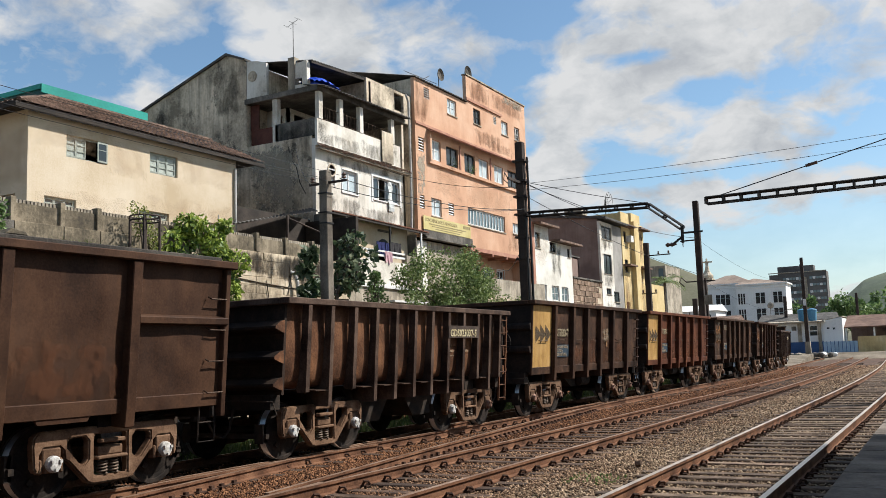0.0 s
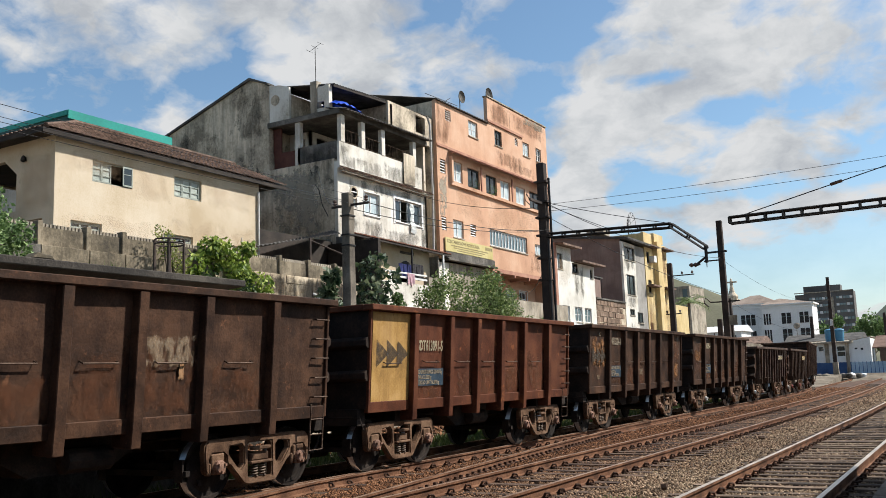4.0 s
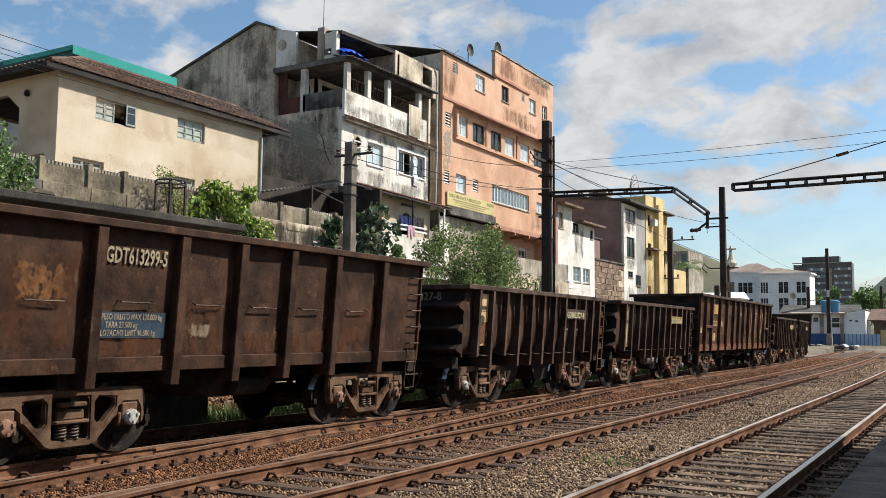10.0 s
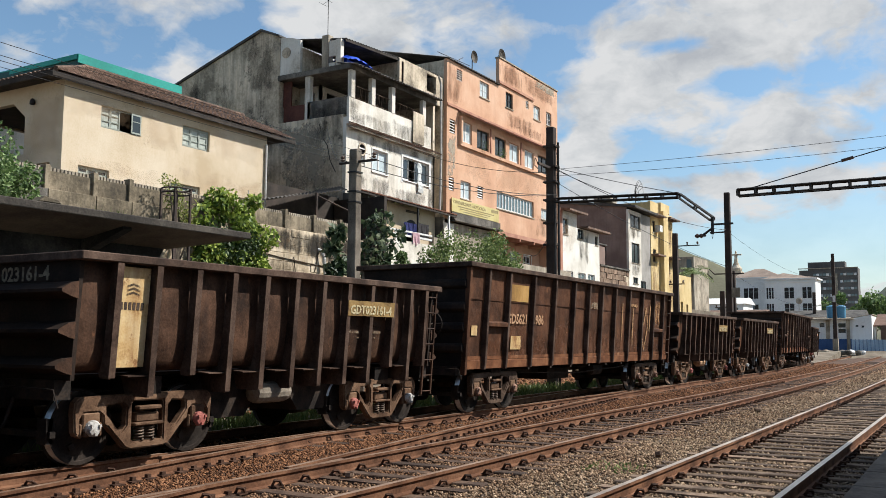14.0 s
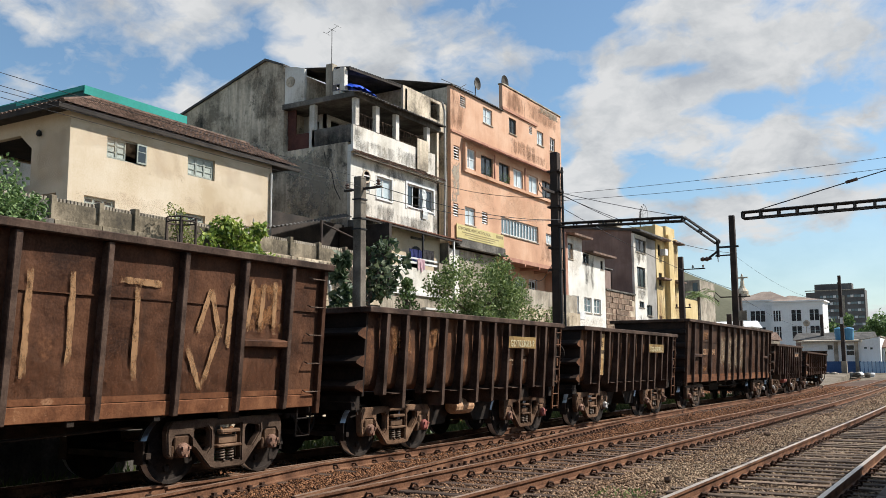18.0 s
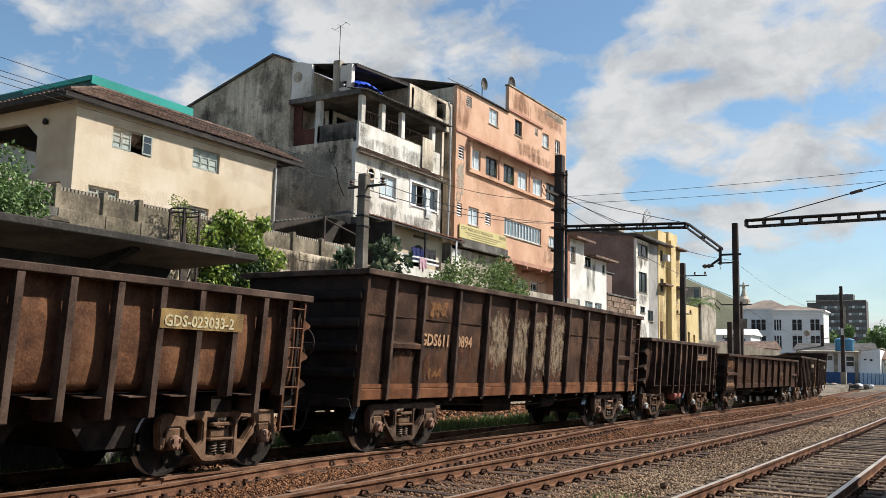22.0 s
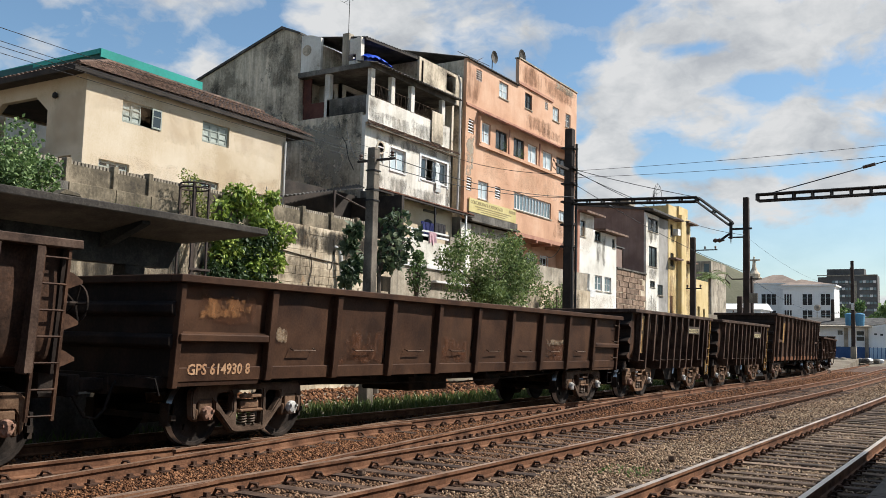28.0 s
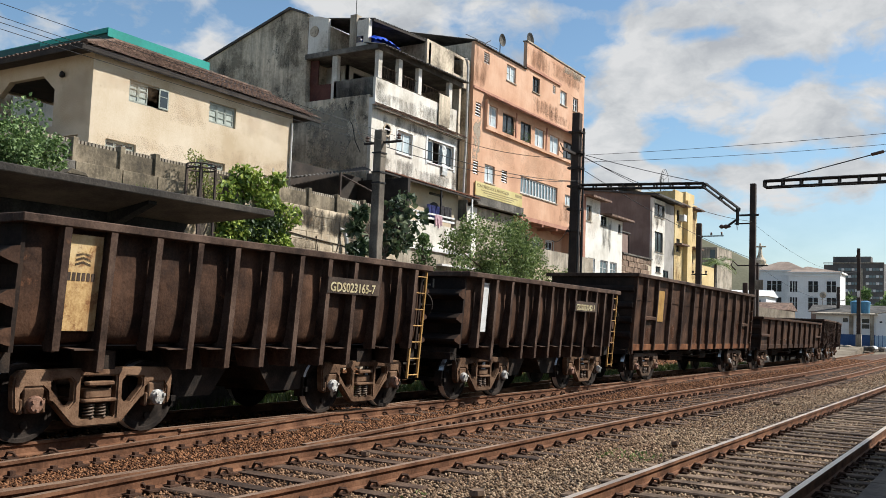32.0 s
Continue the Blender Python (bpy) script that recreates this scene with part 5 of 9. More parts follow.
    for name, mm, a, b, z0, z1, lab in marks:      # stencils, scrapes and strokes on the sheets
        mk = MB()
        if name == "stencil":
            for i in range(4):
                z = z0 + (z1 - z0) * (i + 0.15) / 4
                mk.box(px + 0.028, px + 0.032, a - h, a - h + (b - a) * (0.95, 0.6, 0.8, 0.9)[i], z, z + (z1 - z0) * 0.13)
        elif name == "board":
            mk.box(px + 0.020, px + 0.024, a - h, b - h, z0, z1)
            for i, line in enumerate(("PESO BRUTO MAX 120.000 kg", "TARA 23.500 kg", "LOTACAO LIMIT 96.500 kg")):
                lettering("load_writing", line, 0.11, M_LETTER_DIM, w, lean @ pose(px + 0.027, a - h + (0.03, 0.10, 0.03)[i], z1 - 0.10 - i * 0.105) @ LETTER_SIDE @ Matrix.Diagonal((0.70, 1, 1, 1)))
        elif name == "stroke":
            n_ = 8
            flat_ = abs(b - a) > abs(z1 - z0)
            for i in range(n_ + 1):
                f = i / n_
                w0 = 0.046 + 0.022 * noise.noise(Vector((a * 3, i * 1.3, z0)))
                ya, za = a + (b - a) * f - h, z0 + (z1 - z0) * f
                oy, oz = (0, w0) if flat_ else (w0, 0)
                mk.v += [(px + 0.024, ya - oy, za - oz), (px + 0.024, ya + oy, za + oz), (px + 0.028, ya + oy, za + oz), (px + 0.028, ya - oy, za - oz)]
            mk.f += [(4 * i + q, 4 * i + (q + 1) % 4, 4 * i + 4 + (q + 1) % 4, 4 * i + 4 + q) for i in range(n_) for q in range(4)] + [(0, 1, 2, 3), (4 * n_ + 3, 4 * n_ + 2, 4 * n_ + 1, 4 * n_)]
            mm = M_STROKE
        elif name == "scrape":
            mk.box(px + 0.021, px + 0.0235, a - h, b - h, z0, z1)
            mm = {"scraped_paint": M_FLAKE_PALE, "orange_lettering": M_FLAKE_ORANGE, "bare_orange_rust": M_FLAKE_RUST}[mm.name]
        else:
            mk.box(px + 0.020, px + 0.026, a - h, b - h, z0, z1)
        ob_ = part({"stencil": "stencil", "board": "load_panel", "stroke": "paint_stroke", "scrape": "scraped_paint"}.get(name, "paint_patch"), mk, mm, w, lab, m=lean)
        if name == "stencil":
            tagged(ob_, kind="stuff")
    if kind in ("gondola", "tall", "deep"):
        for a, b in zip(ribs, ribs[1:]):
            if rng.random() < 0.75:
                z1_ = bottom + rng.uniform(0.5, 1.3)
                part("rust_bloom", MB().box(px + 0.0195, px + 0.0205, a + 0.06 - h, b - 0.06 - h, bottom + 0.02, z1_), M_FLAKE_RUST, w, m=lean)
    if figures:
        for ya in (5.50, 6.20):
            mk = MB()
            for i in range(3):
                mk.box(px + 0.012, px + 0.016, ya - h, ya - h + (0.46, 0.40, 0.43)[i], 1.84 - i * 0.11, 1.885 - i * 0.11)
            tagged(part("stencil", mk, M_FLAKE_PALE, w, "small faded load figures", m=lean), kind="stuff")
    if end_text:
        lettering("end_number", end_text, 0.26, M_LETTER_DIM, w, pose(-0.2, -h - 0.004, top - 0.34), "faded end number")
    if kind == "tall":
        part("seam", kept(k + "seam", lambda: MB().box(px - 0.01, px + 0.022, -h + 0.1, h - 0.1, 2.52, 2.535).mesh("seam", mat)), None, w, m=lean)
    bogie(w, number, -bc, caps, kind in ("tall", "low"))
    bogie(w, number, bc, caps, kind in ("tall", "low"))
    return w


def brake_wheel_mesh():
    ring = [(0.24 * math.cos(i * math.pi / 10), 0.0, 0.24 * math.sin(i * math.pi / 10)) for i in range(21)]
    mb = MB().tube(ring, 0.016, 5).tube([(0, -0.32, 0), (0, 0.02, 0)], 0.03, 6)
    for i in range(5):
        a = i * 2 * math.pi / 5
        mb.tube([(0, 0, 0), (0.24 * math.cos(a), 0, 0.24 * math.sin(a))], 0.013, 4)
    return mb.mesh("brake_wheel", M_UNDER)


def hose_mesh():
    pts = [(0, 0.0, 1.0), (0, -0.12, 0.85), (0, -0.22, 0.55), (0, -0.36, 0.42), (0, -0.55, 0.46), (0, -0.75, 0.75)]
    return MB().tube(pts, 0.022, 6).mesh("hose", M_UNDER, smooth=True)


def underframe(kind, L, bc, bottom):
    """The pieces below the body: name, key of the shared mesh, how to make it, where it goes."""
    h = L / 2
    out = [("centre_sill", kind + "sill0", lambda: MB().box(-0.22, 0.22, -h - 0.15, h + 0.15, 0.74, bottom + 0.004).mesh("centre_sill", M_UNDER), None)]
    for s in (0, 180):
        turn = pose(0, 0, 0, 0, 0, s)
        out.append(("coupler", "coupler", lambda: MB().prism([(-0.16, -0.55), (0.16, -0.55), (0.24, -0.72), (0.20, -0.80), (0.02, -0.74), (-0.20, -0.82), (-0.24, -0.70)], 0.72, 1.02, "z").box(-0.13, 0.13, -0.549, 0.0, 0.78, 0.96).mesh("coupler", M_UNDER, bevel=0.02), turn @ pose(0, -h, 0)))
        out.append(("headstock", kind + "head", lambda: MB().box(-1.15, 1.15, -0.12, 0.12, 0.86, bottom + 0.004).mesh("headstock", M_UNDER), turn @ pose(0, -h, 0)))
        out.append(("body_bolster", kind + "bb", lambda: MB().box(-1.10, 1.10, -0.22, 0.22, 0.86, bottom + 0.003).mesh("body_bolster", M_UNDER), turn @ pose(0, -bc, 0)))
        out.append(("uncoupling_rod", "uncoup", lambda: MB().tube([(1.35, -0.20, 0.78), (1.30, -0.24, 1.0), (0.4, -0.22, 1.02), (0.15, -0.35, 0.98)], 0.011, 5).mesh("uncoupling_rod", M_UNDER), turn @ pose(0, -h, 0)))
    if kind == "hopper":
        for y in (-1.0, 1.0):
            out.append(("hopper_pocket", "pocket", lambda: MB().prism([(-0.9, 1.12), (-0.35, 0.42), (0.35, 0.42), (0.9, 1.12)], -0.85, 0.85, "x").mesh("hopper_pocket", M_UNDER), pose(0, y, 0)))
    elif kind in ("gondola", "deep"):
        out.append(("belly", "belly", lambda: MB().prism([(-1.5, 1.13), (-0.6, 0.62), (0.6, 0.62), (1.5, 1.13)], -0.8, 0.8, "x").mesh("belly", M_UNDER), None))
        out.append(("air_reservoir", "reservoir", lambda: MB().lathe([(0.05, -0.4), (0.16, -0.35), (0.16, 0.35), (0.05, 0.4)], "y", 10).mesh("air_reservoir", M_UNDER), pose(0.85, 0.2, 0.78)))
    else:
        n = int((2 * bc - 3) / 1.3)
        for i in range(n + 1):
            out.append(("cross_bearer", kind + "cb", lambda: MB().box(-1.25, 1.25, -0.05, 0.05, bottom - 0.14, bottom + 0.002).mesh("cross_bearer", M_UNDER), pose(0, -bc + 1.5 + (2 * bc - 3) * i / n, 0)))
        out.append(("equipment_box", "eqbox", lambda: MB().box(-0.7, 0.5, -0.75, 0.75, 0.55, 0.86).mesh("equipment_box", M_UNDER, bevel=0.02), pose(0, -0.5, 0)))
        out.append(("brake_rod", kind + "rod", lambda: MB().tube([(0.9, -bc + 1.6, 0.82), (0.95, 0, 0.72), (0.9, bc - 1.6, 0.82)], 0.02).mesh("brake_rod", M_UNDER), None))
        out.append(("air_reservoir", "reservoir", lambda: MB().lathe([(0.05, -0.4), (0.16, -0.35), (0.16, 0.35), (0.05, 0.4)], "y", 10).mesh("air_reservoir", M_UNDER), pose(0.75, 1.6, 0.76)))
    out.append(("brake_pipe", kind + "pipe", lambda: MB().tube([(0.62, -h + 0.3, 0.92), (0.62, h - 0.3, 0.92)], 0.025).mesh("brake_pipe", M_UNDER), None))
    return out


YEL = (M_YELLOW, 0.10, 1.36, 1.20, 2.92, "arrows")
OLD_YEL = (M_FLAKE_ORANGE, 0.15, 1.34, 1.75, 2.72, "arrows")


def cream(a, b, z0=1.35, z1=2.52, device="badge"):
    return (M_CREAMPANEL, a, b, z0, z1, device)


TRAIN = [
    # kind, leading end, tone, label, more
    ("deep", -74.40, "plain", "brown steel gondola wagon with a mid stiffener at its end", dict(caps=("white",))),
    ("hopper", -60.90, "rusty", "rust-streaked ribbed ore wagon with a cream number board", dict(plate="GDS023037-5", plate_at=5.42, plate_z=2.10, figures=True)),
    ("gondola", -50.75, "brown", "brown gondola wagon with a yellow corner panel", dict(panel=YEL, marks=(("board", M_BLUESTENCIL, 1.58, 2.68, 1.52, 1.86, "faded blue load panel"), ("stroke", M_LETTER_DIM, 6.0, 6.02, 1.75, 2.0, "chalk mark"), ("scrape", M_CHALK, 5.0, 6.3, 1.9, 2.4, "scratched paint")), plate="GDT613026-7", plate_at=1.60, plate_z=2.10, plate_size=0.29, plate_mat=M_LETTER_TAN)),
    ("gondola", -40.25, "red", "red-brown gondola wagon with a yellow corner panel", dict(panel=YEL, marks=(("board", M_BLUESTENCIL, 1.58, 2.68, 1.52, 1.86, "faded blue load panel"), ("scrape", M_RUSTFLAKE, 3.15, 3.85, 1.45, 1.85, "patch of bare orange rust")), plate="GDT613091-5", plate_at=1.60, plate_z=2.22, plate_size=0.29, plate_mat=M_LETTER_TAN)),
    ("gondola", -29.45, "brown", "brown gondola wagon with scratched corner panel", dict(ladder="", marks=(("scrape", M_RUSTFLAKE, 7.95, 9.1, 1.25, 2.9, "bare rusty end bay"), ("scrape", M_ORANGE, 8.1, 8.9, 1.35, 2.0, "orange rust flakes"), ("board", M_BLUESTENCIL, 1.58, 2.68, 1.52, 1.86, "faded blue load panel"), ("scrape", M_CHALK, 0.6, 0.9, 1.45, 1.62, "chalk scribble"), ("scrape", M_CHALK, 0.75, 1.0, 2.72, 2.86, "chalk scribble"), ("scrape", M_CHALK, 4.2, 4.8, 1.5, 1.8, "chalk scribble")), panel=OLD_YEL, plate="GDT613224-3", plate_at=1.60, plate_z=2.50, plate_size=0.29, plate_mat=M_LETTER_DIM)),
    ("gondola", -18.60, "brown", "dark brown gondola wagon with a blue stencil", dict(marks=(("board", M_BLUESTENCIL, 1.58, 2.68, 1.52, 1.86, "faded blue load panel"), ("scrape", M_ORANGE, 0.25, 1.25, 1.9, 2.5, "scratched rusty lettering"), ("scrape", M_RUSTFLAKE, 0.1, 1.36, 1.25, 2.8, "bare rusty sheet"), ("scrape", M_CHALK, 3.1, 3.6, 1.5, 1.75, "chalk scribble"), ("scrape", M_RUSTFLAKE, 6.45, 7.8, 1.3, 2.2, "bare rusty sheet")), plate="GDT613299-5", plate_at=1.60, plate_z=2.50, plate_size=0.29, plate_mat=M_LETTER_TAN)),
    ("hopper", -7.50, "dark", "dark ribbed ore wagon with a cream panel", dict(panel=cream(0.56, 1.09), plate="GDS023027-8", plate_at=5.42, plate_z=2.10, figures=True, end_text="023027-8", ladder="rust")),
    ("hopper", 2.30, "dark", "dark ribbed ore wagon with a rust-stained cream panel", dict(panel=cream(0.56, 1.09, 1.24, 2.55, "waves"), plate="GDT023161-4", board=M_YELLOWBOARD, plate_at=5.42, plate_z=2.10, figures=True, end_text="023161-4", caps=("white", "red", "white"), barrel="grey")),
    ("tall", 12.15, "umber", "tall rusty gondola wagon with scraped paint", dict(marks=(("stroke", M_CHALK, 9.38, 9.36, 1.50, 2.85, "pale painted stroke"), ("stroke", M_CHALK, 9.98, 9.94, 1.55, 2.80, "pale painted stroke"), ("stroke", M_CHALK, 10.98, 10.94, 1.45, 2.75, "pale painted stroke"), ("stroke", M_CHALK, 10.62, 11.34, 2.76, 2.74, "pale painted stroke"), ("stroke", M_CHALK, 12.02, 12.25, 2.05, 2.75, "pale painted stroke"), ("stroke", M_CHALK, 12.48, 12.25, 2.05, 2.75, "pale painted stroke"), ("stroke", M_CHALK, 11.86, 12.16, 1.95, 1.30, "pale painted stroke"), ("stroke", M_CHALK, 12.50, 12.18, 2.25, 1.30, "pale painted stroke"), ("stroke", M_CHALK, 12.68, 12.64, 2.95, 1.9, "pale painted stroke"), ("stroke", M_CHALK, 13.12, 13.02, 2.95, 2.15, "pale painted stroke"), ("stroke", M_CHALK, 13.36, 13.30, 2.95, 2.15, "pale painted stroke"), ("stroke", M_CHALK, 13.60, 13.62, 2.95, 2.12, "pale painted stroke"), ("scrape", M_ORANGE, 12.98, 13.85, 2.1, 3.0, "scraped rusty paint"), ("patch", M_CREAMPANEL, 2.25, 2.80, 1.40, 1.72, "worn cream square"), ("patch", M_CREAMPANEL, 0.28, 0.55, 1.72, 1.94, "small worn cream label"), ("scrape", M_CHALK, 7.2, 7.9, 2.5, 2.75, "scraped paint"), ("patch", M_YELLOW, 2.05, 3.1, 2.55, 2.95, "faded yellow panel"), ("patch", M_SILLRUST, 0.1, 14.6, 1.18, 1.26, "rust band along the sill")), plate="GDS621|6986", plate_at=1.98, plate_z=2.02, plate_size=0.33, plate_mat=M_ORANGE, gap=1.42)),
    ("hopper", 28.20, "rusty", "rusty orange ribbed ore wagon with a yellow number board", dict(marks=(("scrape", M_RUSTFLAKE, 0.6, 1.1, 1.6, 2.5, "bare rust panel"), ("scrape", M_ORANGE, 0.7, 1.6, 1.75, 2.4, "orange rust flakes"), ("scrape", M_ORANGE, 1.9, 2.5, 1.9, 2.4, "orange rust flakes")), plate="GDT023083-9", board=M_YELLOWBOARD, plate_at=5.42, plate_z=2.10, figures=True, caps=("red", "rust"), barrel="tan")),
    ("hopper", 38.15, "rusty", "rusty ribbed ore wagon with a cream panel", dict(panel=cream(1.28, 1.76, device="waves"), plate="GDS-023033-2", board=M_YELLOWBOARD, plate_at=5.42, plate_z=2.10, end_text="023033-2")),
    # tone dark paints the cloud's shade into this tall wagon's steel
    ("tall", 48.25, "dark", "tall brown gondola wagon with pale sheen on its middle bays", dict(marks=(("scrape", M_CHALK, 4.7, 5.85, 1.5, 2.9, "pale sheen painted on the bay"), ("scrape", M_CHALK, 5.95, 6.95, 1.3, 3.0, "pale sheen painted on the bay"), ("scrape", M_CHALK, 7.02, 7.97, 1.3, 3.05, "pale sheen painted on the bay"), ("scrape", M_CHALK, 8.04, 9.08, 1.3, 3.05, "pale sheen painted on the bay"), ("scrape", M_ORANGE, 2.1, 3.1, 2.55, 2.95, "faded orange lettering"), ("scrape", M_ORANGE, 2.3, 2.95, 1.35, 1.62, "faded stencil square"), ("patch", M_SILLRUST, 0.1, 14.6, 1.18, 1.26, "rust band along the sill")), plate="GDS611|0894", plate_at=1.98, plate_z=2.02, plate_size=0.33, plate_mat=M_ORANGE, gap=1.42)),
    ("hopper", 64.00, "dark", "dark ribbed ore wagon with orange rust patches", dict(marks=(("scrape", M_ORANGE, 0.7, 1.1, 1.8, 2.5, "orange rust flakes"), ("scrape", M_ORANGE, 3.4, 3.9, 1.8, 2.5, "orange rust flakes")), plate="GDS023004-9", plate_at=5.42, plate_z=2.10, plate_mat=M_ORANGE, barrel="rust")),
    ("low", 74.15, "plain", "long low brown gondola wagon", dict(marks=(("scrape", M_RUSTFLAKE, 0.15, 1.75, 1.68, 2.28, "rusty name panel"), ("scrape", M_ORANGE, 0.3, 1.5, 1.80, 2.18, "worn lettering"), ("scrape", M_RUSTFLAKE, 11.6, 13.0, 1.1, 1.6, "rust bloom"), ("scrape", M_RUSTFLAKE, 6.8, 8.2, 1.1, 1.7, "rust bloom"), ("scrape", M_RUSTFLAKE, 3.5, 5.0, 1.1, 1.8, "rust bloom"), ("scrape", M_CHALK, 2.0, 2.3, 1.5, 1.75, "chalk scribble"), ("scrape", M_CHALK, 11.8, 13.0, 1.52, 1.70, "chalk scribble")), plate="GPS 614930 8", plate_at=0.26, plate_z=1.04, plate_size=0.215, plate_mat=M_ORANGE, caps=("white", "rust"))),
    ("hopper", 92.00, "dark", "dark ribbed ore wagon with a cream panel and yellow ladder", dict(panel=cream(0.56, 1.09, device="waves"), plate="GDS023165-7", plate_at=5.42, plate_z=2.10, ladder="yellow")),
    ("hopper", 102.0, "dark", "dark ribbed ore wagon with a white panel and yellow ladder", dict(panel=(M_FRAMEWHITE, 0.62, 0.98, 1.45, 2.50, ""), plate="GDS023042-1", plate_at=5.42, plate_z=2.10, end_text="23042-1", ladder="yellow")),
    ("tall", 112.1, "dark", "tall dark gondola wagon with a faded yellow panel", dict(panel=(M_YELLOW, 2.1, 2.8, 1.9, 2.9, ""))),
    ("low", 128.4, "dark", "low dark gondola wagon far down the line", dict()),
    ("hopper", 146.4, "dark", "dark ribbed ore wagon far down the line", dict()),
    ("hopper", 156.3, "brown", "brown ribbed ore wagon far down the line", dict()),
    ("hopper", 166.2, "dark", "dark ribbed ore wagon at the tail in view", dict()),
]
wagons = [(wagon(i, kind, y0, tone, label, **more), y0 + SPECS[kind][0] / 2, SPECS[kind][3]) for i, (kind, y0, tone, label, more) in enumerate(TRAIN)]

# ---- foliage helpers ----


def leaf_cloud(centres, count, size, seed, droop=0.3):
    """Many small pointed leaves in clumps; centres: (x, y, z, radius)."""
    r = np.random.RandomState(seed)
    mb = MB()
    for _ in range(count):
        cx, cy, cz, rad = centres[r.randint(len(centres))]
        d = r.normal(0, 1, 3)
        d /= np.linalg.norm(d) + 1e-9
        p = np.array((cx, cy, cz)) + d * rad * r.uniform(0.35, 1.0) ** 0.6
        a = r.normal(0, 1, 3) + d * 0.6
        a[2] -= droop
        a /= np.linalg.norm(a) + 1e-9
        b = np.cross(a, r.normal(0, 1, 3))
        b /= np.linalg.norm(b) + 1e-9
        L = size * r.uniform(0.6, 1.35)
        w = L * r.uniform(0.28, 0.42)
        n = np.cross(a, b) * L * 0.12
        mb.add([p, p + a * L * 0.45 + b * w + n, p + a * L, p + a * L * 0.45 - b * w + n], [(0, 1, 2), (0, 2, 3)])
    return mb


def leaves_at(at, rad, count, size, seed):
    return leaf_cloud([(at[0], at[1], at[2], rad)], count, size, seed)

# ---- the houses beyond the tracks ----


class House:
    """A building whose parts are drawn in world metres; its base carries them."""

    def __init__(self, name, label, category, base, kind=""):
        self.base = Vector(base)
        self.ob = thing(name, label, category, Matrix.Translation(base), kind=kind)

    def put(self, name, mb, mat, under=None, label="", bevel=0.0, smooth=False):
        ob = part(name, mb.moved(*(-self.base)), mat, under or self.ob, label, bevel=bevel, smooth=smooth)
        return ob

    def wall(self, name, mb, mat, label="", bevel=0.0):
        return self.put(name, mb, mat, None, label, bevel)


def pierced(x, th, y0, y1, z0, z1, holes, axis="x"):
    """A wall sheet of thickness th behind its face at x, with openings (y0, y1, z0, z1) cut through."""
    ys = sorted({y0, y1, *[v for h in holes for v in h[:2] if y0 < v < y1]})
    zs = sorted({z0, z1, *[v for h in holes for v in h[2:] if z0 < v < z1]})
    solid = [[not any(h[0] - 1e-6 <= (a + b) / 2 <= h[1] + 1e-6 and h[2] - 1e-6 <= (c + d) / 2 <= h[3] + 1e-6 for h in holes) for c, d in zip(zs, zs[1:])] for a, b in zip(ys, ys[1:])]
    mb = MB()

    def at(u, y, z):
        return (u, y, z) if axis == "x" else (y, u, z)

    for i, (a, b) in enumerate(zip(ys, ys[1:])):
        for j, (c, d) in enumerate(zip(zs, zs[1:])):
            if not solid[i][j]:
                continue
            xb = x - th
            mb.add([at(x, a, c), at(x, b, c), at(x, b, d), at(x, a, d)], [(0, 1, 2, 3)])
            mb.add([at(xb, a, c), at(xb, b, c), at(xb, b, d), at(xb, a, d)], [(3, 2, 1, 0)])
            for di, dj, p, q in ((-1, 0, (a, c), (a, d)), (1, 0, (b, c), (b, d)), (0, -1, (a, c), (b, c)), (0, 1, (a, d), (b, d))):
                ii, jj = i + di, j + dj
                if not (0 <= ii < len(solid) and 0 <= jj < len(solid[0])) or not solid[ii][jj]:
                    mb.add([at(x, *p), at(x, *q), at(xb, *q), at(xb, *p)], [(0, 1, 2, 3)])
    return mb


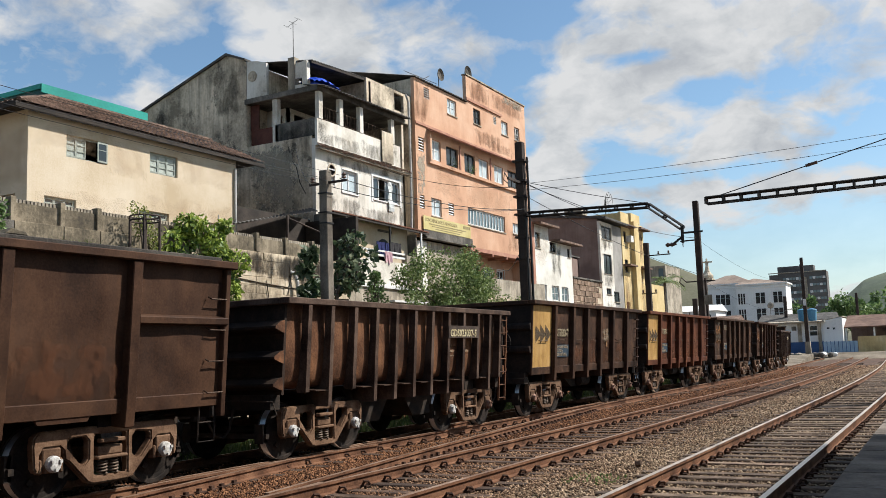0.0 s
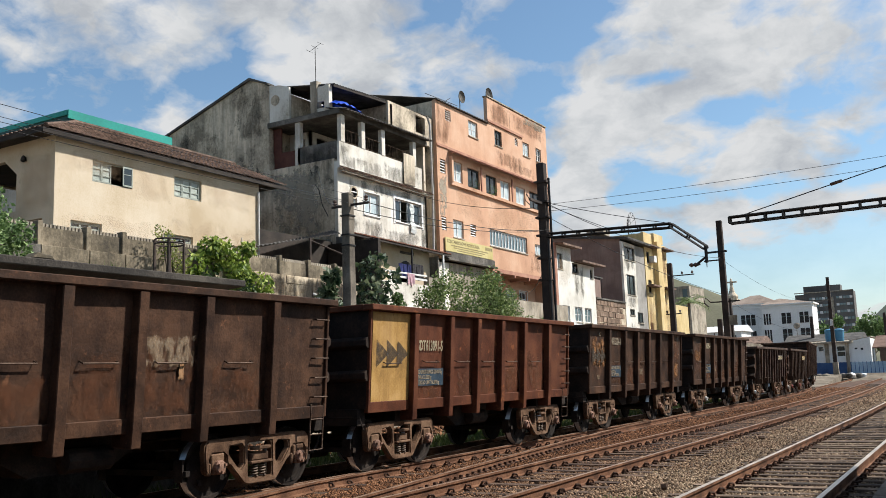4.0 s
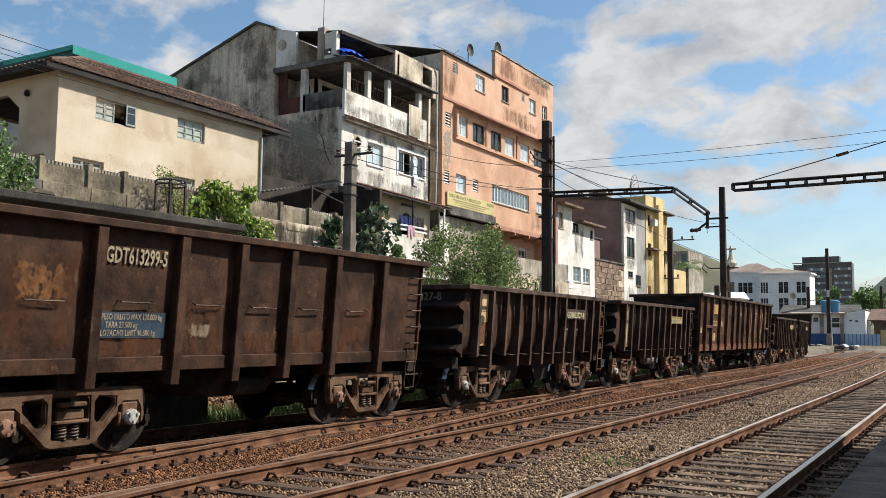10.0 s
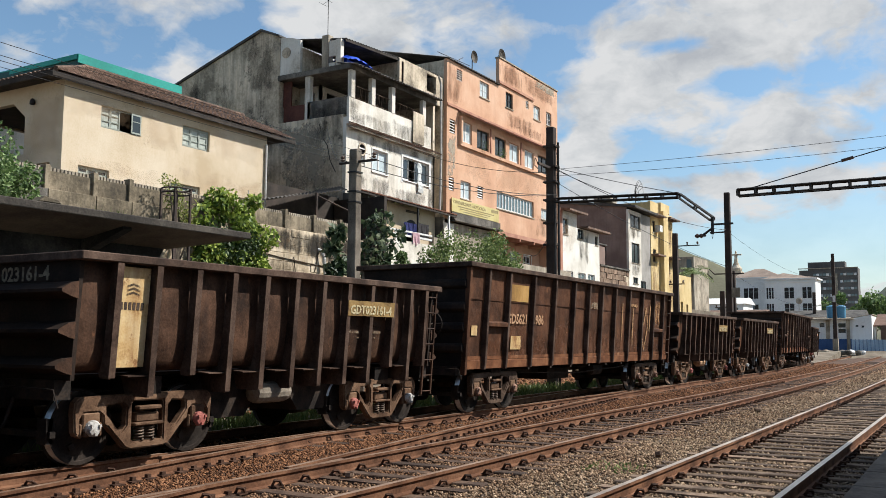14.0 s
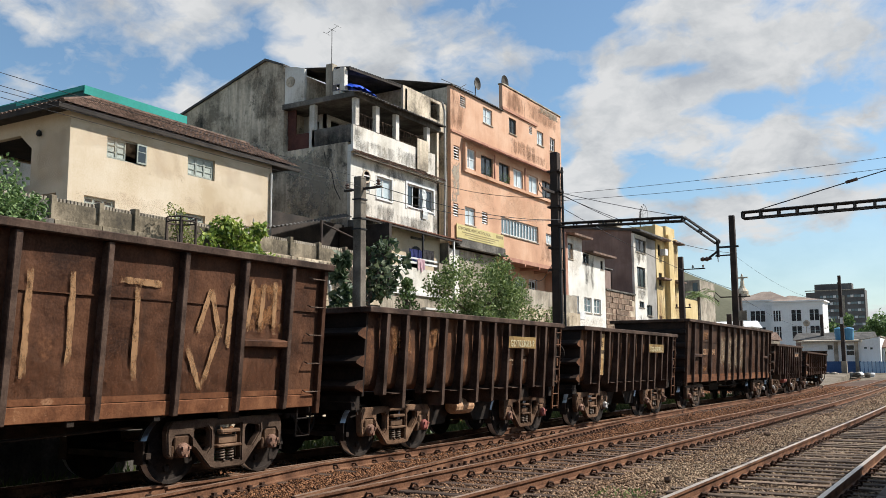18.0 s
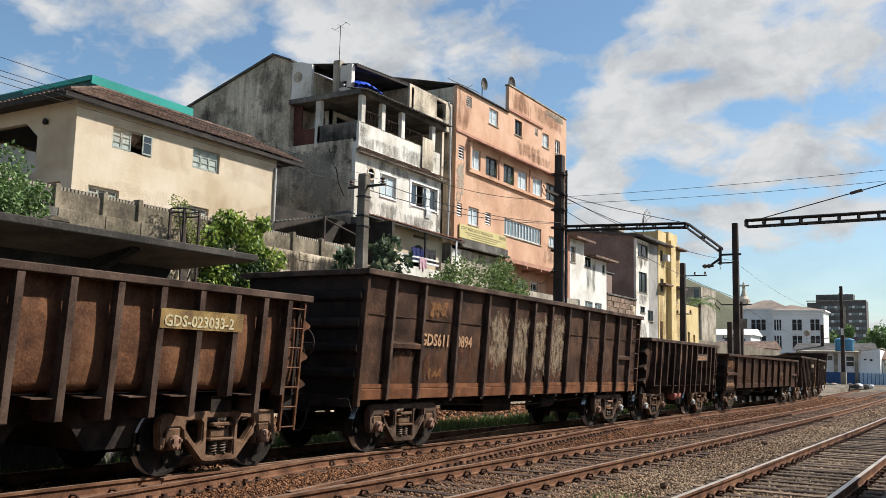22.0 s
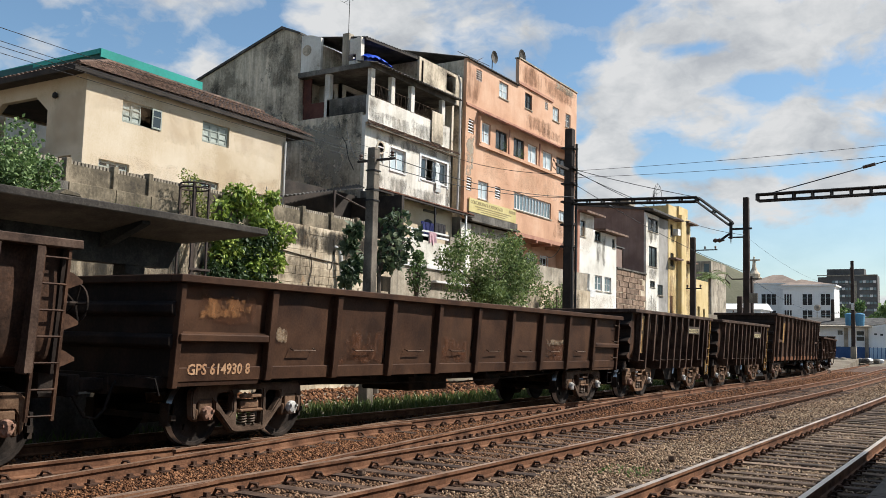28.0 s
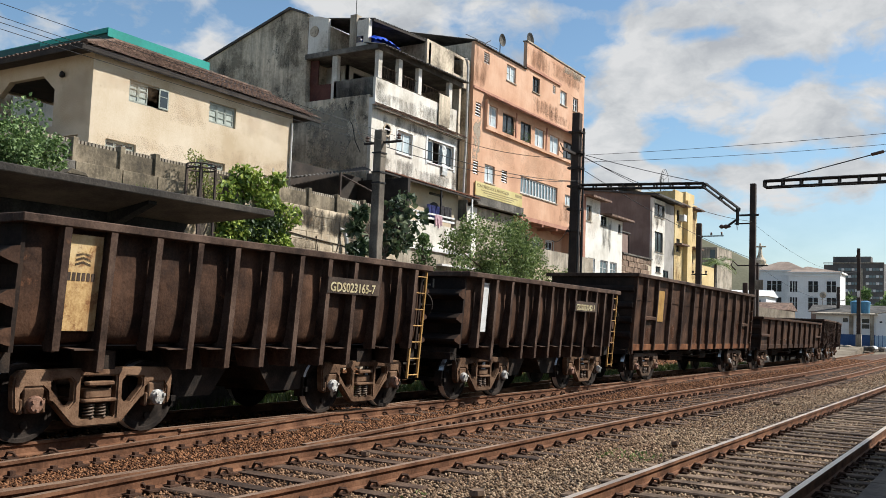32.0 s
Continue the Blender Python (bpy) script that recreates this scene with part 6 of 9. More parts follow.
def window(h, y0, y1, z0, z1, x, frame_mat, leaves=2, bars=0, pane=None, sill=True, dark=(), surround=0.0, depth=0.10, label=""):
    """A framed window set into an opening of the wall whose face is at x."""
    xf = x - depth
    t = 0.05
    mb = MB().box(xf - 0.05, xf, y0, y1, z0, z0 + t).box(xf - 0.05, xf, y0, y1, z1 - t, z1).box(xf - 0.05, xf, y0, y0 + t, z0 + t, z1 - t).box(xf - 0.05, xf, y1 - t, y1, z0 + t, z1 - t)
    w = h.put("window", mb, frame_mat, None, label)
    wd = (y1 - y0 - 2 * t) / leaves
    for i in range(leaves):
        a, b = y0 + t + i * wd, y0 + t + (i + 1) * wd
        leaf = MB().box(xf - 0.045, xf + 0.012, a + 0.004, a + 0.045, z0 + t, z1 - t).box(xf - 0.045, xf + 0.012, b - 0.045, b - 0.004, z0 + t, z1 - t)
        leaf.box(xf - 0.045, xf + 0.010, a + 0.045, b - 0.045, z0 + t, z0 + t + 0.05).box(xf - 0.045, xf + 0.010, a + 0.045, b - 0.045, z1 - t - 0.05, z1 - t)
        for k in range(bars):
            z = z0 + t + (z1 - z0 - 2 * t) * (k + 1) / (bars + 1)
            leaf.box(xf - 0.04, xf + 0.008, a + 0.045, b - 0.045, z - 0.016, z + 0.016)
        if i in dark:
            continue
        h.put("sash", leaf, frame_mat, w)
        h.put("pane", MB().box(xf - 0.03, xf - 0.022, a + 0.02, b - 0.02, z0 + t, z1 - t), pane or M_GLASS, w)
    if sill:
        h.put("sill", MB().box(x - depth, x + 0.06, y0 - 0.05, y1 + 0.05, z0 - 0.06, z0 - 0.001), frame_mat if surround else M_CONC, w)
    if surround:
        s = surround
        h.put("surround", MB().box(x + 0.001, x + 0.03, y0 - s, y0, z0 - s, z1 + s).box(x + 0.001, x + 0.03, y1, y1 + s, z0 - s, z1 + s).box(x + 0.001, x + 0.03, y0, y1, z1, z1 + s), M_FRAMEWHITE, w)
    return w


def vent(h, y0, y1, z0, z1, x, mat=None):
    """A small louvred opening."""
    mb = MB()
    n = 5
    for i in range(n):
        z = z0 + (z1 - z0) * (i + 0.5) / n
        mb.prism([(x - 0.12, z + 0.05), (x - 0.02, z - 0.04), (x - 0.02, z - 0.015), (x - 0.12, z + 0.07)], y0, y1)
    return h.put("louvre", mb, mat or M_FRAMEWHITE, None, "small louvred vent")


def tiles(h, name, under, mat, eave, ridge, across, step=0.24, run=0.40):
    """Rows of curved roof tiles on a slope. eave, ridge: ((x, y, z), (x, y, z)) ends of the lower and upper edges."""
    (a0, a1), (b0, b1) = [(Vector(p), Vector(q)) for p, q in (eave, ridge)]
    rows = max(2, int(((b0 + b1) / 2 - (a0 + a1) / 2).length / run))
    mb = MB()
    for j in range(rows):
        f0, f1 = j / rows, (j + 1.12) / rows
        l0, l1 = a0.lerp(b0, f0), a1.lerp(b1, f0)
        u0, u1 = a0.lerp(b0, f1), a1.lerp(b1, f1)
        n = max(1, int((l1 - l0).length / step))
        up = (l1 - l0).cross(u0 - l0).normalized()
        up = up if up.z > 0 else -up
        for i in range(n):
            p, q = l0.lerp(l1, (i + 0.02) / n), l0.lerp(l1, (i + 0.98) / n)
            r, s = u0.lerp(u1, (i + 0.02) / n), u0.lerp(u1, (i + 0.98) / n)
            lift = rng.uniform(0.05, 0.075)
            side = rng.uniform(-0.01, 0.01)
            lo = [p, p.lerp(q, 0.25 + side) + up * lift, p.lerp(q, 0.6 + side) + up * lift, q]
            hi = [r, r.lerp(s, 0.25) + up * 0.03, r.lerp(s, 0.6) + up * 0.03, s]
            mb.add([v + up * 0.03 for v in lo] + hi, [(0, 1, 5, 4), (1, 2, 6, 5), (2, 3, 7, 6), (0, 3, 2, 1)])
    return tagged(h.put(name, mb, mat, under), "rows of weathered roof tiles", kind="stuff")


def corrugated(p00, p01, p10, p11, waves, amp=0.03, th=0.02):
    """A corrugated sheet between two edges; the waves run from the first edge to the second."""
    p00, p01, p10, p11 = [Vector(p) for p in (p00, p01, p10, p11)]
    up = (p01 - p00).cross(p10 - p00).normalized()
    up = up if up.z > 0 else -up
    n = waves * 4
    mb = MB()
    for i in range(n + 1):
        o = up * (amp * math.sin(i * math.pi / 2))
        for a, b in ((p00, p01), (p10, p11)):
            mb.v.append(tuple(a.lerp(b, i / n) + o))
            mb.v.append(tuple(a.lerp(b, i / n) + o - up * th))
    for i in range(n):
        k = i * 4
        mb.f += [(k, k + 4, k + 6, k + 2), (k + 1, k + 3, k + 7, k + 5), (k, k + 1, k + 5, k + 4), (k + 2, k + 6, k + 7, k + 3)]
    mb.f += [(0, 2, 3, 1), (n * 4, n * 4 + 1, n * 4 + 3, n * 4 + 2)]
    return mb


def stain(h, axis, at, a0, a1, z0, z1, mat, name="stain"):
    """A thin film of mould, damp or peeled paint on a wall's face: axis x for fronts, y for side walls."""
    mb = MB().box(at, at + 0.003, a0, a1, z0, z1) if axis == "x" else MB().box(a0, a1, at - 0.003, at, z0, z1)
    return h.put(name, mb, mat)


# --- retaining wall, terrace and its fence ---
terrace = part("terrace", MB().box(-60, -21.45, -25, 29.2, -0.4, 5.40).box(-60, -25.4, 29.2, 61.0, -0.4, 5.20).box(-60, -26.4, 61.0, 140.0, -0.4, 5.0), M_EARTH)
tagged(terrace, "raised earth terrace on which the houses stand", "terrace", kind="structure")
# block wall, each course laid block by block along the stretch beside the line
wall_stone = part("wall_stone", MB().box(-21.43, -21.06, -25, 29.2, -0.4, 5.55).box(-25.38, -21.431, 28.9, 29.2, -0.4, 5.5), M_STONEWALL)
tagged(wall_stone, "patched and blackened block retaining wall", "wall", kind="structure")
wall_upper = part("wall_upper", MB().box(-25.38, -25.02, 29.21, 60.6, -0.4, 5.3), M_STONEWALL)
tagged(wall_upper, "stained rubble wall below the houses", "wall", kind="structure")

fence = House("toothed_fence", "blackened concrete fence with a toothed top on the wall, left end shade-darkened", "fence", (-21.2, 13.0, 5.55))
Y_POSTS = [11.6, 13.3, 14.9, 16.42, 17.65, 19.48, 21.2, 22.9, 24.5, 26.1, 27.7, 29.1]
for a, b in zip(Y_POSTS, Y_POSTS[1:]):
    lift = 0.10 if b < 16 else 0.0
    # panels at the left end get a darker concrete with foliage shade painted in
    fm = M_CONC_DARK if b < 15.2 else M_FENCEWALL
    fence.put("post", MB().box(-21.30, -21.04, a - 0.08, a + 0.08, 5.55, 6.16 + rng.uniform(0, 0.08)), fm, bevel=0.01)
    pl = fence.put("panel", MB().box(-21.22, -21.12, a + 0.08, b - 0.08, 5.55, 6.05), fm)
    if a < 21:
        fence.put("base_panel", MB().box(-21.058, -20.985, a + 0.01, b - 0.01, 4.5, 5.548), fm, bevel=0.01)
    n = int((b - a) / 0.13)
    mb = MB()
    for i in range(n):
        y = a + 0.12 + (b - a - 0.24) * i / n
        mb.box(-21.20, -21.14, y, y + 0.07, 6.05, 6.15)
    tagged(fence.put("teeth", mb, M_CONC, pl), "row of short concrete teeth", kind="stuff")

# --- the cream house ---
cream_house = House("cream_house", "cream rendered house with a dark tiled hip roof", "house", (-29, 23.9, 5.4))
H = cream_house
CF = -26.0
holes = [(20.38, 22.12, 8.93, 9.72), (24.12, 25.54, 8.98, 9.80), (19.54, 20.82, 7.16, 7.46), (23.6, 25.1, 7.20, 7.50), (27.28, 27.95, 7.05, 7.42)]
H.wall("front_wall", pierced(CF, 0.22, 18.88, 28.88, 5.4, 10.28, holes), M_CREAM)
H.wall("end_wall", pierced(18.88, -0.22, -33.5, CF - 0.221, 5.4, 10.28, [(-31.4, -28.05, 7.9, 9.75), (-27.6, -26.6, 7.15, 7.5)], "y"), M_CREAM)
H.wall("end_wall", MB().box(-33.5, CF - 0.221, 28.68, 28.88, 5.4, 10.28), M_CREAM)
H.wall("back_wall", pierced(-33.5, 0.22, 18.88, 28.88, 5.4, 10.28, [(19.3, 23.2, 7.6, 10.05)]), M_CREAM)
H.wall("inner_wall", MB().box(-30.0, -29.9, 23.3, 28.6, 5.4, 10.0), M_GREYWALL)
H.wall("inner_wall", MB().box(-33.4, -29.9, 23.2, 23.299, 5.4, 10.0), M_CREAM)
# cut corners of the porch arch
H.wall("arch_corner", MB().prism([(-31.4, 9.75), (-31.4, 9.25), (-30.75, 9.75)], 18.882, 19.098), M_CREAM)
H.wall("arch_corner", MB().prism([(-28.05, 9.75), (-28.75, 9.75), (-28.05, 9.2)], 18.882, 19.098), M_CREAM)
slope_wall = part("wall_slope", MB().box(-40.0, -39.4, 5, 24.4, 5.0, 12.4), M_STONEWALL)
tagged(slope_wall, "pale stone wall on the slope behind the house", "wall", kind="structure")
H.wall("ceiling_slab", MB().box(-33.4, CF - 0.23, 19.1, 28.6, 10.1, 10.22), M_DARKWOOD_SHADE)
window(H, 20.38, 22.12, 8.93, 9.72, CF, M_FRAMEGREEN, 4, 2, M_SHUTTER, False, dark=(2, 3), label="grey-green casement window with one leaf open")
leaf_ = H.put("open_sash", MB().box(-25.99, -25.96, 21.66, 22.10, 8.96, 9.02).box(-25.99, -25.96, 21.66, 22.10, 9.63, 9.69).box(-25.99, -25.96, 21.66, 21.71, 9.02, 9.63).box(-25.99, -25.96, 22.05, 22.10, 9.02, 9.63).box(-25.985, -25.965, 21.71, 22.05, 9.39, 9.42), M_FRAMEGREEN, None, "open casement leaf with dark glass")
H.put("pane", MB().box(-25.978, -25.972, 21.71, 22.05, 9.02, 9.63), M_GLASS, leaf_)
window(H, 24.12, 25.54, 8.98, 9.80, CF, M_FRAMEGREEN, 3, 2, M_SHUTTER, False, label="closed grey-green casement window")
for y0, y1, z0, z1 in holes[2:]:
    window(H, y0, y1, z0, z1, CF, M_FRAMEGREEN, 3 if y1 - y0 > 1 else 1, 0, M_GLASS, False)
EAVE, RIDGE = 10.34, 12.20
roof = H.put("roof", MB().add([(-25.72, 18.25, EAVE), (-25.72, 30.25, EAVE), (-34.6, 30.0, EAVE), (-34.6, 18.1, EAVE), (-29.9, 22.6, RIDGE), (-29.9, 31.5, RIDGE)],
                              [(0, 1, 5, 4), (2, 3, 4, 5), (3, 0, 4), (1, 2, 5), (3, 2, 1, 0)]), M_TILE)
H.put("eave_board", MB().box(-25.74, -25.64, 18.15, 30.35, EAVE - 0.17, EAVE + 0.0), M_DARKWOOD_SHADE, roof, "dark stained eave board")
H.put("eave_board", MB().box(-34.6, -25.741, 18.15, 18.25, EAVE - 0.16, EAVE + 0.02), M_DARKWOOD_SHADE, roof, "dark stained eave board")
H.put("soffit", MB().box(-34.6, -25.741, 18.26, 30.2, EAVE - 0.05, EAVE - 0.004), M_DARKWOOD_SHADE, roof)
tiles(H, "tiling", roof, M_TILE, ((-25.60, 18.25, EAVE + 0.02), (-25.60, 30.3, EAVE + 0.02)), ((-29.9, 22.6, RIDGE + 0.02), (-29.9, 31.4, RIDGE + 0.02)), 0.24)
tiles(H, "tiling", roof, M_TILE, ((-34.6, 18.2, EAVE + 0.02), (-25.60, 18.2, EAVE + 0.02)), ((-30.0, 22.6, RIDGE + 0.02), (-29.8, 22.6, RIDGE + 0.02)), 0.24)
H.put("ridge_tiles", MB().tube([(-25.64, 18.25, EAVE + 0.06), (-29.9, 22.6, RIDGE + 0.06)], 0.10, 6).tube([(-29.9, 22.5, RIDGE + 0.06), (-29.9, 31.5, RIDGE + 0.06)], 0.11, 6), M_TILE, roof)
# porch at the end of the house
H.put("porch_pillar", MB().box(-28.6, -28.3, 17.9, 18.2, 5.4, 8.0).box(-29.6, -28.2, 17.85, 18.0, 7.9, 8.05), M_CONC)
H.put("porch_parapet", MB().box(-33.0, -28.0, 17.95, 18.1, 7.0, 7.9), M_CONC_DARK)
H.put("wall_lamp", MB().lathe([(0.05, 9.55), (0.10, 9.6), (0.08, 9.72), (0.02, 9.78)], "z", 8).moved(-27.55, 18.78, 0), M_FRAMEDARK, None, "small rusty wall lamp")
H.put("downpipe", MB().tube([(-25.93, 28.78, 9.9), (-25.93, 28.78, 6.0)], 0.05, 8), M_PIPE)
H.put("aerial_stake", MB().tube([(-25.6, 27.4, 5.4), (-25.6, 27.4, 7.7)], 0.025, 6).lathe([(0.02, 7.55), (0.14, 7.68), (0.16, 7.70)], "z", 10).moved(0, 0, 0), M_PIPE)

for a0, a1, z0, z1 in ((19.0, 21.6, 9.1, 10.0), (22.2, 24.0, 8.6, 9.9), (25.6, 28.7, 8.8, 10.0), (19.2, 23.0, 6.4, 7.8), (24.0, 28.6, 6.3, 8.2)):
    stain(H, "x", CF + 0.002, a0, a1, z0, z1, M_TANSTAIN, "damp_stain")
stain(H, "y", 18.878, -28.0, -26.02, 7.6, 10.0, M_TANSTAIN, "damp_stain")

# --- the green-roofed hall behind ---
hall = House("green_roofed_hall", "hall with a bright green metal roof edge", "building", (-40, 30, 5.4))
hall.wall("wall", MB().box(-50, -34.5, 25.6, 30.2, 5.4, 12.4), M_WHITE)
r = hall.put("roof", MB().add([(-33.0, 24.6, 13.25), (-33.0, 30.4, 13.25), (-52, 30.4, 13.25), (-52, 24.2, 13.25), (-33.0, 24.6, 13.78), (-33.0, 30.4, 13.78), (-52, 30.4, 13.78), (-52, 24.2, 13.78)],
                              [(3, 2, 1, 0), (4, 5, 6, 7), (0, 1, 5, 4), (1, 2, 6, 5), (2, 3, 7, 6), (3, 0, 4, 7)]), M_DARKGREEN)
hall.put("fascia", MB().box(-32.99, -32.93, 24.52, 30.4, 13.46, 13.84).box(-52, -32.99, 24.50, 24.56, 13.62, 13.84), M_GREENROOF, r, "bright green metal fascia")
hall.put("soffit", MB().box(-51, -34, 24.7, 25.6, 12.3, 13.22), M_DARKGREEN, r)

# --- the grey and white house with balconies ---
white_house = House("balcony_house", "tall mould-stained white house with open balconies", "house", (-30, 38.6, 5.2))
H = white_house
G = 34.5
# side wall facing along the line, with its gable
H.wall("gable_wall", MB().prism([(-38.5, 5.2), (-30.32, 5.2), (-30.32, 17.0), (-30.5, 17.18), (-31.59, 17.60), (-38.5, 15.35)], G, G + 0.25), M_GREYWALL, "mould-grey gable wall")
H.put("verge", MB().prism([(-38.6, 15.30), (-31.59, 17.60), (-30.3, 17.10), (-30.3, 17.2), (-31.59, 17.73), (-38.6, 15.42)], G - 0.12, G + 0.4), M_CORRU, None, "dark roof edge")
H.wall("side_wall", MB().box(-30.318, -26.201, G, G + 0.22, 5.2, 12.55), M_GREYWALL, "cracked grey side wall")
crack = [(-27.65, 12.2), (-27.45, 11.5), (-27.15, 11.1), (-26.95, 10.3), (-26.6, 9.7)]
mb = MB()
for (xa, za), (xb, zb) in zip(crack, crack[1:]):
    mb.add([(xa - 0.03, G - 0.004, za), (xa + 0.03, G - 0.004, za), (xb + 0.03, G - 0.004, zb), (xb - 0.03, G - 0.004, zb)], [(0, 1, 2, 3)])
H.put("crack", mb, M_FRAMEDARK, None, "long open crack in the render")
H.put("loggia_floor", MB().box(-30.3, -26.21, G + 0.23, 42.5, 12.38, 12.54), M_CONC_DARK)
H.put("loggia_parapet", MB().box(-28.45, -26.0, G, G + 0.15, 12.55, 13.42), M_CONC_DARK)
H.put("loggia_column", MB().box(-28.62, -28.30, G, G + 0.25, 12.55, 14.75), M_WHITE)
H.put("loggia_slab", MB().box(-30.35, -25.75, G - 0.10, 42.6, 14.76, 15.02), M_CONC_DARK, None, "blackened balcony slab")
H.put("loggia_back_wall", pierced(-28.9, 0.15, G + 1.6, 42.4, 12.55, 14.75, [(36.6, 37.5, 12.55, 14.5)]), M_WHITE)
H.put("loggia_inner_wall", pierced(G + 1.6, -0.15, -30.3, -28.9, 12.55, 14.75, [(-29.9, -29.3, 12.55, 14.4)], "y"), M_WHITE)
H.put("red_door", MB().box(-30.25, -28.65, G + 0.30, G + 0.35, 12.55, 13.45).box(-30.28, -29.75, G + 0.28, G + 0.36, 13.45, 14.75), M_REDDOOR, None, "oxide red boarded door and parapet")
# front
front_holes = [(36.67, 38.05, 10.07, 11.22), (39.50, 42.15, 10.09, 11.32), (35.55, 36.05, 10.30, 11.02)]
H.wall("front_wall", pierced(-26.0, 0.2, G, 42.75, 8.3, 12.04, front_holes), M_WHITE, "stained white front wall")
H.wall("lower_front_wall", pierced(-26.0, 0.2, G, 45.0, 5.2, 8.299, [(37.6, 38.9, 5.4, 8.0), (40.2, 41.6, 6.4, 7.8)]), M_WHITE)
H.wall("side_wall", MB().box(-38.5, -26.0, 42.55, 42.75, 5.2, 15.0), M_GREYWALL)
H.wall("back_wall", MB().box(-38.5, -38.3, G, 42.75, 5.2, 15.2), M_GREYWALL)
H.wall("inner_wall", MB().box(-30.4, -30.31, G + 0.2, 42.5, 5.2, 17.0), M_GREYWALL)
window(H, 36.67, 38.05, 10.07, 11.22, -26.0, M_FRAMEWHITE, 2, 0, M_CURTAIN, True, surround=0.05, label="white framed window with a pale curtain")
window(H, 39.50, 42.15, 10.09, 11.32, -26.0, M_FRAMEWHITE, 4, 0, M_GLASS, True, dark=(1,), surround=0.16, label="wide window with a cloth hanging out")
window(H, 35.55, 36.05, 10.30, 11.02, -26.0, M_FRAMEWHITE, 1, 0, M_CURTAIN, False, surround=0.06)
H.put("arch_head", MB().lathe([(0.25, -25.99), (0.25, -25.96), (0.33, -25.96), (0.33, -25.99)], "x", 20).moved(0, 35.8, 11.02), M_GREYWALL, None, "grey arched window head")
H.put("balcony_parapet", MB().box(-26.0, -25.85, G, 42.1, 12.05, 13.38).box(-26.2, -26.001, G, 42.1, 12.05, 12.4), M_WHITE, None, "stained balcony parapet")
tiles(H, "ledge_tiles", None, M_TILE, ((-25.62, G - 0.05, 11.92), (-25.62, 42.9, 11.92)), ((-25.84, G - 0.05, 12.12), (-25.84, 42.9, 12.12)), 0.2, 0.2, 0.4)
H.put("ledge", MB().box(-25.84, -25.66, G - 0.05, 42.9, 11.84, 11.92), M_CONC)
for y in (34.62, 36.35, 38.15, 41.20):
    H.put("balcony_column", MB().box(-26.05, -25.82, y, y + 0.32, 13.38, 14.95), M_WHITE, bevel=0.01)
for y0, y1 in ((34.96, 36.33), (36.69, 38.13), (38.49, 41.18)):
    mb = MB().tube([(-25.9, y0, 14.05), (-25.9, y1, 14.05)], 0.015, 4).tube([(-25.9, y0, 13.45), (-25.9, y1, 13.45)], 0.015, 4)
    n = int((y1 - y0) / 0.16)
    for i in range(n):
        y = y0 + (y1 - y0) * (i + 0.5) / n
        mb.tube([(-25.9, y, 13.4), (-25.9, y + rng.uniform(-0.2, 0.2), 14.08)], 0.011, 4)
    H.put("grille", mb, M_HANDLE, None, "rusty wire grille on the balcony")
H.put("balcony_roof", corrugated((-25.35, G - 0.1, 14.92), (-25.35, 42.6, 15.02), (-26.6, G - 0.1, 15.16), (-26.6, 42.6, 15.26), 30, 0.04), M_CORRU, None, "sagging fibre-cement balcony roof")
H.put("hanging_cloth", MB().box(-25.80, -25.76, 40.15, 41.25, 12.2, 13.9), M_GREYWALL, None, "grey cloth hung on the parapet")
# cloth from the window
mb = MB()
for i in range(9):
    f = i / 8
    mb.v += [(-25.9 - 0.04 * math.sin(i * 1.7), 40.85 + 0.05 * f, 11.2 - 1.6 * f), (-25.9 + 0.05 * math.sin(i * 1.3), 41.12 + 0.30 * f + 0.06 * math.sin(i), 11.2 - 1.6 * f)]
mb.f += [(2 * i, 2 * i + 1, 2 * i + 3, 2 * i + 2) for i in range(8)]
mb.add([(x - 0.01, y, z) for x, y, z in mb.v[:18]], [(2 * i + 2, 2 * i + 3, 2 * i + 1, 2 * i) for i in range(8)])
H.put("towel", mb, M_CLOTH_WHITE, None, "white towel hung out of the window")
# roof terrace
H.put("terrace_wall", MB().prism([(-30.3, 15.03), (-29.0, 15.03), (-29.0, 16.75), (-29.6, 16.95), (-30.3, 17.05)], G + 0.02, G + 0.2), M_WHITE, None, "streaked white wall end with a round mark")
H.put("round_vent", MB().lathe([(0.22, G - 0.02), (0.28, G - 0.02), (0.28, G + 0.02), (0.22, G + 0.02)], "y", 16).moved(-29.9, 0, 16.2), M_GREYWALL)
H.put("terrace_pillar", MB().box(-27.62, -27.22, G + 0.02, G + 0.42, 15.03, 16.72), M_CONC, bevel=0.01)
H.put("terrace_pillar", MB().box(-26.75, -26.45, G + 0.02, G + 0.3, 15.03, 16.4), M_WHITE, bevel=0.01)
H.put("terrace_back_wall", MB().box(-29.4, -29.2, G + 0.2, 42.5, 15.03, 16.5), M_GREYWALL)
H.put("terrace_side_wall", MB().box(-28.5, -26.2, 39.6, 39.8, 15.03, 16.6), M_GREYWALL)
H.put("terrace_front_wall", pierced(-26.2, 0.15, 39.4, 44.0, 15.03, 16.75, [(42.2, 43.2, 15.6, 16.6)]), M_GREYWALL)
H.put("breeze_block", MB().box(-27.22, -26.75, G + 0.1, G + 0.2, 15.6, 16.4), M_WHITE)
H.put("kerb_block", MB().box(-27.2, -26.8, G + 0.05, G + 0.25, 15.03, 15.25), M_WHITE)
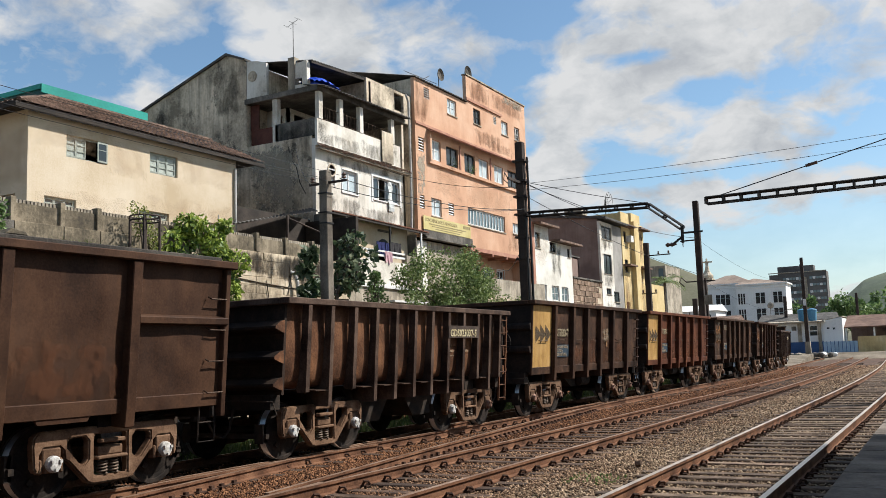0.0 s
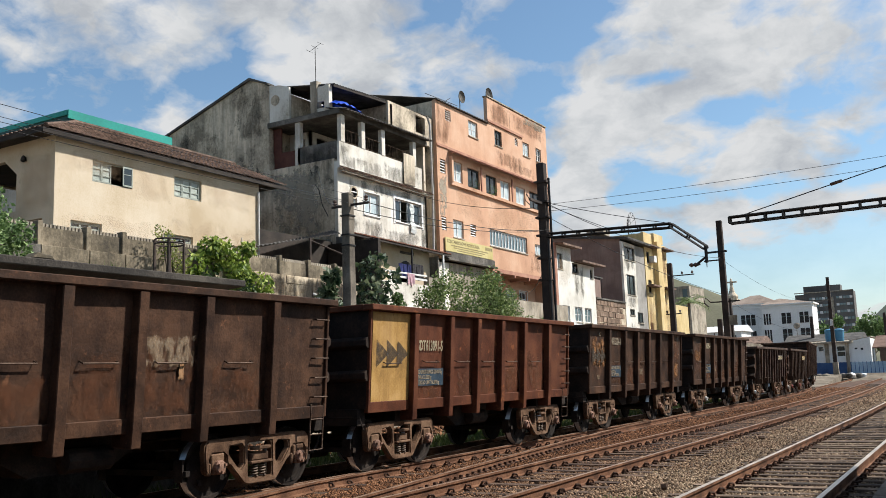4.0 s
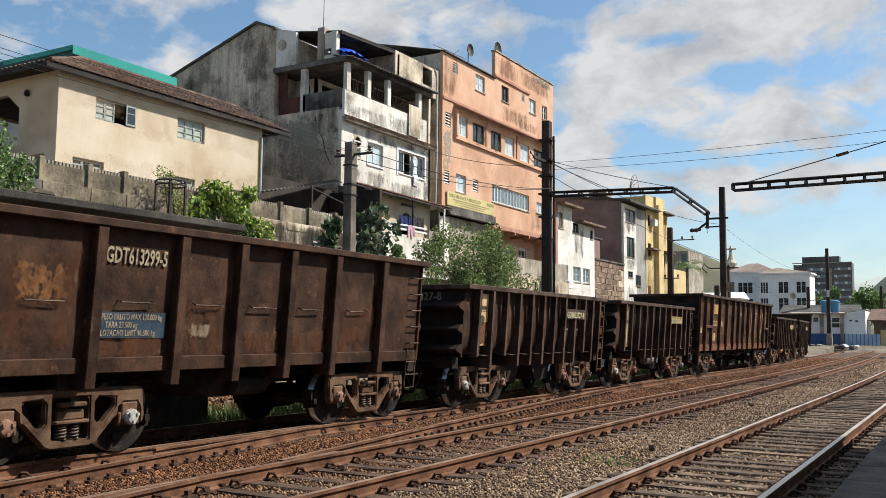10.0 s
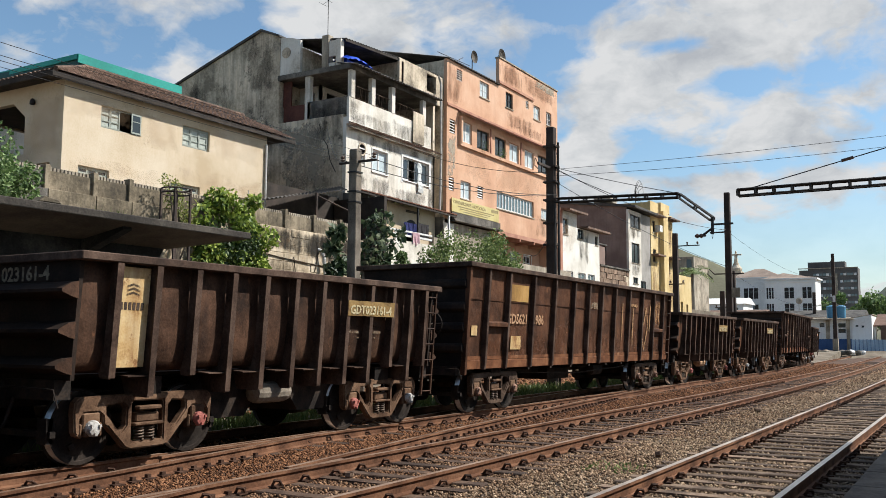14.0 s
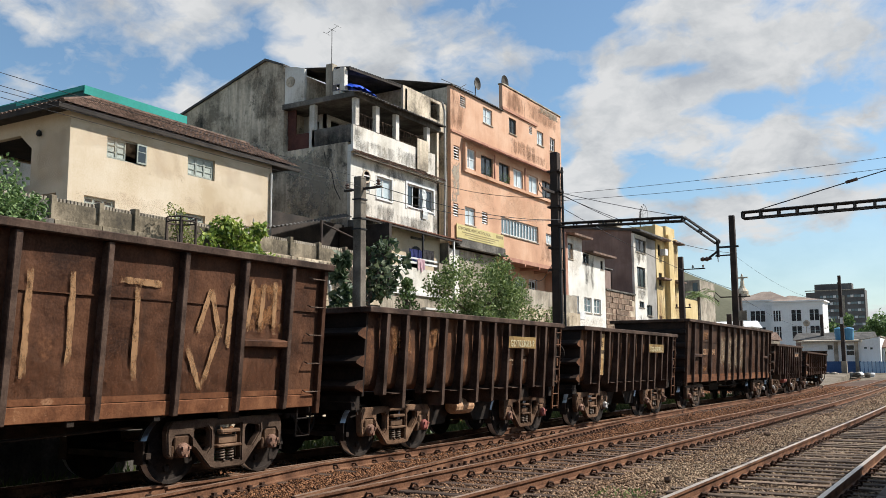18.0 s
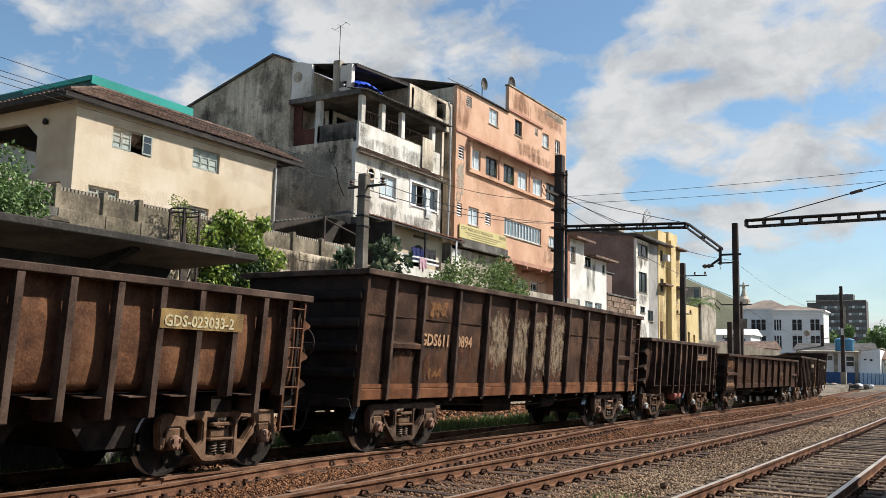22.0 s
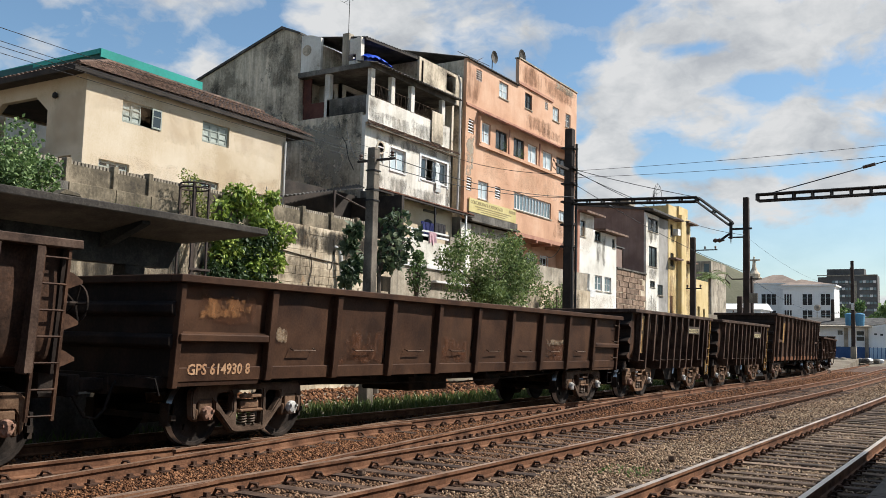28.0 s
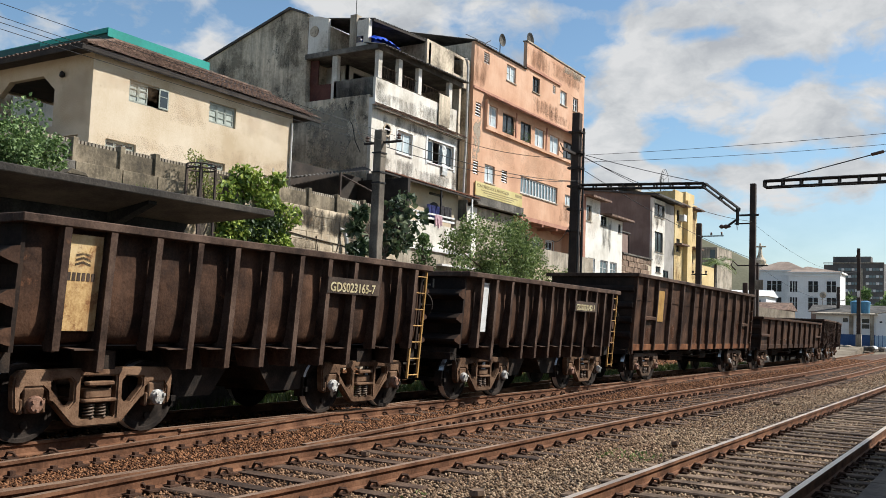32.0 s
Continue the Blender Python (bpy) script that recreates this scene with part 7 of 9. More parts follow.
H.put("terrace_roof", corrugated((-26.25, G + 0.2, 16.42), (-26.25, 40.4, 16.80), (-30.2, G + 0.2, 17.0), (-30.2, 40.4, 17.2), 24, 0.035), M_CORRU, None, "dark corrugated roof over the terrace")
H.put("terrace_roof_edge", MB().add([(-26.27, G + 0.2, 16.28), (-26.27, 40.4, 16.64), (-26.27, 40.4, 16.78), (-26.27, G + 0.2, 16.40), (-26.35, G + 0.2, 16.28), (-26.35, 40.4, 16.64), (-26.35, 40.4, 16.78), (-26.35, G + 0.2, 16.40)], [(0, 1, 2, 3), (7, 6, 5, 4), (0, 4, 5, 1), (3, 2, 6, 7), (0, 3, 7, 4), (1, 5, 6, 2)]), M_DARKWOOD_SHADE)
H.put("rear_roof", corrugated((-26.3, 39.9, 16.75), (-26.3, 44.0, 16.9), (-31, 39.9, 17.2), (-31, 44.0, 17.3), 16, 0.035), M_CORRU)
H.put("aerial", MB().tube([(-27.4, G + 0.2, 16.7), (-27.4, G + 0.2, 18.6)], 0.018, 5).tube([(-27.8, G + 0.2, 18.4), (-27.0, G + 0.2, 18.7)], 0.012, 4).tube([(-27.75, G - 0.1, 18.42), (-27.75, G + 0.5, 18.42)], 0.008, 4).tube([(-27.4, G - 0.1, 18.55), (-27.4, G + 0.5, 18.55)], 0.008, 4).tube([(-27.05, G - 0.1, 18.68), (-27.05, G + 0.5, 18.68)], 0.008, 4), M_FRAMEDARK, None, "television aerial")
tarp = MB()
for i in range(17):
    for j in range(9):
        u, v = i / 16, j / 8
        bulge = (math.sin(math.pi * (0.06 + 0.88 * u)) * math.sin(math.pi * (0.10 + 0.80 * v))) ** 0.45
        fold = 0.05 * noise.noise(Vector((i * 0.8, j * 0.8, 3.0))) + 0.03 * math.sin(i * 1.9 + j * 0.6)
        tarp.v.append((-25.98 - 1.15 * v, 34.55 + 2.35 * u, 15.06 + (0.72 - 0.10 * u) * bulge + fold))
tarp.f += [(i * 9 + j, (i + 1) * 9 + j, (i + 1) * 9 + j + 1, i * 9 + j + 1) for i in range(16) for j in range(8)]
tarp.box(-26.85, -26.3, 34.85, 36.6, 15.03, 15.40)
tagged(part("tarpaulin", tarp, M_BLUETARP), "bright blue tarpaulin over a water tank on the terrace", "tarpaulin")
H.put("downpipe", MB().tube([(-25.9, 43.0, 16.6), (-25.9, 43.25, 16.2), (-25.9, 43.3, 12.0), (-25.9, 43.2, 8.9)], 0.07, 8), M_PIPE, None, "tall pale drain pipe")
for a0, a1, z0, z1, m_ in ((-30.3, -26.1, 5.4, 9.0, M_MOULD), (-30.2, -27.0, 8.6, 12.4, M_PEEL), (-28.4, -26.05, 11.0, 13.4, M_MOULD), (-36.5, -30.4, 8.5, 13.0, M_MOULD), (-34.2, -31.2, 11.2, 13.4, M_PEEL), (-38.0, -33.0, 12.5, 15.6, M_MOULD), (-32.8, -30.4, 14.0, 17.2, M_MOULD)):
    stain(H, "y", G - 0.003, a0, a1, z0, z1, m_, "mould_stain" if m_ is M_MOULD else "peeled_patch")
for a0, a1, z0, z1, at_ in ((34.6, 38.6, 8.4, 9.9, -25.998), (37.8, 42.7, 8.4, 9.7, -25.998), (34.6, 42.7, 11.2, 11.9, -25.998), (42.0, 42.74, 8.5, 12.0, -25.998), (34.6, 38.5, 12.06, 12.9, -25.848), (38.0, 42.0, 12.06, 13.1, -25.848), (34.52, 35.4, 12.1, 13.38, -25.848)):
    stain(H, "x", at_, a0, a1, z0, z1, M_MOULD, "mould_stain")
# porch in front of the white house
PX = -24.3
porch = House("porch", "white porch with a railing and red tiled roof", "porch", (-25, 38, 5.2))
porch.put("porch_roof", MB().add([(PX - 0.0, 33.2, 8.46), (PX, 42.4, 8.34), (-26.0, 45.0, 8.80), (-26.0, 35.0, 8.90), (PX, 33.2, 8.38), (PX, 42.4, 8.26), (-26.0, 45.0, 8.70), (-26.0, 35.0, 8.80)], [(0, 1, 2, 3), (7, 6, 5, 4), (0, 4, 5, 1), (2, 6, 7, 3), (0, 3, 7, 4), (1, 5, 6, 2)]), M_DARKWOOD_SHADE)
tiles(porch, "tiling", None, M_TILE_RED, ((PX, 33.2, 8.47), (PX, 42.4, 8.36)), ((-25.98, 35.0, 8.9), (-25.98, 45.0, 8.82)), 0.22, 0.22, 0.36)
porch.put("parapet", MB().box(PX - 0.15, PX, 34.6, 41.0, 5.2, 6.50), M_WHITE, None, "stained white parapet")
porch.put("base_ledge", MB().box(PX - 0.2, PX + 0.12, 34.5, 41.2, 5.12, 5.26), M_FRAMEWHITE)
porch.put("base_ledge", MB().box(PX + 0.02, PX + 0.30, 38.2, 42.2, 4.45, 4.55), M_FRAMEWHITE)
porch.put("porch_back_wall", MB().box(-25.12, -25.0, 35.06, 41.2, 5.2, 8.60), M_CREAM, None, "cream back wall of the porch")
porch.put("lamp_board", MB().box(-24.998, -24.95, 38.3, 39.6, 8.12, 8.24), M_CONC_DARK)
porch.put("base_wall", MB().box(-25.0, PX + 0.02, 34.6, 45.0, -0.3, 5.12), M_CONC, None, "stained base wall")
porch.put("rail", MB().box(PX - 0.12, PX - 0.02, 35.5, 39.8, 6.72, 6.82).box(PX - 0.12, PX - 0.02, 35.5, 39.8, 6.95, 7.03).box(PX - 0.12, PX - 0.02, 36.4, 36.5, 6.5, 7.03).box(PX - 0.12, PX - 0.02, 38.0, 38.1, 6.5, 7.03), M_FRAMEWHITE, None, "white wooden railing")
porch.put("pillar", MB().box(PX - 0.2, PX, 34.62, 35.05, 6.5, 8.42), M_WHITE)
porch.put("pillar", MB().box(PX - 0.12, PX - 0.04, 38.45, 38.53, 6.5, 8.36), M_FRAMEDARK)
porch.put("side_pier", MB().box(PX - 0.3, PX + 0.02, 39.9, 41.3, 5.2, 6.95), M_CONC)
porch.put("post", MB().box(PX - 0.08, PX, 41.5, 41.6, 5.2, 8.28), M_FRAMEWHITE)
porch.put("end_wall", MB().box(-26.0, PX - 0.2, 34.3, 34.45, 5.2, 8.6), M_CONC_DARK)
porch.put("tarp_screen", MB().box(-26.0, PX - 0.2, 41.25, 41.35, 5.2, 8.2), M_CONC_DARK)
porch.put("doorway", MB().lathe([(0.62, -24.995), (0.62, -24.96)], "x", 20).moved(0, 38.8, 7.15).box(-24.995, -24.96, 38.18, 39.42, 5.3, 7.15), M_FRAMEDARK, None, "dark arched doorway")
for y0, y1, z0, z1, mat_, lab in ((37.55, 38.75, 6.85, 7.50, M_CLOTH_NAVY, "navy laundry hung inside the porch"), (37.85, 38.50, 6.40, 6.99, M_CLOTH_PINK, "pink towel over the railing"), (38.85, 39.85, 6.80, 7.58, M_CLOTH_DARK, "dark laundry hung inside the porch")):
    mb = MB()
    LX = PX if mat_ is M_CLOTH_PINK else PX - 0.30
    for i in range(7):
        y = y0 + (y1 - y0) * i / 6
        mb.v += [(LX + 0.03 + 0.03 * math.sin(i * 2.1), y, z1), (LX + 0.03 + 0.06 * math.sin(i * 2.1 + 0.6), y + 0.04 * math.sin(i), z0 + 0.08 * math.sin(i * 1.4)), (LX - 0.0 + 0.03 * math.sin(i * 2.1), y, z1), (LX - 0.0 + 0.06 * math.sin(i * 2.1 + 0.6), y + 0.04 * math.sin(i), z0 + 0.08 * math.sin(i * 1.4))]
    mb.f += [(4 * i, 4 * i + 4, 4 * i + 5, 4 * i + 1) for i in range(6)] + [(4 * i + 2, 4 * i + 3, 4 * i + 7, 4 * i + 6) for i in range(6)]
    tagged(part("laundry", mb, mat_), lab, "laundry", group="laundry on the porch")
# lean-to between the cream and white houses
lean = House("lean_to", "dark corrugated lean-to behind the wall", "shed", (-24, 31, 5.4))
lean.put("roof", corrugated((-22.95, 25.3, 6.85), (-23.05, 30.7, 8.02), (-25.95, 28.9, 7.55), (-26.15, 34.3, 8.95), 22, 0.035), M_CORRU, None, "old corrugated roof sheets")
# the shed's deep interior shade is painted into these dark walls
lean.put("back_wall", MB().box(-27, -26.3, 29.0, 34.4, 5.2, 8.4), M_DARKWOOD_SHADE)
lean.put("side_wall", MB().box(-26.2, -23.3, 33.9, 34.1, 5.2, 8.2), M_DARKWOOD_SHADE)
lean.put("post", MB().box(-23.0, -22.92, 28.5, 28.58, 5.4, 7.55), M_POLEDARK)
lean.put("beam", MB().tube([(-22.96, 28.5, 7.45), (-22.96, 31.2, 7.0)], 0.035, 5), M_POLEDARK)

# --- the salmon house ---
pink_house = House("salmon_house", "four-storey salmon rendered house with many windows", "house", (-31, 52, 5.2))
H = pink_house
P = -26.0
Y0, Y1 = 44.09, 60.06
row_top = [(48.09, 49.30, 16.66, 17.68), (51.66, 52.70, 16.80, 17.84), (55.95, 57.0, 16.95, 17.94), (58.10, 59.0, 16.95, 17.94)]
vents = [(45.21, 45.89, 16.98, 17.66), (54.70, 55.15, 17.40, 17.98), (44.42, 45.05, 13.62, 14.47), (44.36, 44.93, 10.23, 11.03), (47.82, 48.52, 10.25, 11.02)]
row_mid = [(45.81, 47.10, 13.38, 14.64), (47.75, 49.30, 13.34, 14.55), (50.15, 51.65, 13.32, 14.55), (52.20, 53.60, 13.32, 14.55), (54.50, 55.95, 13.32, 14.52), (56.65, 58.4, 13.32, 14.52)]
row_low = [(45.73, 46.96, 9.95, 11.03), (50.37, 55.90, 9.95, 11.06), (57.15, 58.3, 10.05, 10.82)]
H.wall("front_wall", pierced(P, 0.22, Y0, Y1, 8.55, 17.96, row_top + vents + row_mid + row_low), M_PINK, "salmon front wall")
H.wall("parapet", MB().box(P - 0.25, P, 50.75, 55.8, 17.962, 19.82).box(P - 0.25, P, 55.8, Y1, 17.962, 19.84), M_PINK, "salmon parapet")
H.put("parapet_band", MB().box(P + 0.001, P + 0.10, 50.6, 55.9, 18.14, 18.30), M_PINKDARK)
H.put("coping", MB().box(P - 0.3, P + 0.06, 50.7, Y1 + 0.05, 19.84, 19.92), M_CONC)
H.wall("side_wall", MB().box(-37, P - 0.221, Y0, Y0 + 0.22, 5.2, 17.9), M_GREYWALL, "mould-grey side wall")
H.wall("side_wall", MB().box(-37, P - 0.26, Y1 - 0.22, Y1, 5.2, 19.8), M_PINK)
H.wall("back_wall", MB().box(-37.2, -37, Y0, Y1, 5.2, 18.2), M_GREYWALL)
H.put("roof", MB().box(-37, P - 0.26, Y0 + 0.22, Y1 - 0.22, 17.80, 17.95), M_CORRU, None, "dark flat roof")
H.put("roof_edge", corrugated((P + 0.15, Y0 - 0.1, 17.98), (P + 0.15, 50.7, 18.02), (-31, Y0 - 0.1, 19.2), (-31, 50.7, 19.3), 20, 0.04), M_CORRU, None, "dark corrugated roof sheets")
for y, z, r_ in ((48.2, 19.25, 0.40), (52.0, 20.35, 0.50)):
    H.put("satellite_dish", MB().lathe([(0.02, 0.0), (r_ * 0.6, 0.05), (r_, 0.16), (r_, 0.18), (r_ * 0.6, 0.07), (0.02, 0.02)], "x", 18).moved(P - 0.6, y, z).tube([(P - 0.6, y, z), (P - 0.6, y, z - 0.9)], 0.03, 6), M_CONC_DARK, None, "grey satellite dish")
H.put("roof_wire", MB().tube([(P - 1.2, 47.0, 18.7), (P - 1.2, 48.1, 19.3)], 0.02, 4).tube([(P - 1.2, 45.0, 18.8), (P - 1.2, 49.0, 19.0)], 0.02, 4), M_FRAMEDARK)
for y0, y1, z0, z1 in row_top:
    window(H, y0, y1, z0, z1, P, M_FRAMEWHITE if y0 < 50 or y0 > 55 else M_FRAMEDARK, 2, 1, M_CURTAIN if 47 < y0 < 50 or 55 < y0 < 57.5 else M_GLASS, True)
for y0, y1, z0, z1 in vents:
    vent(H, y0, y1, z0, z1, P)
for i, (y0, y1, z0, z1) in enumerate(row_mid):
    window(H, y0, y1, z0, z1, P, M_FRAMEWHITE if i in (0, 3, 4) else M_FRAMEDARK, 2, 1 if i == 0 else 0, (M_CURTAIN, M_GLASS, M_GLASS, M_CURTAIN, M_CURTAIN, M_GLASS)[i], False)
for y in (48.4, 50.8):
    H.put("window_plant", leaves_at((P + 0.12, y, 13.55), 0.34, 120, 0.07, 11), M_LEAF_DARK if y < 50 else M_LEAF, None, "potted plant on the window ledge")
window(H, *row_low[0], P, M_FRAMEWHITE, 2, 0, M_CURTAIN, True)
window(H, *row_low[1], P, M_FRAMEWHITE, 12, 0, M_GLASS_PALE, True, label="long band of narrow panes")
window(H, *row_low[2], P, M_FRAMEWHITE, 2, 0, M_CURTAIN, True)
# the framed band round the middle windows
H.put("ledge", MB().box(P + 0.001, P + 0.16, 45.45, 58.9, 13.06, 13.24).box(P + 0.001, P + 0.22, 45.45, 45.65, 13.24, 14.8), M_PINK, None, "projecting salmon ledge")
tiles(H, "hood_tiles", None, M_TILE_RED, ((P + 0.45, 45.4, 14.86), (P + 0.45, 59.0, 14.92)), ((P + 0.005, 45.4, 15.16), (P + 0.005, 59.0, 15.22)), 0.2, 0.2, 0.46)
H.put("cornice", MB().box(P + 0.001, P + 0.07, Y0, Y1, 15.20, 15.34), M_PINKDARK)
for y in (49.45, 53.85):
    H.put("bracket", MB().box(P + 0.005, P + 0.06, y, y + 0.15, 13.24, 14.85), M_PINKDARK)
for a0, a1, z0, z1, m_ in ((50.8, 54.2, 18.3, 19.8, M_BROWNSTAIN), (53.8, 59.8, 18.4, 19.7, M_BROWNSTAIN), (55.8, 60.0, 19.2, 19.84, M_PEEL), (51.6, 56.0, 15.5, 16.6, M_BROWNSTAIN), (53.5, 58.0, 15.4, 16.2, M_BROWNSTAIN), (44.1, 45.8, 15.4, 17.9, M_BROWNSTAIN), (44.1, 45.2, 11.0, 13.6, M_PEEL), (46.0, 49.6, 11.2, 13.0, M_TANSTAIN), (50.0, 57.5, 11.1, 12.9, M_TANSTAIN), (56.0, 60.0, 8.7, 10.4, M_BROWNSTAIN)):
    stain(H, "x", P + 0.002, a0, a1, z0, z1, m_, {M_PEEL: "peeled_patch", M_MOULD: "mould_stain"}.get(m_, "damp_stain"))
stain(H, "y", Y0 - 0.003, -29.5, -26.2, 12.0, 17.8, M_MOULD, "mould_stain")
# sign board, with writing that can be read and bars for the rest
sign = H.put("sign_board", MB().box(P + 0.05, P + 0.11, 44.55, 50.45, 9.02, 9.82), M_SIGN, None, "yellow sign board of an office")
t = lettering("sign_writing", "CONTABILIDADE E ADVOCACIA", 0.27, M_SIGNTEXT, sign, pose(*(Vector((P + 0.115, 44.7, 9.52)) - H.base)) @ LETTER_SIDE)
H.put("sign_bars", MB().box(P + 0.112, P + 0.118, 49.45, 50.35, 9.54, 9.72).box(P + 0.112, P + 0.118, 45.2, 49.8, 9.36, 9.42).box(P + 0.112, P + 0.118, 45.5, 49.3, 9.24, 9.29).box(P + 0.112, P + 0.118, 45.9, 49.0, 9.11, 9.16), M_SIGNTEXT, sign)
H.put("awning_board", MB().box(P + 0.001, P + 0.35, 44.5, 50.6, 8.46, 8.56).box(P + 0.05, P + 0.15, 44.5, 50.6, 8.561, 8.98), M_CONC_DARK, None, "dark weathered awning board")
# recessed ground floor below the overhang
H.put("overhang_beam", MB().box(-28.0, P, 50.2, Y1, 8.30, 8.548), M_PINKDARK)
for y in (51.4, 53.6, 55.8, 58.0):
    H.put("joist", MB().box(-28.2, P + 0.05, y, y + 0.16, 8.12, 8.30), M_PINKDARK)
low_holes = [(51.6, 53.4, 6.5, 7.7), (53.9, 54.5, 6.3, 7.7), (55.1, 56.4, 6.5, 7.6), (57.2, 58.4, 5.6, 7.6)]
H.wall("ground_floor_wall", pierced(-27.4, 0.2, 44.4, Y1, 5.2, 8.3, low_holes), M_PINK, "pale pink ground floor wall")
for hh in low_holes:
    window(H, *hh, -27.4, M_FRAMEDARK if hh[0] < 54 else M_FRAMEWHITE, 3 if hh[0] < 54 else 2, 3, M_GLASS, True, surround=0.06 if hh[0] > 55 else 0)
H.put("yellow_pier", MB().box(-26.4, -26.0, 49.9, 50.3, 5.2, 8.4), M_YELLOWWALL)
H.put("dark_doorway_wall", MB().box(-26.3, -26.15, 44.6, 49.8, 5.2, 8.4), M_CONC)
H.put("garden_wall", MB().box(-25.6, -25.2, 50.5, 60.5, 5.2, 6.55), M_CONC, None, "stained garden wall")

# --- the small white house, the grey house and the ochre house ---
small_white = House("small_white_house", "small stained white house with dark eaves", "house", (-29, 65, 5.6))
H = small_white
hs = [(61.0, 61.95, 9.42, 10.60), (63.75, 65.0, 9.35, 10.12), (67.4, 68.0, 9.18, 9.9), (61.45, 62.83, 5.56, 6.75), (63.83, 65.34, 5.6, 6.76), (65.82, 67.24, 5.6, 6.76)]
H.wall("front_wall", pierced(-26.0, 0.2, 60.9, 63.6, -0.3, 11.15, hs), M_WHITECLEAN)
H.wall("front_wall", pierced(-26.0, 0.2, 63.601, 68.3, -0.3, 10.15, hs), M_WHITECLEAN)
stain(H, "x", -25.998, 63.7, 66.2, 7.4, 10.1, M_MOULD, "mould_stain")
stain(H, "x", -25.998, 61.0, 63.5, 8.0, 11.1, M_TANSTAIN, "damp_stain")
stain(H, "x", -25.998, 62.0, 68.2, 3.6, 5.5, M_TANSTAIN, "damp_stain")
H.wall("side_wall", MB().box(-34, -26.0, 60.5, 60.899, -0.3, 11.3), M_PINKDARK)
H.wall("side_wall", MB().box(-34, -26.2, 68.2, 68.4, 5.6, 10.1), M_GREYWALL)
H.wall("back_wall", MB().box(-34.2, -34, 60.6, 68.4, 5.6, 11), M_GREYWALL)
H.put("roof", MB().prism([(-25.3, 11.1), (-34, 11.9), (-34, 12.05), (-25.3, 11.25)], 60.6, 64.2), M_TILE)
H.put("roof", MB().prism([(-25.3, 10.15), (-34, 10.9), (-34, 11.05), (-25.3, 10.3)], 64.201, 69.2), M_TILE)
for i, hh in enumerate(hs):
    window(H, *hh, -26.0, M_FRAMEDARK if i < 3 else M_FRAMEWHITE, 1 if i in (0, 2) else 2, 1, M_GLASS if i < 3 else M_GLASS_PALE, True)
H.put("air_conditioner", MB().box(-26.0, -25.5, 61.8, 62.8, 5.0, 5.52), M_FRAMEWHITE)
brick_yard = House("yard_wall", "patchy brick yard wall between the houses", "wall", (-26, 72, 5.6))
brick_yard.wall("wall", MB().box(-26.30, -26.03, 68.35, 75.38, -0.3, 7.60), M_STONEWALL)
STONE_MESH = [MB().box(-0.04, 0.04, 0.03, w_ - 0.03, 0.02, h_ - 0.02).mesh("stone", M_BROWNSTONE, bevel=0.02) for w_, h_ in ((0.9, 0.46), (1.4, 0.46), (0.65, 0.46))]
for j in range(9):
    y = 68.4
    while y < 75.3:
        k = rng.randrange(3)
        w_ = (0.9, 1.4, 0.65)[k]
        if y + w_ > 75.4:
            break
        part("stone", STONE_MESH[k], None, brick_yard.ob, m=Matrix.Translation(-brick_yard.base) @ pose(-26.03 + rng.uniform(-0.02, 0.03), y, 3.45 + j * 0.46, rng.uniform(-2, 2), 0, 0))
        y += w_
brick_yard.put("coping", MB().box(-26.35, -25.9, 68.4, 75.35, 7.61, 7.74), M_CONC_DARK)
brick_yard.put("shed_roof", MB().prism([(-26.5, 9.5), (-31, 10.2), (-31, 10.3), (-26.5, 9.6)], 68.6, 71.5), M_CORRU)
brick_yard.put("shed_wall", MB().box(-31, -26.6, 71.2, 71.4, 5.6, 9.5).box(-26.8, -26.6, 68.6, 71.4, 7.8, 9.4), M_BROWNWALL)

grey_house = House("grey_house", "house with a plain brown flank and a worn white front", "house", (-30, 78.5, 5.6))
H = grey_house
hs = [(76.15, 78.3, 8.45, 10.25), (75.9, 78.7, 11.55, 12.75), (76.5, 77.8, 6.65, 7.2), (78.5, 80.15, 6.05, 7.0)]
H.wall("front_wall", pierced(-26.0, 0.2, 75.4, 78.8, -0.3, 13.1, hs), M_WHITE)
H.wall("front_wall", pierced(-26.06, 0.14, 78.801, 81.6, -0.3, 13.1, hs), M_GREYPLAIN, "grey rendered strip of the front")
for a0, a1, z0, z1 in ((75.5, 78.7, 10.4, 13.0), (75.5, 78.7, 3.0, 6.4), (75.5, 78.7, 7.2, 8.4)):
    stain(H, "x", -25.998, a0, a1, z0, z1, M_MOULD, "mould_stain")
H.wall("flank_wall", MB().prism([(-33, 5.6), (-26.2, 5.6), (-26.2, 13.4), (-33, 14.15)], 75.4, 75.65), M_BROWNWALL, "plain mauve-brown flank wall")
H.wall("back_wall", MB().box(-33.2, -33, 75.4, 81.6, 5.6, 13.9), M_GREYWALL)
H.put("roof", MB().prism([(-25.3, 13.2), (-33.2, 14.1), (-33.2, 14.3), (-25.3, 13.4)], 75.2, 81.6), M_CORRU)
H.put("water_tank", MB().box(-29.5, -27.9, 76.2, 77.8, 14.0, 14.6), M_CONC)
for hh in hs:
    window(H, *hh, -26.0, M_FRAMEDARK, 2, 0, M_GLASS, True)

ochre_house = House("ochre_house", "ochre yellow house with a corner pilaster", "house", (-30, 85.5, 5.6))
H = ochre_house
hs = [(82.2, 83.0, 11.8, 12.9), (82.2, 83.2, 9.0, 10.2), (86.4, 87.6, 8.3, 9.5), (82.0, 82.9, 4.4, 6.2), (86.4, 87.0, 4.4, 6.0)]
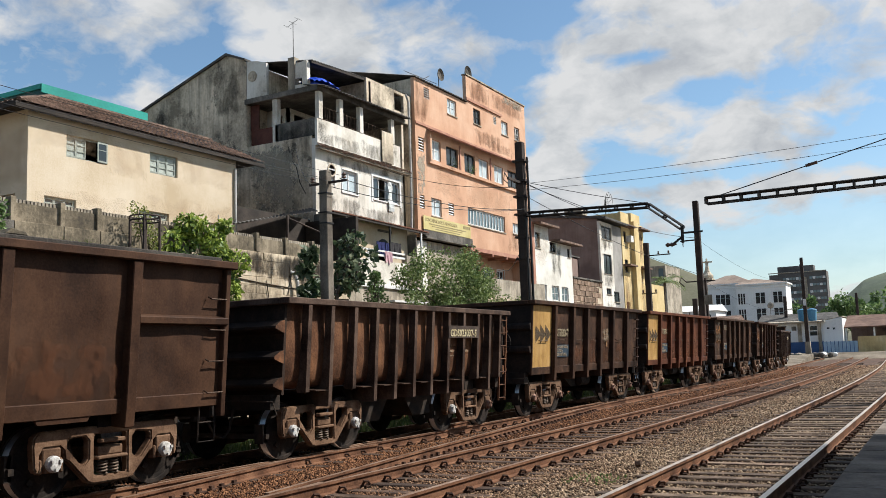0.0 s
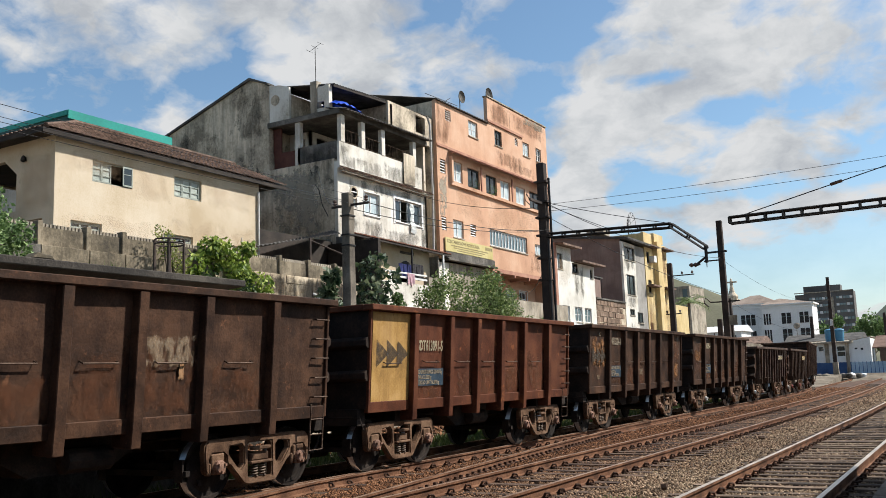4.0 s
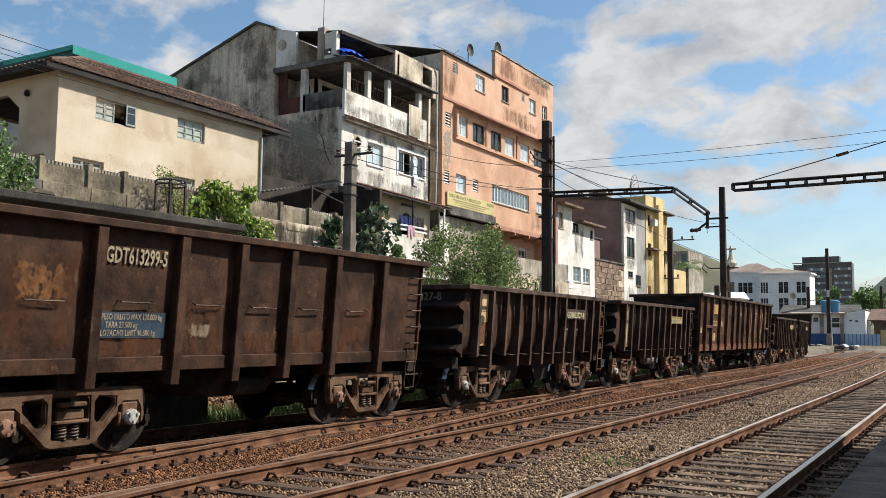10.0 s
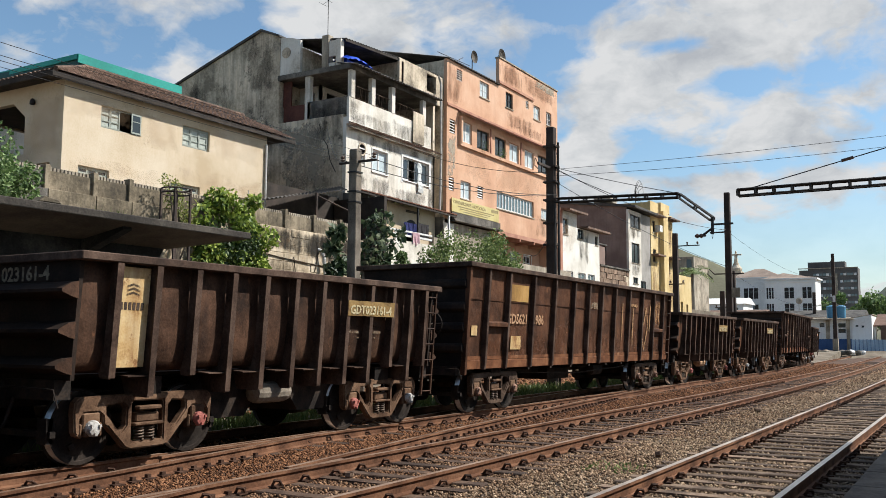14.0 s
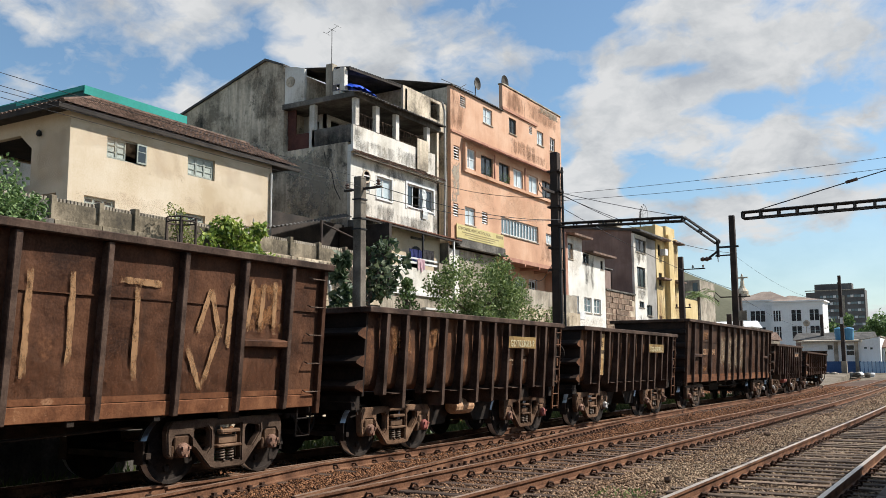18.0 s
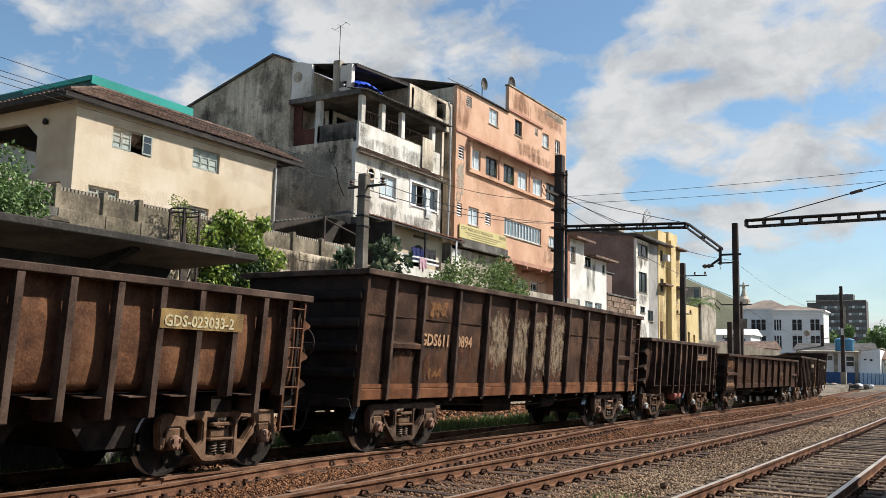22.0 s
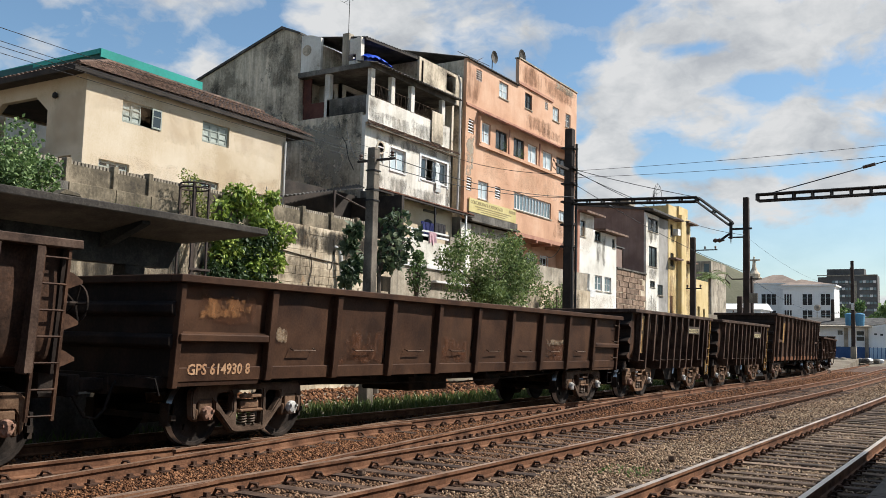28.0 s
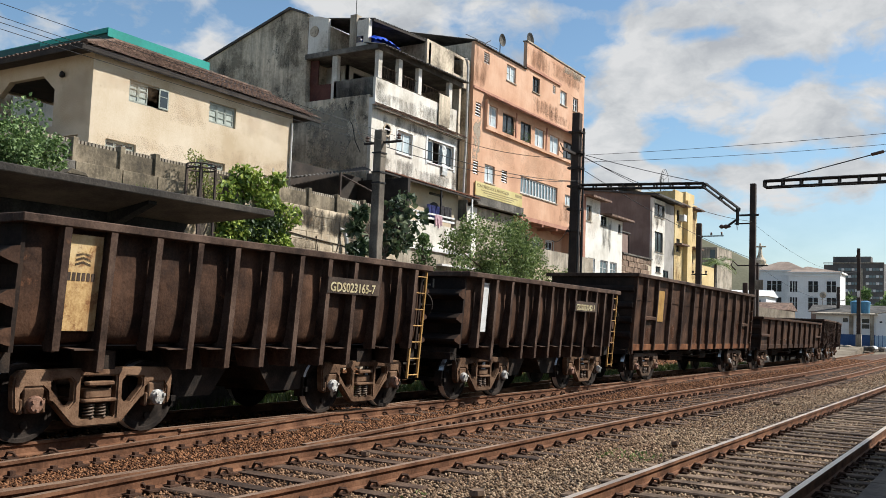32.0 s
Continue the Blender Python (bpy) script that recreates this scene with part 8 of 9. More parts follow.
H.wall("front_wall", pierced(-26.0, 0.2, 81.62, 88.6, -0.3, 14.0, hs), M_YELLOWWALL)
for a0, a1, z0, z1 in ((81.7, 84.1, 4.0, 9.0), (85.8, 88.5, 4.0, 9.6), (85.8, 88.5, 10.2, 13.6)):
    stain(H, "x", -25.998, a0, a1, z0, z1, M_BROWNSTAIN, "damp_stain")
H.wall("parapet", MB().box(-26.25, -26.0, 81.62, 84.2, 14.001, 14.7).box(-26.25, -25.8, 84.21, 87.0, 14.001, 14.85), M_YELLOWWALL)
H.put("pilaster", MB().box(-26.0, -25.55, 84.2, 85.7, -0.3, 14.0), M_YELLOWWALL, None, "darker ochre pilaster")
for y0, y1, z in ((81.62, 84.2, 13.3), (85.7, 88.9, 13.45), (81.7, 84.0, 9.55), (85.8, 88.8, 9.6)):
    H.put("cornice", MB().box(-26.1, -25.3, y0, y1, z, z + 0.15), M_TILE)
H.wall("side_wall", MB().box(-36, -26.2, 88.35, 88.6, -0.3, 14), M_YELLOWWALL)
H.wall("side_wall", MB().box(-36, -26.2, 81.7, 81.9, 5.6, 14.6), M_YELLOWWALL)
H.wall("back_wall", MB().box(-36.2, -36, 81.7, 88.6, 5.0, 14), M_YELLOWWALL)
H.put("roof", MB().box(-36, -26.26, 81.9, 88.3, 13.8, 13.95), M_CONC_DARK)
for hh in hs:
    window(H, *hh, -26.0, M_FRAMEDARK, 2, 0, M_GLASS, True)
H.put("air_conditioner", MB().box(-26.0, -25.5, 82.9, 83.7, 11.9, 12.5), M_FRAMEWHITE)
mb = MB().tube([(-28, 83.4, 13.9), (-28, 83.4, 15.6)], 0.05, 6)
for i in range(12):
    a = 2 * math.pi * i / 12
    mb.tube([(-28, 83.4, 15.6), (-27.9, 83.4 + 0.6 * math.cos(a), 15.75 + 0.6 * math.sin(a)), (-27.6, 83.4 + 1.1 * math.cos(a), 15.9 + 1.1 * math.sin(a))], 0.018, 4)
for r_, x in ((0.6, -27.9), (1.1, -27.6)):
    mb.tube([(x, 83.4 + r_ * math.cos(i * 0.2618), 15.6 + 0.27 * r_ + r_ * math.sin(i * 0.2618)) for i in range(25)], 0.016, 4)
tagged(H.put("satellite_dish", mb, M_FRAMEDARK, None, "thin mesh satellite dish"), kind="stuff")


# black runs below the wall's top and stains on the yard walls
# the first, lowest film paints the gloom beneath the canopy onto the wall
for a0, a1, z0, z1, m_ in ((4.0, 21.5, 0.8, 4.3, M_BLACKRUN_SHADE), (21.8, 25.5, 4.7, 5.55, M_BLACKRUN_SHADE), (24.6, 27.6, 4.6, 5.55, M_BLACKRUN_SHADE), (26.4, 29.15, 4.4, 5.55, M_BLACKRUN_SHADE), (25.4, 29.0, 2.4, 3.6, M_BLACKRUN_SHADE), (22.0, 25.6, 2.3, 3.2, M_BLACKRUN_SHADE), (22.2, 25.0, 3.4, 4.6, M_MOULD), (12.0, 21.8, 4.3, 5.55, M_BLACKRUN_SHADE)):
    part("mould_stain", MB().box(-21.019, -21.016, a0, a1, z0, z1), m_, wall_stone)
for pts in ([(-21.01, 24.9, 4.55), (-21.01, 25.0, 4.0), (-21.01, 24.86, 3.5), (-21.01, 24.95, 2.9)], [(-21.01, 22.6, 4.62), (-21.01, 24.2, 4.48), (-21.01, 26.0, 4.36), (-21.01, 27.4, 4.28)], [(-21.01, 26.2, 5.2), (-21.01, 26.25, 4.6), (-21.01, 26.1, 4.1)]):
    part("root", MB().tube(pts, 0.022, 4), M_BARK, wall_stone, "thin dead root on the wall")
for a0, a1, z0, z1 in ((34.0, 38.0, 3.4, 5.2), (45.5, 52.0, 3.6, 5.3), (53.0, 60.0, 3.4, 5.3)):
    part("mould_stain", MB().box(-25.016, -25.012, a0, a1, z0, z1), M_MOULD, wall_upper)


# stones of the retaining wall, each one a piece
BLOCK_LENGTHS = (0.55, 0.8, 1.1, 1.5)
BLOCKS = [MB().box(-0.03, 0.03, 0.002, k - 0.003, 0.002, 0.293).mesh("block", M_STONEWALL, bevel=0.012) for k in BLOCK_LENGTHS]
for j in range(11):
    y = 21.8 + (0.3 if j % 2 else 0.0)
    while y < 28.7:
        k = rng.randrange(4)
        part("block", BLOCKS[k], None, wall_stone, m=pose(-21.07 + rng.uniform(-0.010, 0.010), y, 2.3 + j * 0.295 + rng.uniform(-0.003, 0.003), 0, 0, rng.uniform(-0.3, 0.3)))
        y += BLOCK_LENGTHS[k]

# ---- the station roof over the platform, behind and beside the camera ----
station = House("station_building", "plain station building with a deep platform roof", "building", (5, 10, 0.1))
station.put("roof", MB().box(1.20, 7.0, -25, 18.9, 4.15, 4.40), M_CONC)
station.wall("wall", MB().box(6.0, 6.3, -25, 18.9, 0.1, 4.149), M_CREAM)
for i in range(4):
    station.put("column", MB().box(3.2, 3.5, -20 + i * 10, -19.7 + i * 10, 0.1, 4.149), M_CONC)
# ---- opposite platform with its canopy ----
forecourt = part("forecourt", MB().box(-21.0, -15.9, -25, 14.9, -0.3, 0.80).box(-15.899, -13.3, -25, 13.4, -0.3, 0.55), M_CONC_DARK)
tagged(forecourt, "concrete forecourt and platform beyond the train", "platform", kind="structure")
canopy = House("platform_canopy", "blackened concrete cantilever canopy of the far platform", "canopy", (-15.4, 0, 0.55))
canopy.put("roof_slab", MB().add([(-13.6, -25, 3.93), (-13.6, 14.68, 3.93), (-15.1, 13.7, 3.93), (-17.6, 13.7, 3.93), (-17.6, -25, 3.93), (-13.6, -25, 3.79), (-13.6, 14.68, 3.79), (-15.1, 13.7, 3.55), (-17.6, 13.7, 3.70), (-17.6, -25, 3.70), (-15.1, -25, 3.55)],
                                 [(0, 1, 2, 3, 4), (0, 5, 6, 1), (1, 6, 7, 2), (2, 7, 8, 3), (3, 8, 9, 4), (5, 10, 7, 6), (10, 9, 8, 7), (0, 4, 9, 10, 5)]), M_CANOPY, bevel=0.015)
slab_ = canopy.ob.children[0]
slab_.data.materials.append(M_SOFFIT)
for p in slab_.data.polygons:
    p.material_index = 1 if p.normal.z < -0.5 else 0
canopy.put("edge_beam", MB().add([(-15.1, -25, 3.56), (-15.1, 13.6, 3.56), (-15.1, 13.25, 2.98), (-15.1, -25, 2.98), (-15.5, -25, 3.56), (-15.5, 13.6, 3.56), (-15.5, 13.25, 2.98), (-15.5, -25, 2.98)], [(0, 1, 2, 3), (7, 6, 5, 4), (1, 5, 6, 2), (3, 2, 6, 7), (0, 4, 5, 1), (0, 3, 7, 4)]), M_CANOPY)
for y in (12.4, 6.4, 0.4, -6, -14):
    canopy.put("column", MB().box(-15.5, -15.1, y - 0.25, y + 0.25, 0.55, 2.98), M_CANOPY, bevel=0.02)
    canopy.put("rib", MB().prism([(-13.9, 3.74), (-15.1, 3.55), (-15.1, 3.25), (-13.9, 3.68)], y - 0.9, y - 0.7), M_CANOPY)
tagged(part("concrete_block", MB().prism([(9.5, 3.932), (9.95, 3.932), (9.9, 4.0), (9.62, 4.04)], -13.9, -13.62, "x"), M_FENCEWALL, bevel=0.015), "broken concrete block on the canopy edge", "block")
tower = House("iron_ladder", "rusted iron ladder cage beside the canopy", "ladder", (-17.2, 15.9, -0.3))
for x, y in ((-17.05, 15.65), (-17.05, 16.15), (-17.55, 15.65), (-17.55, 16.15)):
    tower.put("upright", MB().box(x - 0.025, x + 0.025, y - 0.025, y + 0.025, -0.3, 5.37), M_POLEDARK)
for z in (0.6, 1.3, 2.0, 2.7, 3.2):
    tower.put("rung", MB().box(-17.02, -16.98, 15.55, 16.25, z - 0.025, z + 0.025), M_POLEDARK)
    tower.put("rung", MB().box(-17.6, -17.0, 16.23, 16.27, z - 0.025, z + 0.025), M_POLEDARK)
for z in (5.26, 5.37):
    tower.put("hoop", MB().tube([(-17.3 + 0.36 * math.cos(i * math.pi / 10), 15.9 + 0.36 * math.sin(i * math.pi / 10), z) for i in range(21)], 0.022, 5), M_POLEDARK, None, "round iron hoop at the top")

# the parked car under the canopy
car = House("parked_car", "blue-grey car parked under the canopy", "car", (-18.4, 11.2, 0.80))
car.put("body", MB().prism([(9.1, 1.05), (9.15, 1.5), (9.7, 1.62), (12.6, 1.60), (13.6, 1.45), (13.7, 1.05)], -19.2, -17.6, "x"), M_CAR, bevel=0.05)
car.put("cabin", MB().add([(-17.65, 9.6, 1.6), (-17.65, 12.9, 1.6), (-19.15, 12.9, 1.6), (-19.15, 9.6, 1.6), (-17.85, 10.0, 2.24), (-17.85, 11.9, 2.24), (-18.95, 11.9, 2.24), (-18.95, 10.0, 2.24)], [(0, 1, 5, 4), (1, 2, 6, 5), (2, 3, 7, 6), (3, 0, 4, 7), (4, 5, 6, 7)]), M_CAR, bevel=0.04)
car.put("windscreen", MB().add([(-17.72, 12.78, 1.66), (-19.08, 12.78, 1.66), (-18.92, 11.98, 2.2), (-17.88, 11.98, 2.2), (-17.72, 12.80, 1.67), (-19.08, 12.80, 1.67), (-18.92, 12.0, 2.21), (-17.88, 12.0, 2.21)], [(0, 1, 2, 3), (7, 6, 5, 4), (0, 4, 5, 1), (2, 6, 7, 3)]), M_GLASS)
car.put("side_window", MB().add([(-17.655, 9.95, 1.68), (-17.655, 12.4, 1.68), (-17.815, 11.8, 2.16), (-17.815, 10.2, 2.16), (-17.645, 9.95, 1.68), (-17.645, 12.4, 1.68), (-17.805, 11.8, 2.16), (-17.805, 10.2, 2.16)], [(3, 2, 1, 0), (4, 5, 6, 7), (0, 1, 5, 4), (2, 3, 7, 6)]), M_GLASS)
for y in (10.0, 12.8):
    for x in (-17.7, -19.1):
        car.put("wheel", MB().lathe([(0.18, -0.1), (0.31, -0.09), (0.31, 0.09), (0.18, 0.1)], "x", 16).moved(x, y, 1.11), M_WIRE)

# ---- poles, portal beams and wires ----


def pole(name, label, x, y, top, w0, w1, mat, base=-0.3, arms=(), square=True):
    h = House(name, label, "pole", (x, y, base))
    a, b = w0 / 2, w1 / 2
    h.put("shaft", MB().add([(x - a, y - a, base), (x + a, y - a, base), (x + a, y + a, base), (x - a, y + a, base), (x - b, y - b, top), (x + b, y - b, top), (x + b, y + b, top), (x - b, y + b, top)], [(3, 2, 1, 0), (4, 5, 6, 7), (0, 1, 5, 4), (1, 2, 6, 5), (2, 3, 7, 6), (3, 0, 4, 7)]), mat, bevel=0.02)
    for z, l0, l1, along in arms:
        mb = MB().box(x - 0.05, x + 0.05, y + l0, y + l1, z - 0.03, z + 0.03) if along == "y" else MB().box(x + l0, x + l1, y - 0.03, y + 0.03, z - 0.03, z + 0.03)
        ar = h.put("cross_arm", mb, M_POLEDARK)
        n = 3
        for i in range(n):
            u = l0 + (l1 - l0) * (0.08 + 0.84 * i / (n - 1))
            px, py = (x, y + u) if along == "y" else (x + u, y)
            if abs(u) > 0.15:
                h.put("insulator", MB().lathe([(0.03, z + 0.05), (0.07, z + 0.09), (0.04, z + 0.13), (0.07, z + 0.17), (0.03, z + 0.22)], "z", 8).moved(px, py, 0), M_INSUL, ar)
    return h


P1 = pole("concrete_pole", "weathered concrete pole with a short cross arm", -15.0, 20.35, 6.98, 0.31, 0.26, M_POLE, arms=((6.62, -0.55, 0.75, "x"),))
for z in (5.45, 5.75, 6.3):
    P1.put("band", MB().box(-15.155, -14.845, 20.195, 20.505, z, z + 0.04), M_FRAMEDARK)
tagged(part("drain_pipe", MB().tube([(-20.92, 26.75, 2.2), (-20.88, 26.68, 2.8), (-20.86, 26.45, 4.6), (-20.9, 26.36, 4.88), (-21.08, 26.28, 4.95)], 0.07, 8), M_PIPE), "pale drain pipe bent into the wall", "pipe")
P2 = pole("catenary_mast", "tall rusted mast with insulator brackets", -15.0, 34.0, 10.45, 0.38, 0.33, M_POLEDARK)
for z in (9.6, 8.75, 8.1, 7.35, 6.4, 5.5):
    P2.put("bracket", MB().box(-15.28, -14.72, 33.78, 34.22, z, z + 0.08).box(-15.24, -15.12, 33.66, 34.34, z - 0.02, z + 0.05), M_POLEDARK)
P2.put("arm", MB().box(-15.0, -14.92, 32.6, 33.8, 8.66, 8.76).tube([(-15.0, 32.7, 8.7), (-15.0, 32.4, 8.9), (-15.0, 32.3, 8.6), (-15.0, 32.7, 8.5)], 0.02, 5), M_POLEDARK)
P2.put("cable", MB().tube([(-14.72, 34.1, -0.3), (-14.72, 34.05, 9.8)], 0.05, 6).tube([(-14.75, 33.75, 0), (-14.76, 33.78, 7.2)], 0.04, 6), M_WIRE)
P3 = pole("catenary_mast", "dark steel mast beyond the train", -13.2, 56.8, 10.85, 0.40, 0.33, M_POLEDARK)
P3.put("arm", MB().box(-14.3, -13.0, 56.75, 56.85, 8.35, 8.43), M_POLEDARK)
P3.put("arm", MB().box(-14.1, -12.3, 56.75, 56.85, 5.75, 5.82), M_POLEDARK)
P3.put("hook", MB().tube([(-14.1, 56.8, 5.8), (-14.4, 56.8, 6.1), (-14.5, 56.8, 5.8), (-14.2, 56.8, 5.5)], 0.04, 5), M_POLEDARK)
P3.put("meter_box", MB().box(-13.0, -12.5, 56.5, 56.56, 4.3, 4.9), M_CONC)
pole("telegraph_pole", "dark pole with a small insulator arm", -15.0, 51.6, 7.85, 0.34, 0.28, M_POLEDARK, arms=((7.1, 0.0, 1.4, "x"), (4.9, -0.4, 0.5, "x")))
pole("telegraph_pole", "short dark pole behind the train", -17.5, 73.0, 5.6, 0.4, 0.36, M_POLEDARK, arms=((4.3, -0.6, 0.6, "x"),))
pole("telegraph_pole", "dark mast before the white building", -15.2, 66.5, 6.7, 0.42, 0.36, M_POLEDARK)
pole("telegraph_pole", "slim mast among the far roofs", -22.0, 150.0, 9.3, 0.5, 0.45, M_POLEDARK, arms=((7.2, -1.2, 1.0, "x"),))
P5 = pole("far_mast", "dark mast with a pale painted foot", -15.05, 118.0, 12.3, 0.46, 0.34, M_POLEDARK, base=0.4)
P5.put("foot", MB().box(-15.36, -14.74, 117.69, 118.31, 0.4, 2.0), M_CONC, bevel=0.02)
P5.put("foot_marking", MB().box(-15.18, -14.88, 117.68, 117.72, 6.4, 7.2), M_FRAMEWHITE)
pole("far_mast", "distant mast beside the tracks", -10.95, 140.0, 8.7, 0.40, 0.34, M_POLEDARK, base=0.4)


def lattice(h, a, b, depth, width, mat):
    """A ladder-like steel beam between two points."""
    a, b = Vector(a), Vector(b)
    d = (b - a).normalized()
    up = Vector((0, 1, 0)).cross(d).normalized()
    up = up if up.z > 0 else -up
    n = max(2, int((b - a).length / 0.62))
    mb = MB()
    for s in (0, 1):
        for w in (-1, 1):
            o = up * (s * depth) + Vector((0, w * width / 2, 0))
            mb.tube([a + o, b + o], 0.035, 4)
    for i in range(n + 1):
        p = a.lerp(b, i / n)
        for w in (-1, 1):
            q = p + Vector((0, w * width / 2, 0))
            mb.tube([q, q + up * depth], 0.04, 4)
    h.put("lattice_beam", mb, mat, None, "dark ladder-like steel beam")
    h.put("top_plate", MB().tube([a + up * depth, b + up * depth], [0.05, 0.05], 4), mat)


cant = House("catenary_cantilever", "dark steel cantilever over the train's track", "cantilever", (-15, 34.0, 7.2))
lattice(cant, (-14.8, 34.0, 7.28), (-9.72, 34.0, 7.10), 0.16, 0.3, M_FRAMEDARK)
lattice(cant, (-9.75, 34.0, 7.12), (-8.50, 34.0, 6.12), 0.15, 0.3, M_FRAMEDARK)
cant.put("drop_arm", MB().tube([(-8.46, 34.0, 6.28), (-8.46, 34.0, 5.62)], 0.06, 6).tube([(-8.46, 34.0, 5.85), (-8.8, 34.0, 5.62)], 0.045, 6), M_FRAMEDARK)
cant.put("insulator", MB().lathe([(0.04, -0.22), (0.09, -0.14), (0.05, -0.06), (0.09, 0.02), (0.05, 0.1), (0.03, 0.2)], "x", 8).moved(-8.9, 34.0, 5.58), M_INSUL)
cant.put("bracket", MB().box(-8.4, -7.7, 33.97, 34.03, 5.95, 6.02), M_FRAMEDARK)
beam = House("portal_beam", "dark ladder-like portal beam over the tracks", "beam", (3.0, 34.6, -0.3))
lattice(beam, (-7.62, 34.6, 7.08), (4.0, 34.6, 7.12), 0.24, 0.34, M_FRAMEDARK)
beam.put("mast", MB().box(3.9, 4.3, 34.4, 34.8, -0.3, 10.6), M_POLEDARK)
beam.put("stay", MB().tube([(-7.45, 34.6, 7.28), (-1.7, 34.6, 8.60), (4.0, 34.6, 10.0)], 0.02, 5), M_WIRE)


def wire(a, b, sag=0.15, r=0.012, n=14):
    a, b = Vector(a), Vector(b)
    mb = MB().tube([a.lerp(b, i / n) - Vector((0, 0, sag * 4 * (i / n) * (1 - i / n))) for i in range(n + 1)], r, 4)
    return tagged(part("wire", mb, M_WIRE), "thin black overhead wire", "wire", group="overhead wires")


for dz, dx in ((0.0, 0.0), (0.10, 0.5), (-0.14, -0.4), (-0.28, 0.2)):
    wire((-15.0 + dx, 20.35, 6.75 + dz * 0.4), (-15.0 + dx, -14, 7.55 + dz), 0.35, 0.006)
for dx in (-0.4, 0.5):
    wire((-15.0 + dx, 20.35, 6.7), (-15.0 + dx * 0.5, 34.0, 7.6), 0.3, 0.012)
wire((-14.9, 34.0, 8.68), (4.2, 34.6, 9.1), 0.18, 0.008)
wire((-14.9, 34.0, 8.40), (4.2, 34.6, 8.75), 0.25, 0.008)
wire((-14.9, 34.0, 8.77), (-9.85, 34.0, 7.3), 0.05, 0.012)
wire((-14.9, 34.0, 8.70), (-12.2, 34.0, 7.35), 0.02, 0.012)
wire((-14.9, 34.0, 8.2), (-13.2, 56.8, 6.2), 0.3, 0.014)
wire((-14.8, 34.0, 8.7), (-13.2, 56.8, 8.5), 0.5, 0.014)
wire((-14.9, 34.0, 6.5), (-25.9, 55.0, 7.4), 0.6, 0.02)
wire((-8.5, 34.0, 5.9), (-14.1, 56.8, 8.35), 0.4, 0.010)
wire((-13.2, 56.8, 8.4), (-15.05, 118, 9.6), 1.2, 0.009)
wire((-13.2, 56.8, 6.0), (-15.05, 118, 6.6), 1.4, 0.009)
wire((-15.4, 20.2, 6.6), (-26.0, 33.0, 11.6), 0.3, 0.012)
wire((-26.0, 40.0, 11.9), (-15.0, 34.2, 8.6), 0.4, 0.012)
tagged(part("wire_insulator", MB().tube([(-4.0, 34.6, 8.08), (-3.6, 34.6, 8.17)], 0.06, 6), M_INSUL), "string of small brown insulators on the stay wire", "insulator")

# ---- the far end: yard buildings, town, hills ----
bank = part("ground_bank", MB().prism([(104, -0.32), (117, 0.55), (330, 0.55), (330, -0.32)], -90, -14.4, "x").prism([(116, -0.31), (121, 0.55), (330, 0.55), (330, -0.31)], -14.399, 30, "x"), M_EARTH)
tagged(bank, "dry earth rising towards the yard buildings", "ground", kind="structure")
BZ = 0.55
yard = House("yard_building", "low white yard building with a blue painted base", "building", (-15, 127, BZ))
Yw = 125.0
hs = [(-17.80, -17.20, 3.50, 4.05), (-15.58, -14.70, 3.45, 4.0), (-15.58, -14.70, 2.78, 3.32)]
yard.wall("front_wall", pierced(Yw, -0.2, -21.0, -14.0, 2.0, 4.45, hs, "y"), M_WHITEFAR, "stained white front wall")
yard.wall("front_base", MB().box(-21.0, -14.0, Yw - 0.02, Yw + 0.2, BZ, 1.999), M_BLUEWALL, "blue painted wall base")
yard.wall("back_wall", MB().box(-21.0, -14.0, Yw + 6, Yw + 6.2, BZ, 4.4), M_WHITEFAR)
yard.put("pier", MB().box(-14.62, -14.20, Yw - 0.14, Yw - 0.021, BZ, 4.45), M_CONC, None, "stained grey pier")
yard.put("pier", MB().box(-17.05, -16.55, Yw - 0.10, Yw - 0.021, 2.0, 4.40), M_CONC, None, "stained grey pier")
yard.put("roof", MB().prism([(Yw - 0.7, 4.45), (Yw + 6.6, 4.75), (Yw + 6.6, 4.9), (Yw - 0.7, 4.60)], -21.4, -13.7, "x"), M_CONC, None, "thin pale roof slab")
for a, b, c, d in hs:
    fr = yard.put("window", MB().box(a, b, Yw + 0.08, Yw + 0.12, c, d), M_GLASS)
    yard.put("bar", MB().box(a, b, Yw + 0.05, Yw + 0.079, (c + d) / 2 - 0.02, (c + d) / 2 + 0.02), M_FRAMEDARK, fr)
annexe = House("white_annexe", "small white annexe with two tiny windows", "building", (-12.8, 127, BZ))
annexe.wall("front_wall", pierced(Yw - 0.05, -0.2, -13.99, -11.68, BZ, 4.6, [(-13.55, -13.22, 3.55, 3.75), (-12.85, -12.55, 3.45, 3.70)], "y"), M_WHITEFAR)
annexe.wall("gable", MB().prism([(-13.99, 4.601), (-11.68, 4.601), (-11.68, 5.02), (-12.6, 4.85)], Yw - 0.05, Yw + 0.15), M_WHITEFAR)
annexe.wall("side_wall", MB().box(-11.88, -11.68, Yw + 0.16, Yw + 6, BZ, 4.9), M_WHITEFAR)
annexe.put("roof", MB().prism([(-14.1, 4.62), (-11.6, 5.05), (-11.6, 5.15), (-14.1, 4.74)], Yw + 0.2, Yw + 6), M_CONC)
annexe.put("pane", MB().box(-13.56, -13.21, Yw + 0.03, Yw + 0.05, 3.55, 3.75), M_GLASS)
annexe.put("pane", MB().box(-12.86, -12.54, Yw + 0.03, Yw + 0.05, 3.45, 3.70), M_GLASS)
